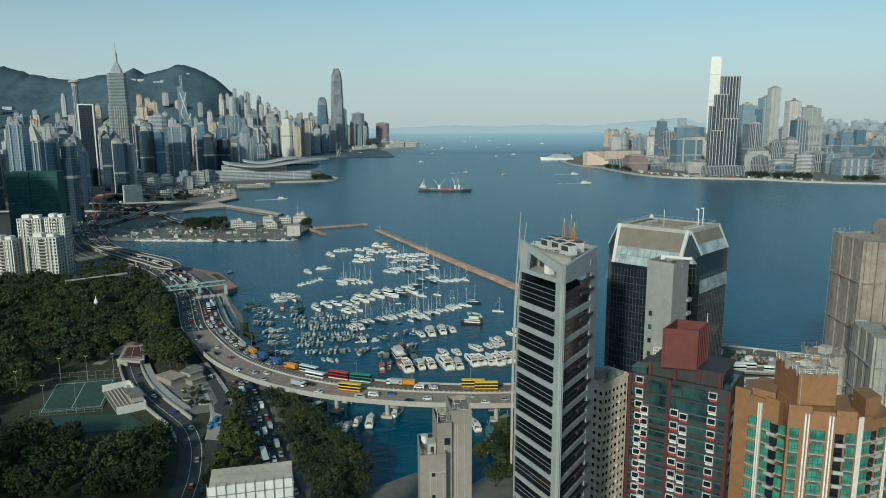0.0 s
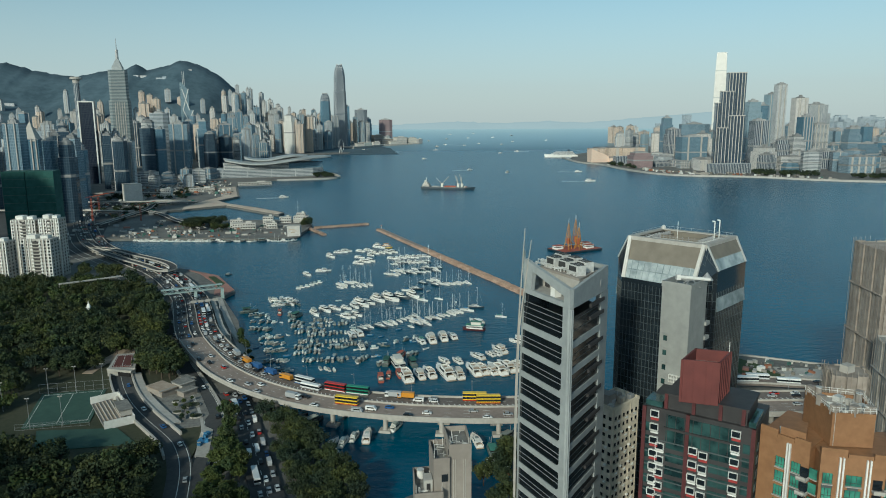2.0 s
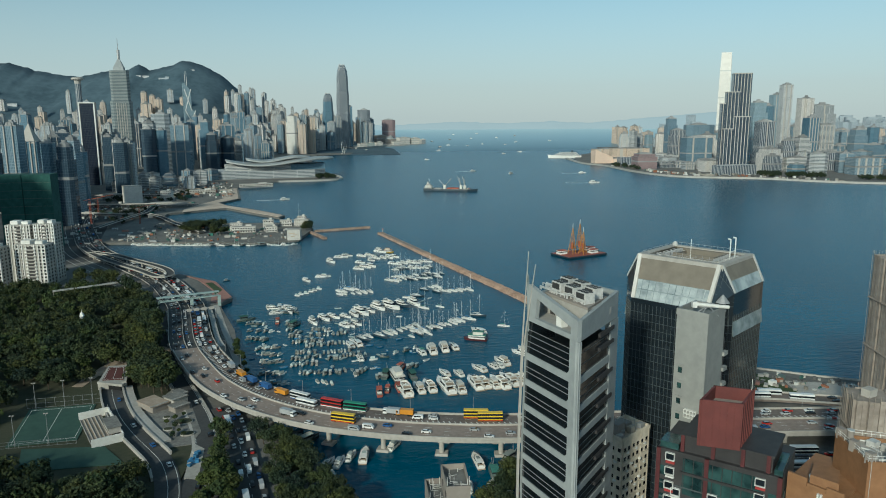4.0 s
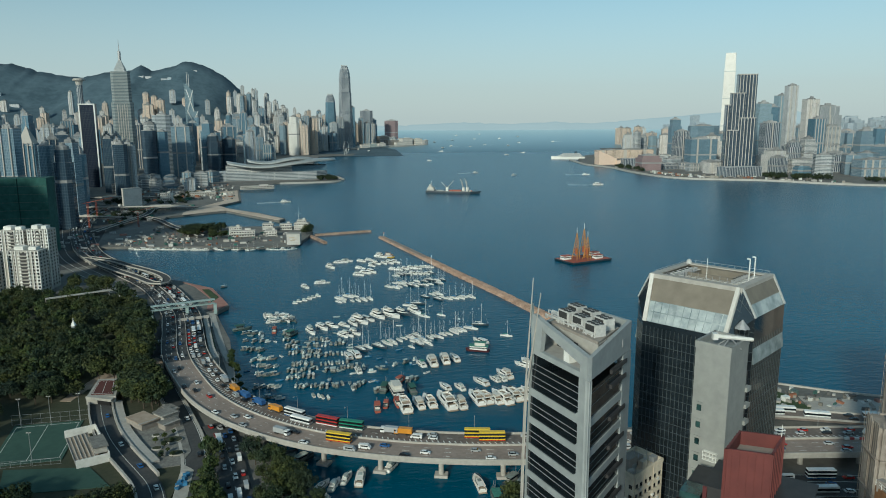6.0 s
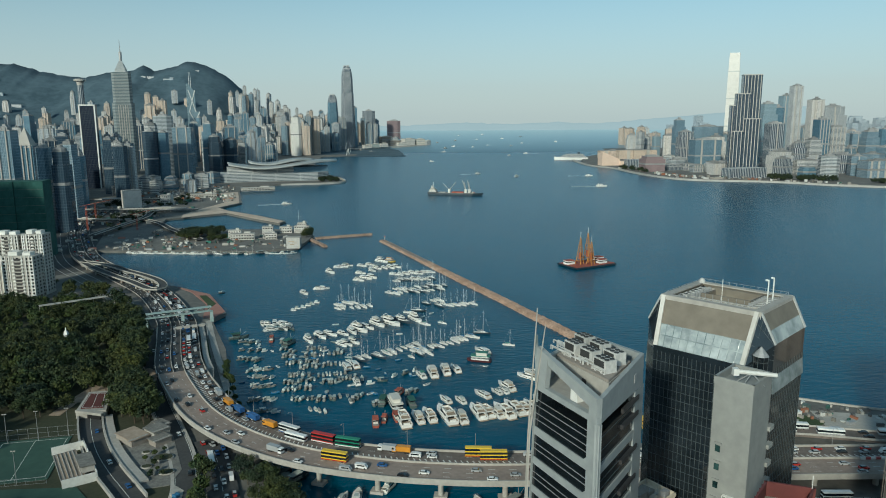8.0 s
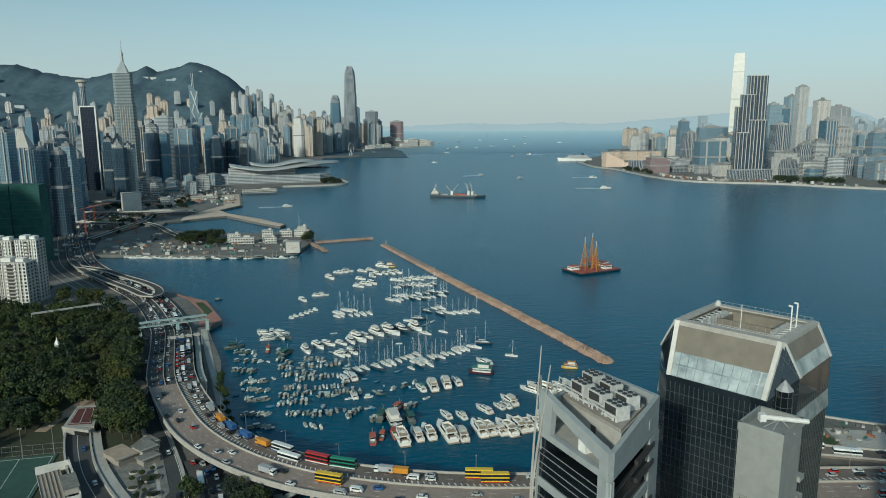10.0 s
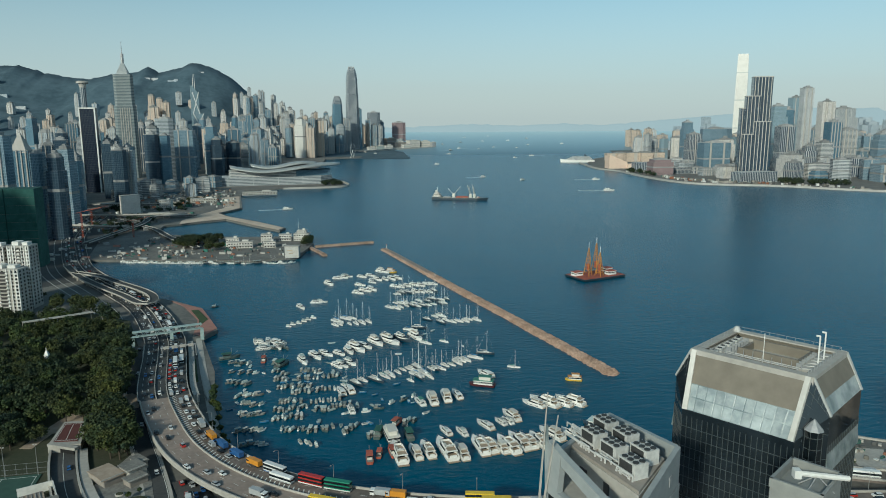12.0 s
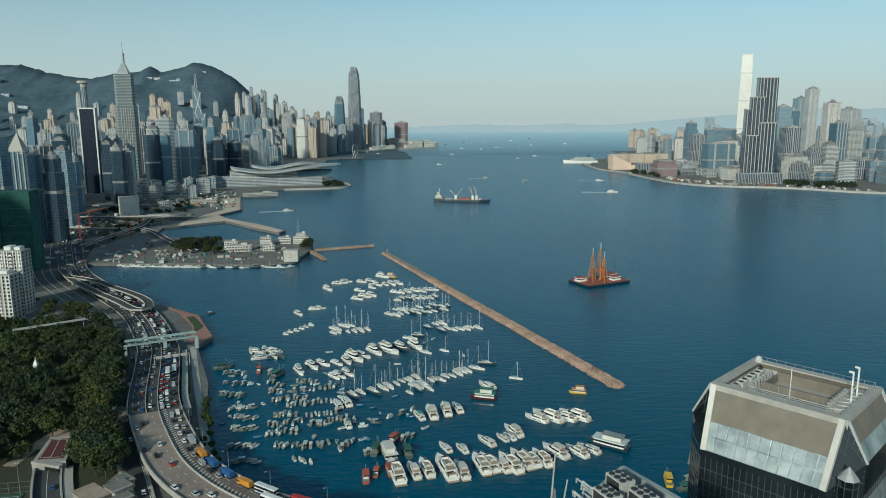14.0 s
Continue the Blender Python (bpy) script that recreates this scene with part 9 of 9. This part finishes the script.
for poly, n, big in (([(-55, 742), (60, 730), (170, 735), (180, 800), (60, 850), (-30, 880), (-60, 800)], 190, 1.0), ([(-230, 930), (-60, 940), (-60, 1090), (-130, 1160), (-250, 1160)], 150, 1.5), ([(-120, 1180), (20, 1240), (-12, 1420), (-40, 1560), (-200, 1560), (-200, 1300)], 260, 1.6),
                     ([(455, 190), (525, 172), (600, 140), (600, 165), (470, 222)], 110, 0.8), ([(1050, 2000), (1080, 1600), (1250, 1500), (1380, 1370), (1400, 1400), (1270, 1540), (1110, 1700), (1080, 2050)], 160, 2.5)):
    k = 0
    while k < n:
        x, y = g.uniform(min(v[0] for v in poly), max(v[0] for v in poly)), g.uniform(min(v[1] for v in poly), max(v[1] for v in poly))
        if inside(x, y, poly):
            box(bm, x, y, 2.9, g.uniform(1.2, 5) * big, g.uniform(1.0, 2.6) * big, g.uniform(0.8, 2.8) * big, g.uniform(0, 180))
            k += 1
tagged(part("site_clutter", bm, m_clutter), "heaps, crates and parked vehicles on the works sites", "clutter", kind="stuff")

# ---- vehicles ----
CARPAINT = {n: surface(n + "_car_paint", c, tuple(v * 1.15 for v in c), 0.25, fine=2.0, rnd=0.1) for n, c in (("white", (0.70, 0.70, 0.69)), ("silver", (0.36, 0.37, 0.38)), ("black", (0.02, 0.02, 0.022)), ("red", (0.36, 0.025, 0.02)), ("blue", (0.03, 0.09, 0.24)), ("green", (0.03, 0.18, 0.11)), ("orange", (0.55, 0.24, 0.03)), ("yellow", (0.66, 0.44, 0.03)))}


def wheels(t, xs, y, r):
    w = B()
    rod(w, (0, -0.12, 0), (0, 0.12, 0), r, 10)
    pieces("wheel", w, M_TYRE, t, [pose(x, s * y, r) for x in xs for s in (-1, 1)])


def small_wheels(bm, xs, y, r):
    """Wheels joined to a small car's body, in its second material."""
    bm.faces.ensure_lookup_table()
    n = len(bm.faces)
    for x in xs:
        for s in (-1, 1):
            rod(bm, (x, s * y - 0.12, r), (x, s * y + 0.12, r), r, 8)
    bm.faces.ensure_lookup_table()
    for f in bm.faces[n:]:
        f.material_index = 1


def car(paint, label, name="car", roof=None):
    bm = B()
    loft(bm, [[(x, -w, z0), (x, w, z0), (x, w * 0.96, z1), (x, -w * 0.96, z1)] for x, w, z0, z1 in ((-2.2, 0.78, 0.4, 0.85), (-2.05, 0.86, 0.25, 0.98), (0.9, 0.88, 0.22, 0.98), (2.0, 0.84, 0.28, 0.82), (2.25, 0.7, 0.4, 0.68))])
    small_wheels(bm, (-1.35, 1.4), 0.78, 0.32)
    prism(bm, rect(-0.45, 0, 1.86, 1.34), 1.38, 1.45, mi=2)
    t = tagged(part(name, bm, [CARPAINT[paint], M_TYRE, CARPAINT[roof or paint]]), label, "car", "road traffic")
    bm = B()
    loft(bm, [[(x, y, 0.95) for x, y in rect(-0.35, 0, 2.9, 1.6)], [(x, y, 1.38) for x, y in rect(-0.45, 0, 1.9, 1.36)]])
    part("glasshouse", bm, M_GLASS, t)
    return t


def van(paint, label):
    bm = B()
    loft(bm, [[(x, -w, 0.35), (x, w, 0.35), (x, w * 0.94, z1), (x, -w * 0.94, z1)] for x, w, z1 in ((-2.6, 0.95, 2.1), (1.6, 0.96, 2.15), (2.3, 0.92, 1.3), (2.7, 0.85, 0.95))])
    small_wheels(bm, (-1.6, 1.7), 0.85, 0.36)
    t = tagged(part("van", bm, [CARPAINT[paint], M_TYRE]), label, "van", "road traffic")
    bm = B()
    box(bm, 0.0, 0, 1.25, 3.4, 1.94, 0.55)
    part("glasshouse", bm, M_GLASS, t)
    return t


def bus(paint, band, label, double=True):
    t = thing("double_deck_bus" if double else "coach", pose(0, 0, 0), label, "bus", "road traffic")
    h = 4.35 if double else 3.1
    bm = B()
    loft(bm, [[(x, y, z) for x, y in rect(0, 0, 11.6, 2.5)] for z in (0.35, h - 0.2)] + [[(x, y, h) for x, y in rect(0, 0, 11.3, 2.2)]])
    part("body", bm, CARPAINT[paint], t)
    for z in ((1.3, 2.9) if double else (1.3,)):
        part("window_band", prism(B(), rect(0, 0, 11.68, 2.56), z, z + 1.0), M_GLASS, t)
    part("skirt", prism(B(), rect(0, 0, 11.66, 2.54), 0.4, 0.85), CARPAINT[band], t)
    wheels(t, (-3.6, 3.9), 1.12, 0.5)
    return t


def truck(cab, load, label):
    t = thing("truck", pose(0, 0, 0), label, "truck", "road traffic")
    part("cab", prism(B(), rect(3.2, 0, 1.9, 2.3), 0.5, 2.7), CARPAINT[cab], t)
    part("windscreen", prism(B(), rect(3.3, 0, 1.8, 2.34), 1.6, 2.3), M_GLASS, t)
    part("load", prism(B(), rect(-1.0, 0, 6.2, 2.4), 0.9, 3.2), CARPAINT[load], t)
    part("chassis", prism(B(), rect(0, 0, 8, 1.2), 0.45, 0.9), M_TYRE, t)
    wheels(t, (-3, -1.8, 3.0), 1.0, 0.48)
    return t


CARS = [car("white", "white saloon car on the road"), car("silver", "silver saloon car on the road"), car("black", "black saloon car on the road"), car("red", "red taxi with a silver roof", "taxi", "silver"), car("red", "red taxi with a silver roof", "taxi", "silver"), car("blue", "dark blue car on the road")]
VANS = [van("white", "white panel van on the road"), van("silver", "silver minibus on the road")]
BUSES = {"yellow": bus("yellow", "red", "yellow double-deck bus with red skirt"), "green": bus("green", "white", "green double-deck bus with white skirt"), "white": bus("white", "blue", "white double-deck bus with a blue skirt"), "red": bus("red", "white", "red and white double-deck bus"), "coach": bus("white", "silver", "white single-deck coach with silver skirt", False)}
TRUCKS = [truck("blue", "blue", "blue box truck on the viaduct"), truck("orange", "orange", "orange truck on the viaduct"), truck("white", "silver", "white truck with a grey load")]
g = random.Random(99)


def drive(proto, line, s, off, flip):
    m = along(line, s, off) @ pose(0, 0, 0.02, 0, 0, 180 if flip else 0)
    if proto not in USED:
        USED.add(proto)
        proto.matrix_basis = m
    else:
        copy_thing(proto, m)


def pick(cars=0.83, vans=0.145):
    r = g.random()
    return g.choice(CARS[:3] * 3 + CARS[3:]) if r < cars else g.choice(VANS) if r < cars + vans else g.choice(TRUCKS)


def lane(line, s0, s1, off, gap0, gap1, flip, busy=0.0, **kw):
    s = s0
    while s < s1:
        if g.random() < busy:
            drive(g.choice([BUSES["white"], BUSES["coach"], BUSES["coach"], BUSES["coach"]]), line, s + 3, off, flip)
            s += 13.5 + g.uniform(0, gap1 - gap0)
        else:
            drive(pick(**kw), line, s, off, flip)
            s += g.uniform(gap0, gap1)


LO = length(OVER)


def nearest(line, x, y):
    """Metres along a ribbon nearest to a place."""
    best, run, at = 1e9, 0.0, 0.0
    for (p, n), (r, m) in zip(line, line[1:]):
        d = (p.x - x) ** 2 + (p.y - y) ** 2
        if d < best:
            best, at = d, run
        run += (r - p).length
    return at


for nm, x, y, off, fl in (("yellow", 240, 166, -3.8, True), ("yellow", 299, 164, 9.8, False), ("yellow", 308, 160, 6.7, False), ("green", 244, 182, 9.8, False), ("white", 218, 199, 9.8, False), ("coach", 226, 192, 6.7, False), ("red", 232, 187, 9.8, False)):
    drive(BUSES[nm], OVER, nearest(OVER, x, y), off, fl)
for p, x, y in ((TRUCKS[1], 206, 204), (TRUCKS[0], 186, 226), (TRUCKS[1], 181, 232), (TRUCKS[2], 262, 172), (TRUCKS[0], 200, 212), (TRUCKS[2], 173, 246), (TRUCKS[1], 270, 170)):
    drive(p, OVER, nearest(OVER, x, y), 9.8, False)
free = [(nearest(OVER, 312, 164), nearest(OVER, 290, 166)), (nearest(OVER, 252, 178), nearest(OVER, 200, 205)), (nearest(OVER, 268, 172), nearest(OVER, 258, 174))]
for off in (6.7, 9.8):
    s = 4.0
    while s < LO - 5:
        if any(a - 7 < s < b + 7 for a, b in free):
            s += 4
            continue
        drive(pick(), OVER, s, off, False)
        s += g.uniform(7, 12)
for off in (-10.8, -7.4, -3.8):
    s = 10.0
    while s < LO - 5:
        if not (off == -3.8 and abs(s - nearest(OVER, 240, 166)) < 14):
            drive(pick(0.85, 0.12), OVER, s, off, True)
        s += g.uniform(20, 46)
LW = length(WEST)
lane(WEST, 4, 330, 3.4, 8, 13, False, 0.08), lane(WEST, 4, 330, 6.6, 8, 12, False, 0.05), lane(WEST, 8, 260, 10.2, 10, 22, False, 0.08), lane(WEST, 8, 330, -2.4, 16, 40, True), lane(WEST, 4, 300, -6.6, 12, 30, True), lane(WEST, 9, 200, -10.2, 16, 40, True)
lane(WEST, 340, LW - 8, 5.0, 14, 36, False), lane(WEST, 340, LW - 8, 8.6, 14, 40, False, 0.1), lane(WEST, 310, LW - 8, -5.0, 14, 36, True), lane(WEST, 300, LW - 8, -9.0, 16, 40, True)
LP, LS, LR = length(PARK_ROAD), length(STREET), length(LOWER)
lane(PARK_ROAD, 10, LP - 20, -2, 26, 60, True, cars=0.9, vans=0.1)
lane(STREET, 6, LS - 10, -4.2, 8, 15, False), lane(STREET, 8, LS - 10, -1.0, 9, 18, False), lane(STREET, 4, LS - 10, 2.6, 8, 20, True, 0.12)
lane(LOWER, 6, LR - 10, -5.6, 8, 16, True, 0.25), lane(LOWER, 6, LR - 10, 0, 8, 18, False, 0.1), lane(LOWER, 6, LR - 10, 5.6, 8, 20, False, 0.15)
lane(SERVICE, 20, length(SERVICE) - 10, -2, 9, 18, True, 0.4), lane(SERVICE, 26, length(SERVICE) - 10, 2.2, 9, 20, True, 0.3), lane(RAMP, 30, length(RAMP) - 4, -2.4, 20, 40, True, cars=1.0)
for k in range(14):
    m = along(VIADUCT, 40 + k * 32, 13.4)
    l = thing("street_lamp", m, "slim grey street lamp on the parapet", "lamp", "street lamps of the viaduct")
    part("pole", rod(B(), (0, 0, 0), (0, 0, 9), 0.12, 6, 0.07), M_STEEL, l)
    part("arm", rod(B(), (0, 0, 9), (0, 2.2, 9.4), 0.06, 5), M_STEEL, l)
    bm = B()
    box(bm, 0, 2.3, 9.3, 0.35, 0.8, 0.18)
    part("lamp_head", bm, M_PALE, l)
# prototypes that found no place would float at the origin
for o in YACHTS + SAILS + SAMPANS + WORK + HOUSES + DINGHIES + TREES + CARS + VANS + list(BUSES.values()) + TRUCKS:
    if o not in USED:
        for c in list(o.children_recursive) + [o]:
            bpy.data.objects.remove(c)
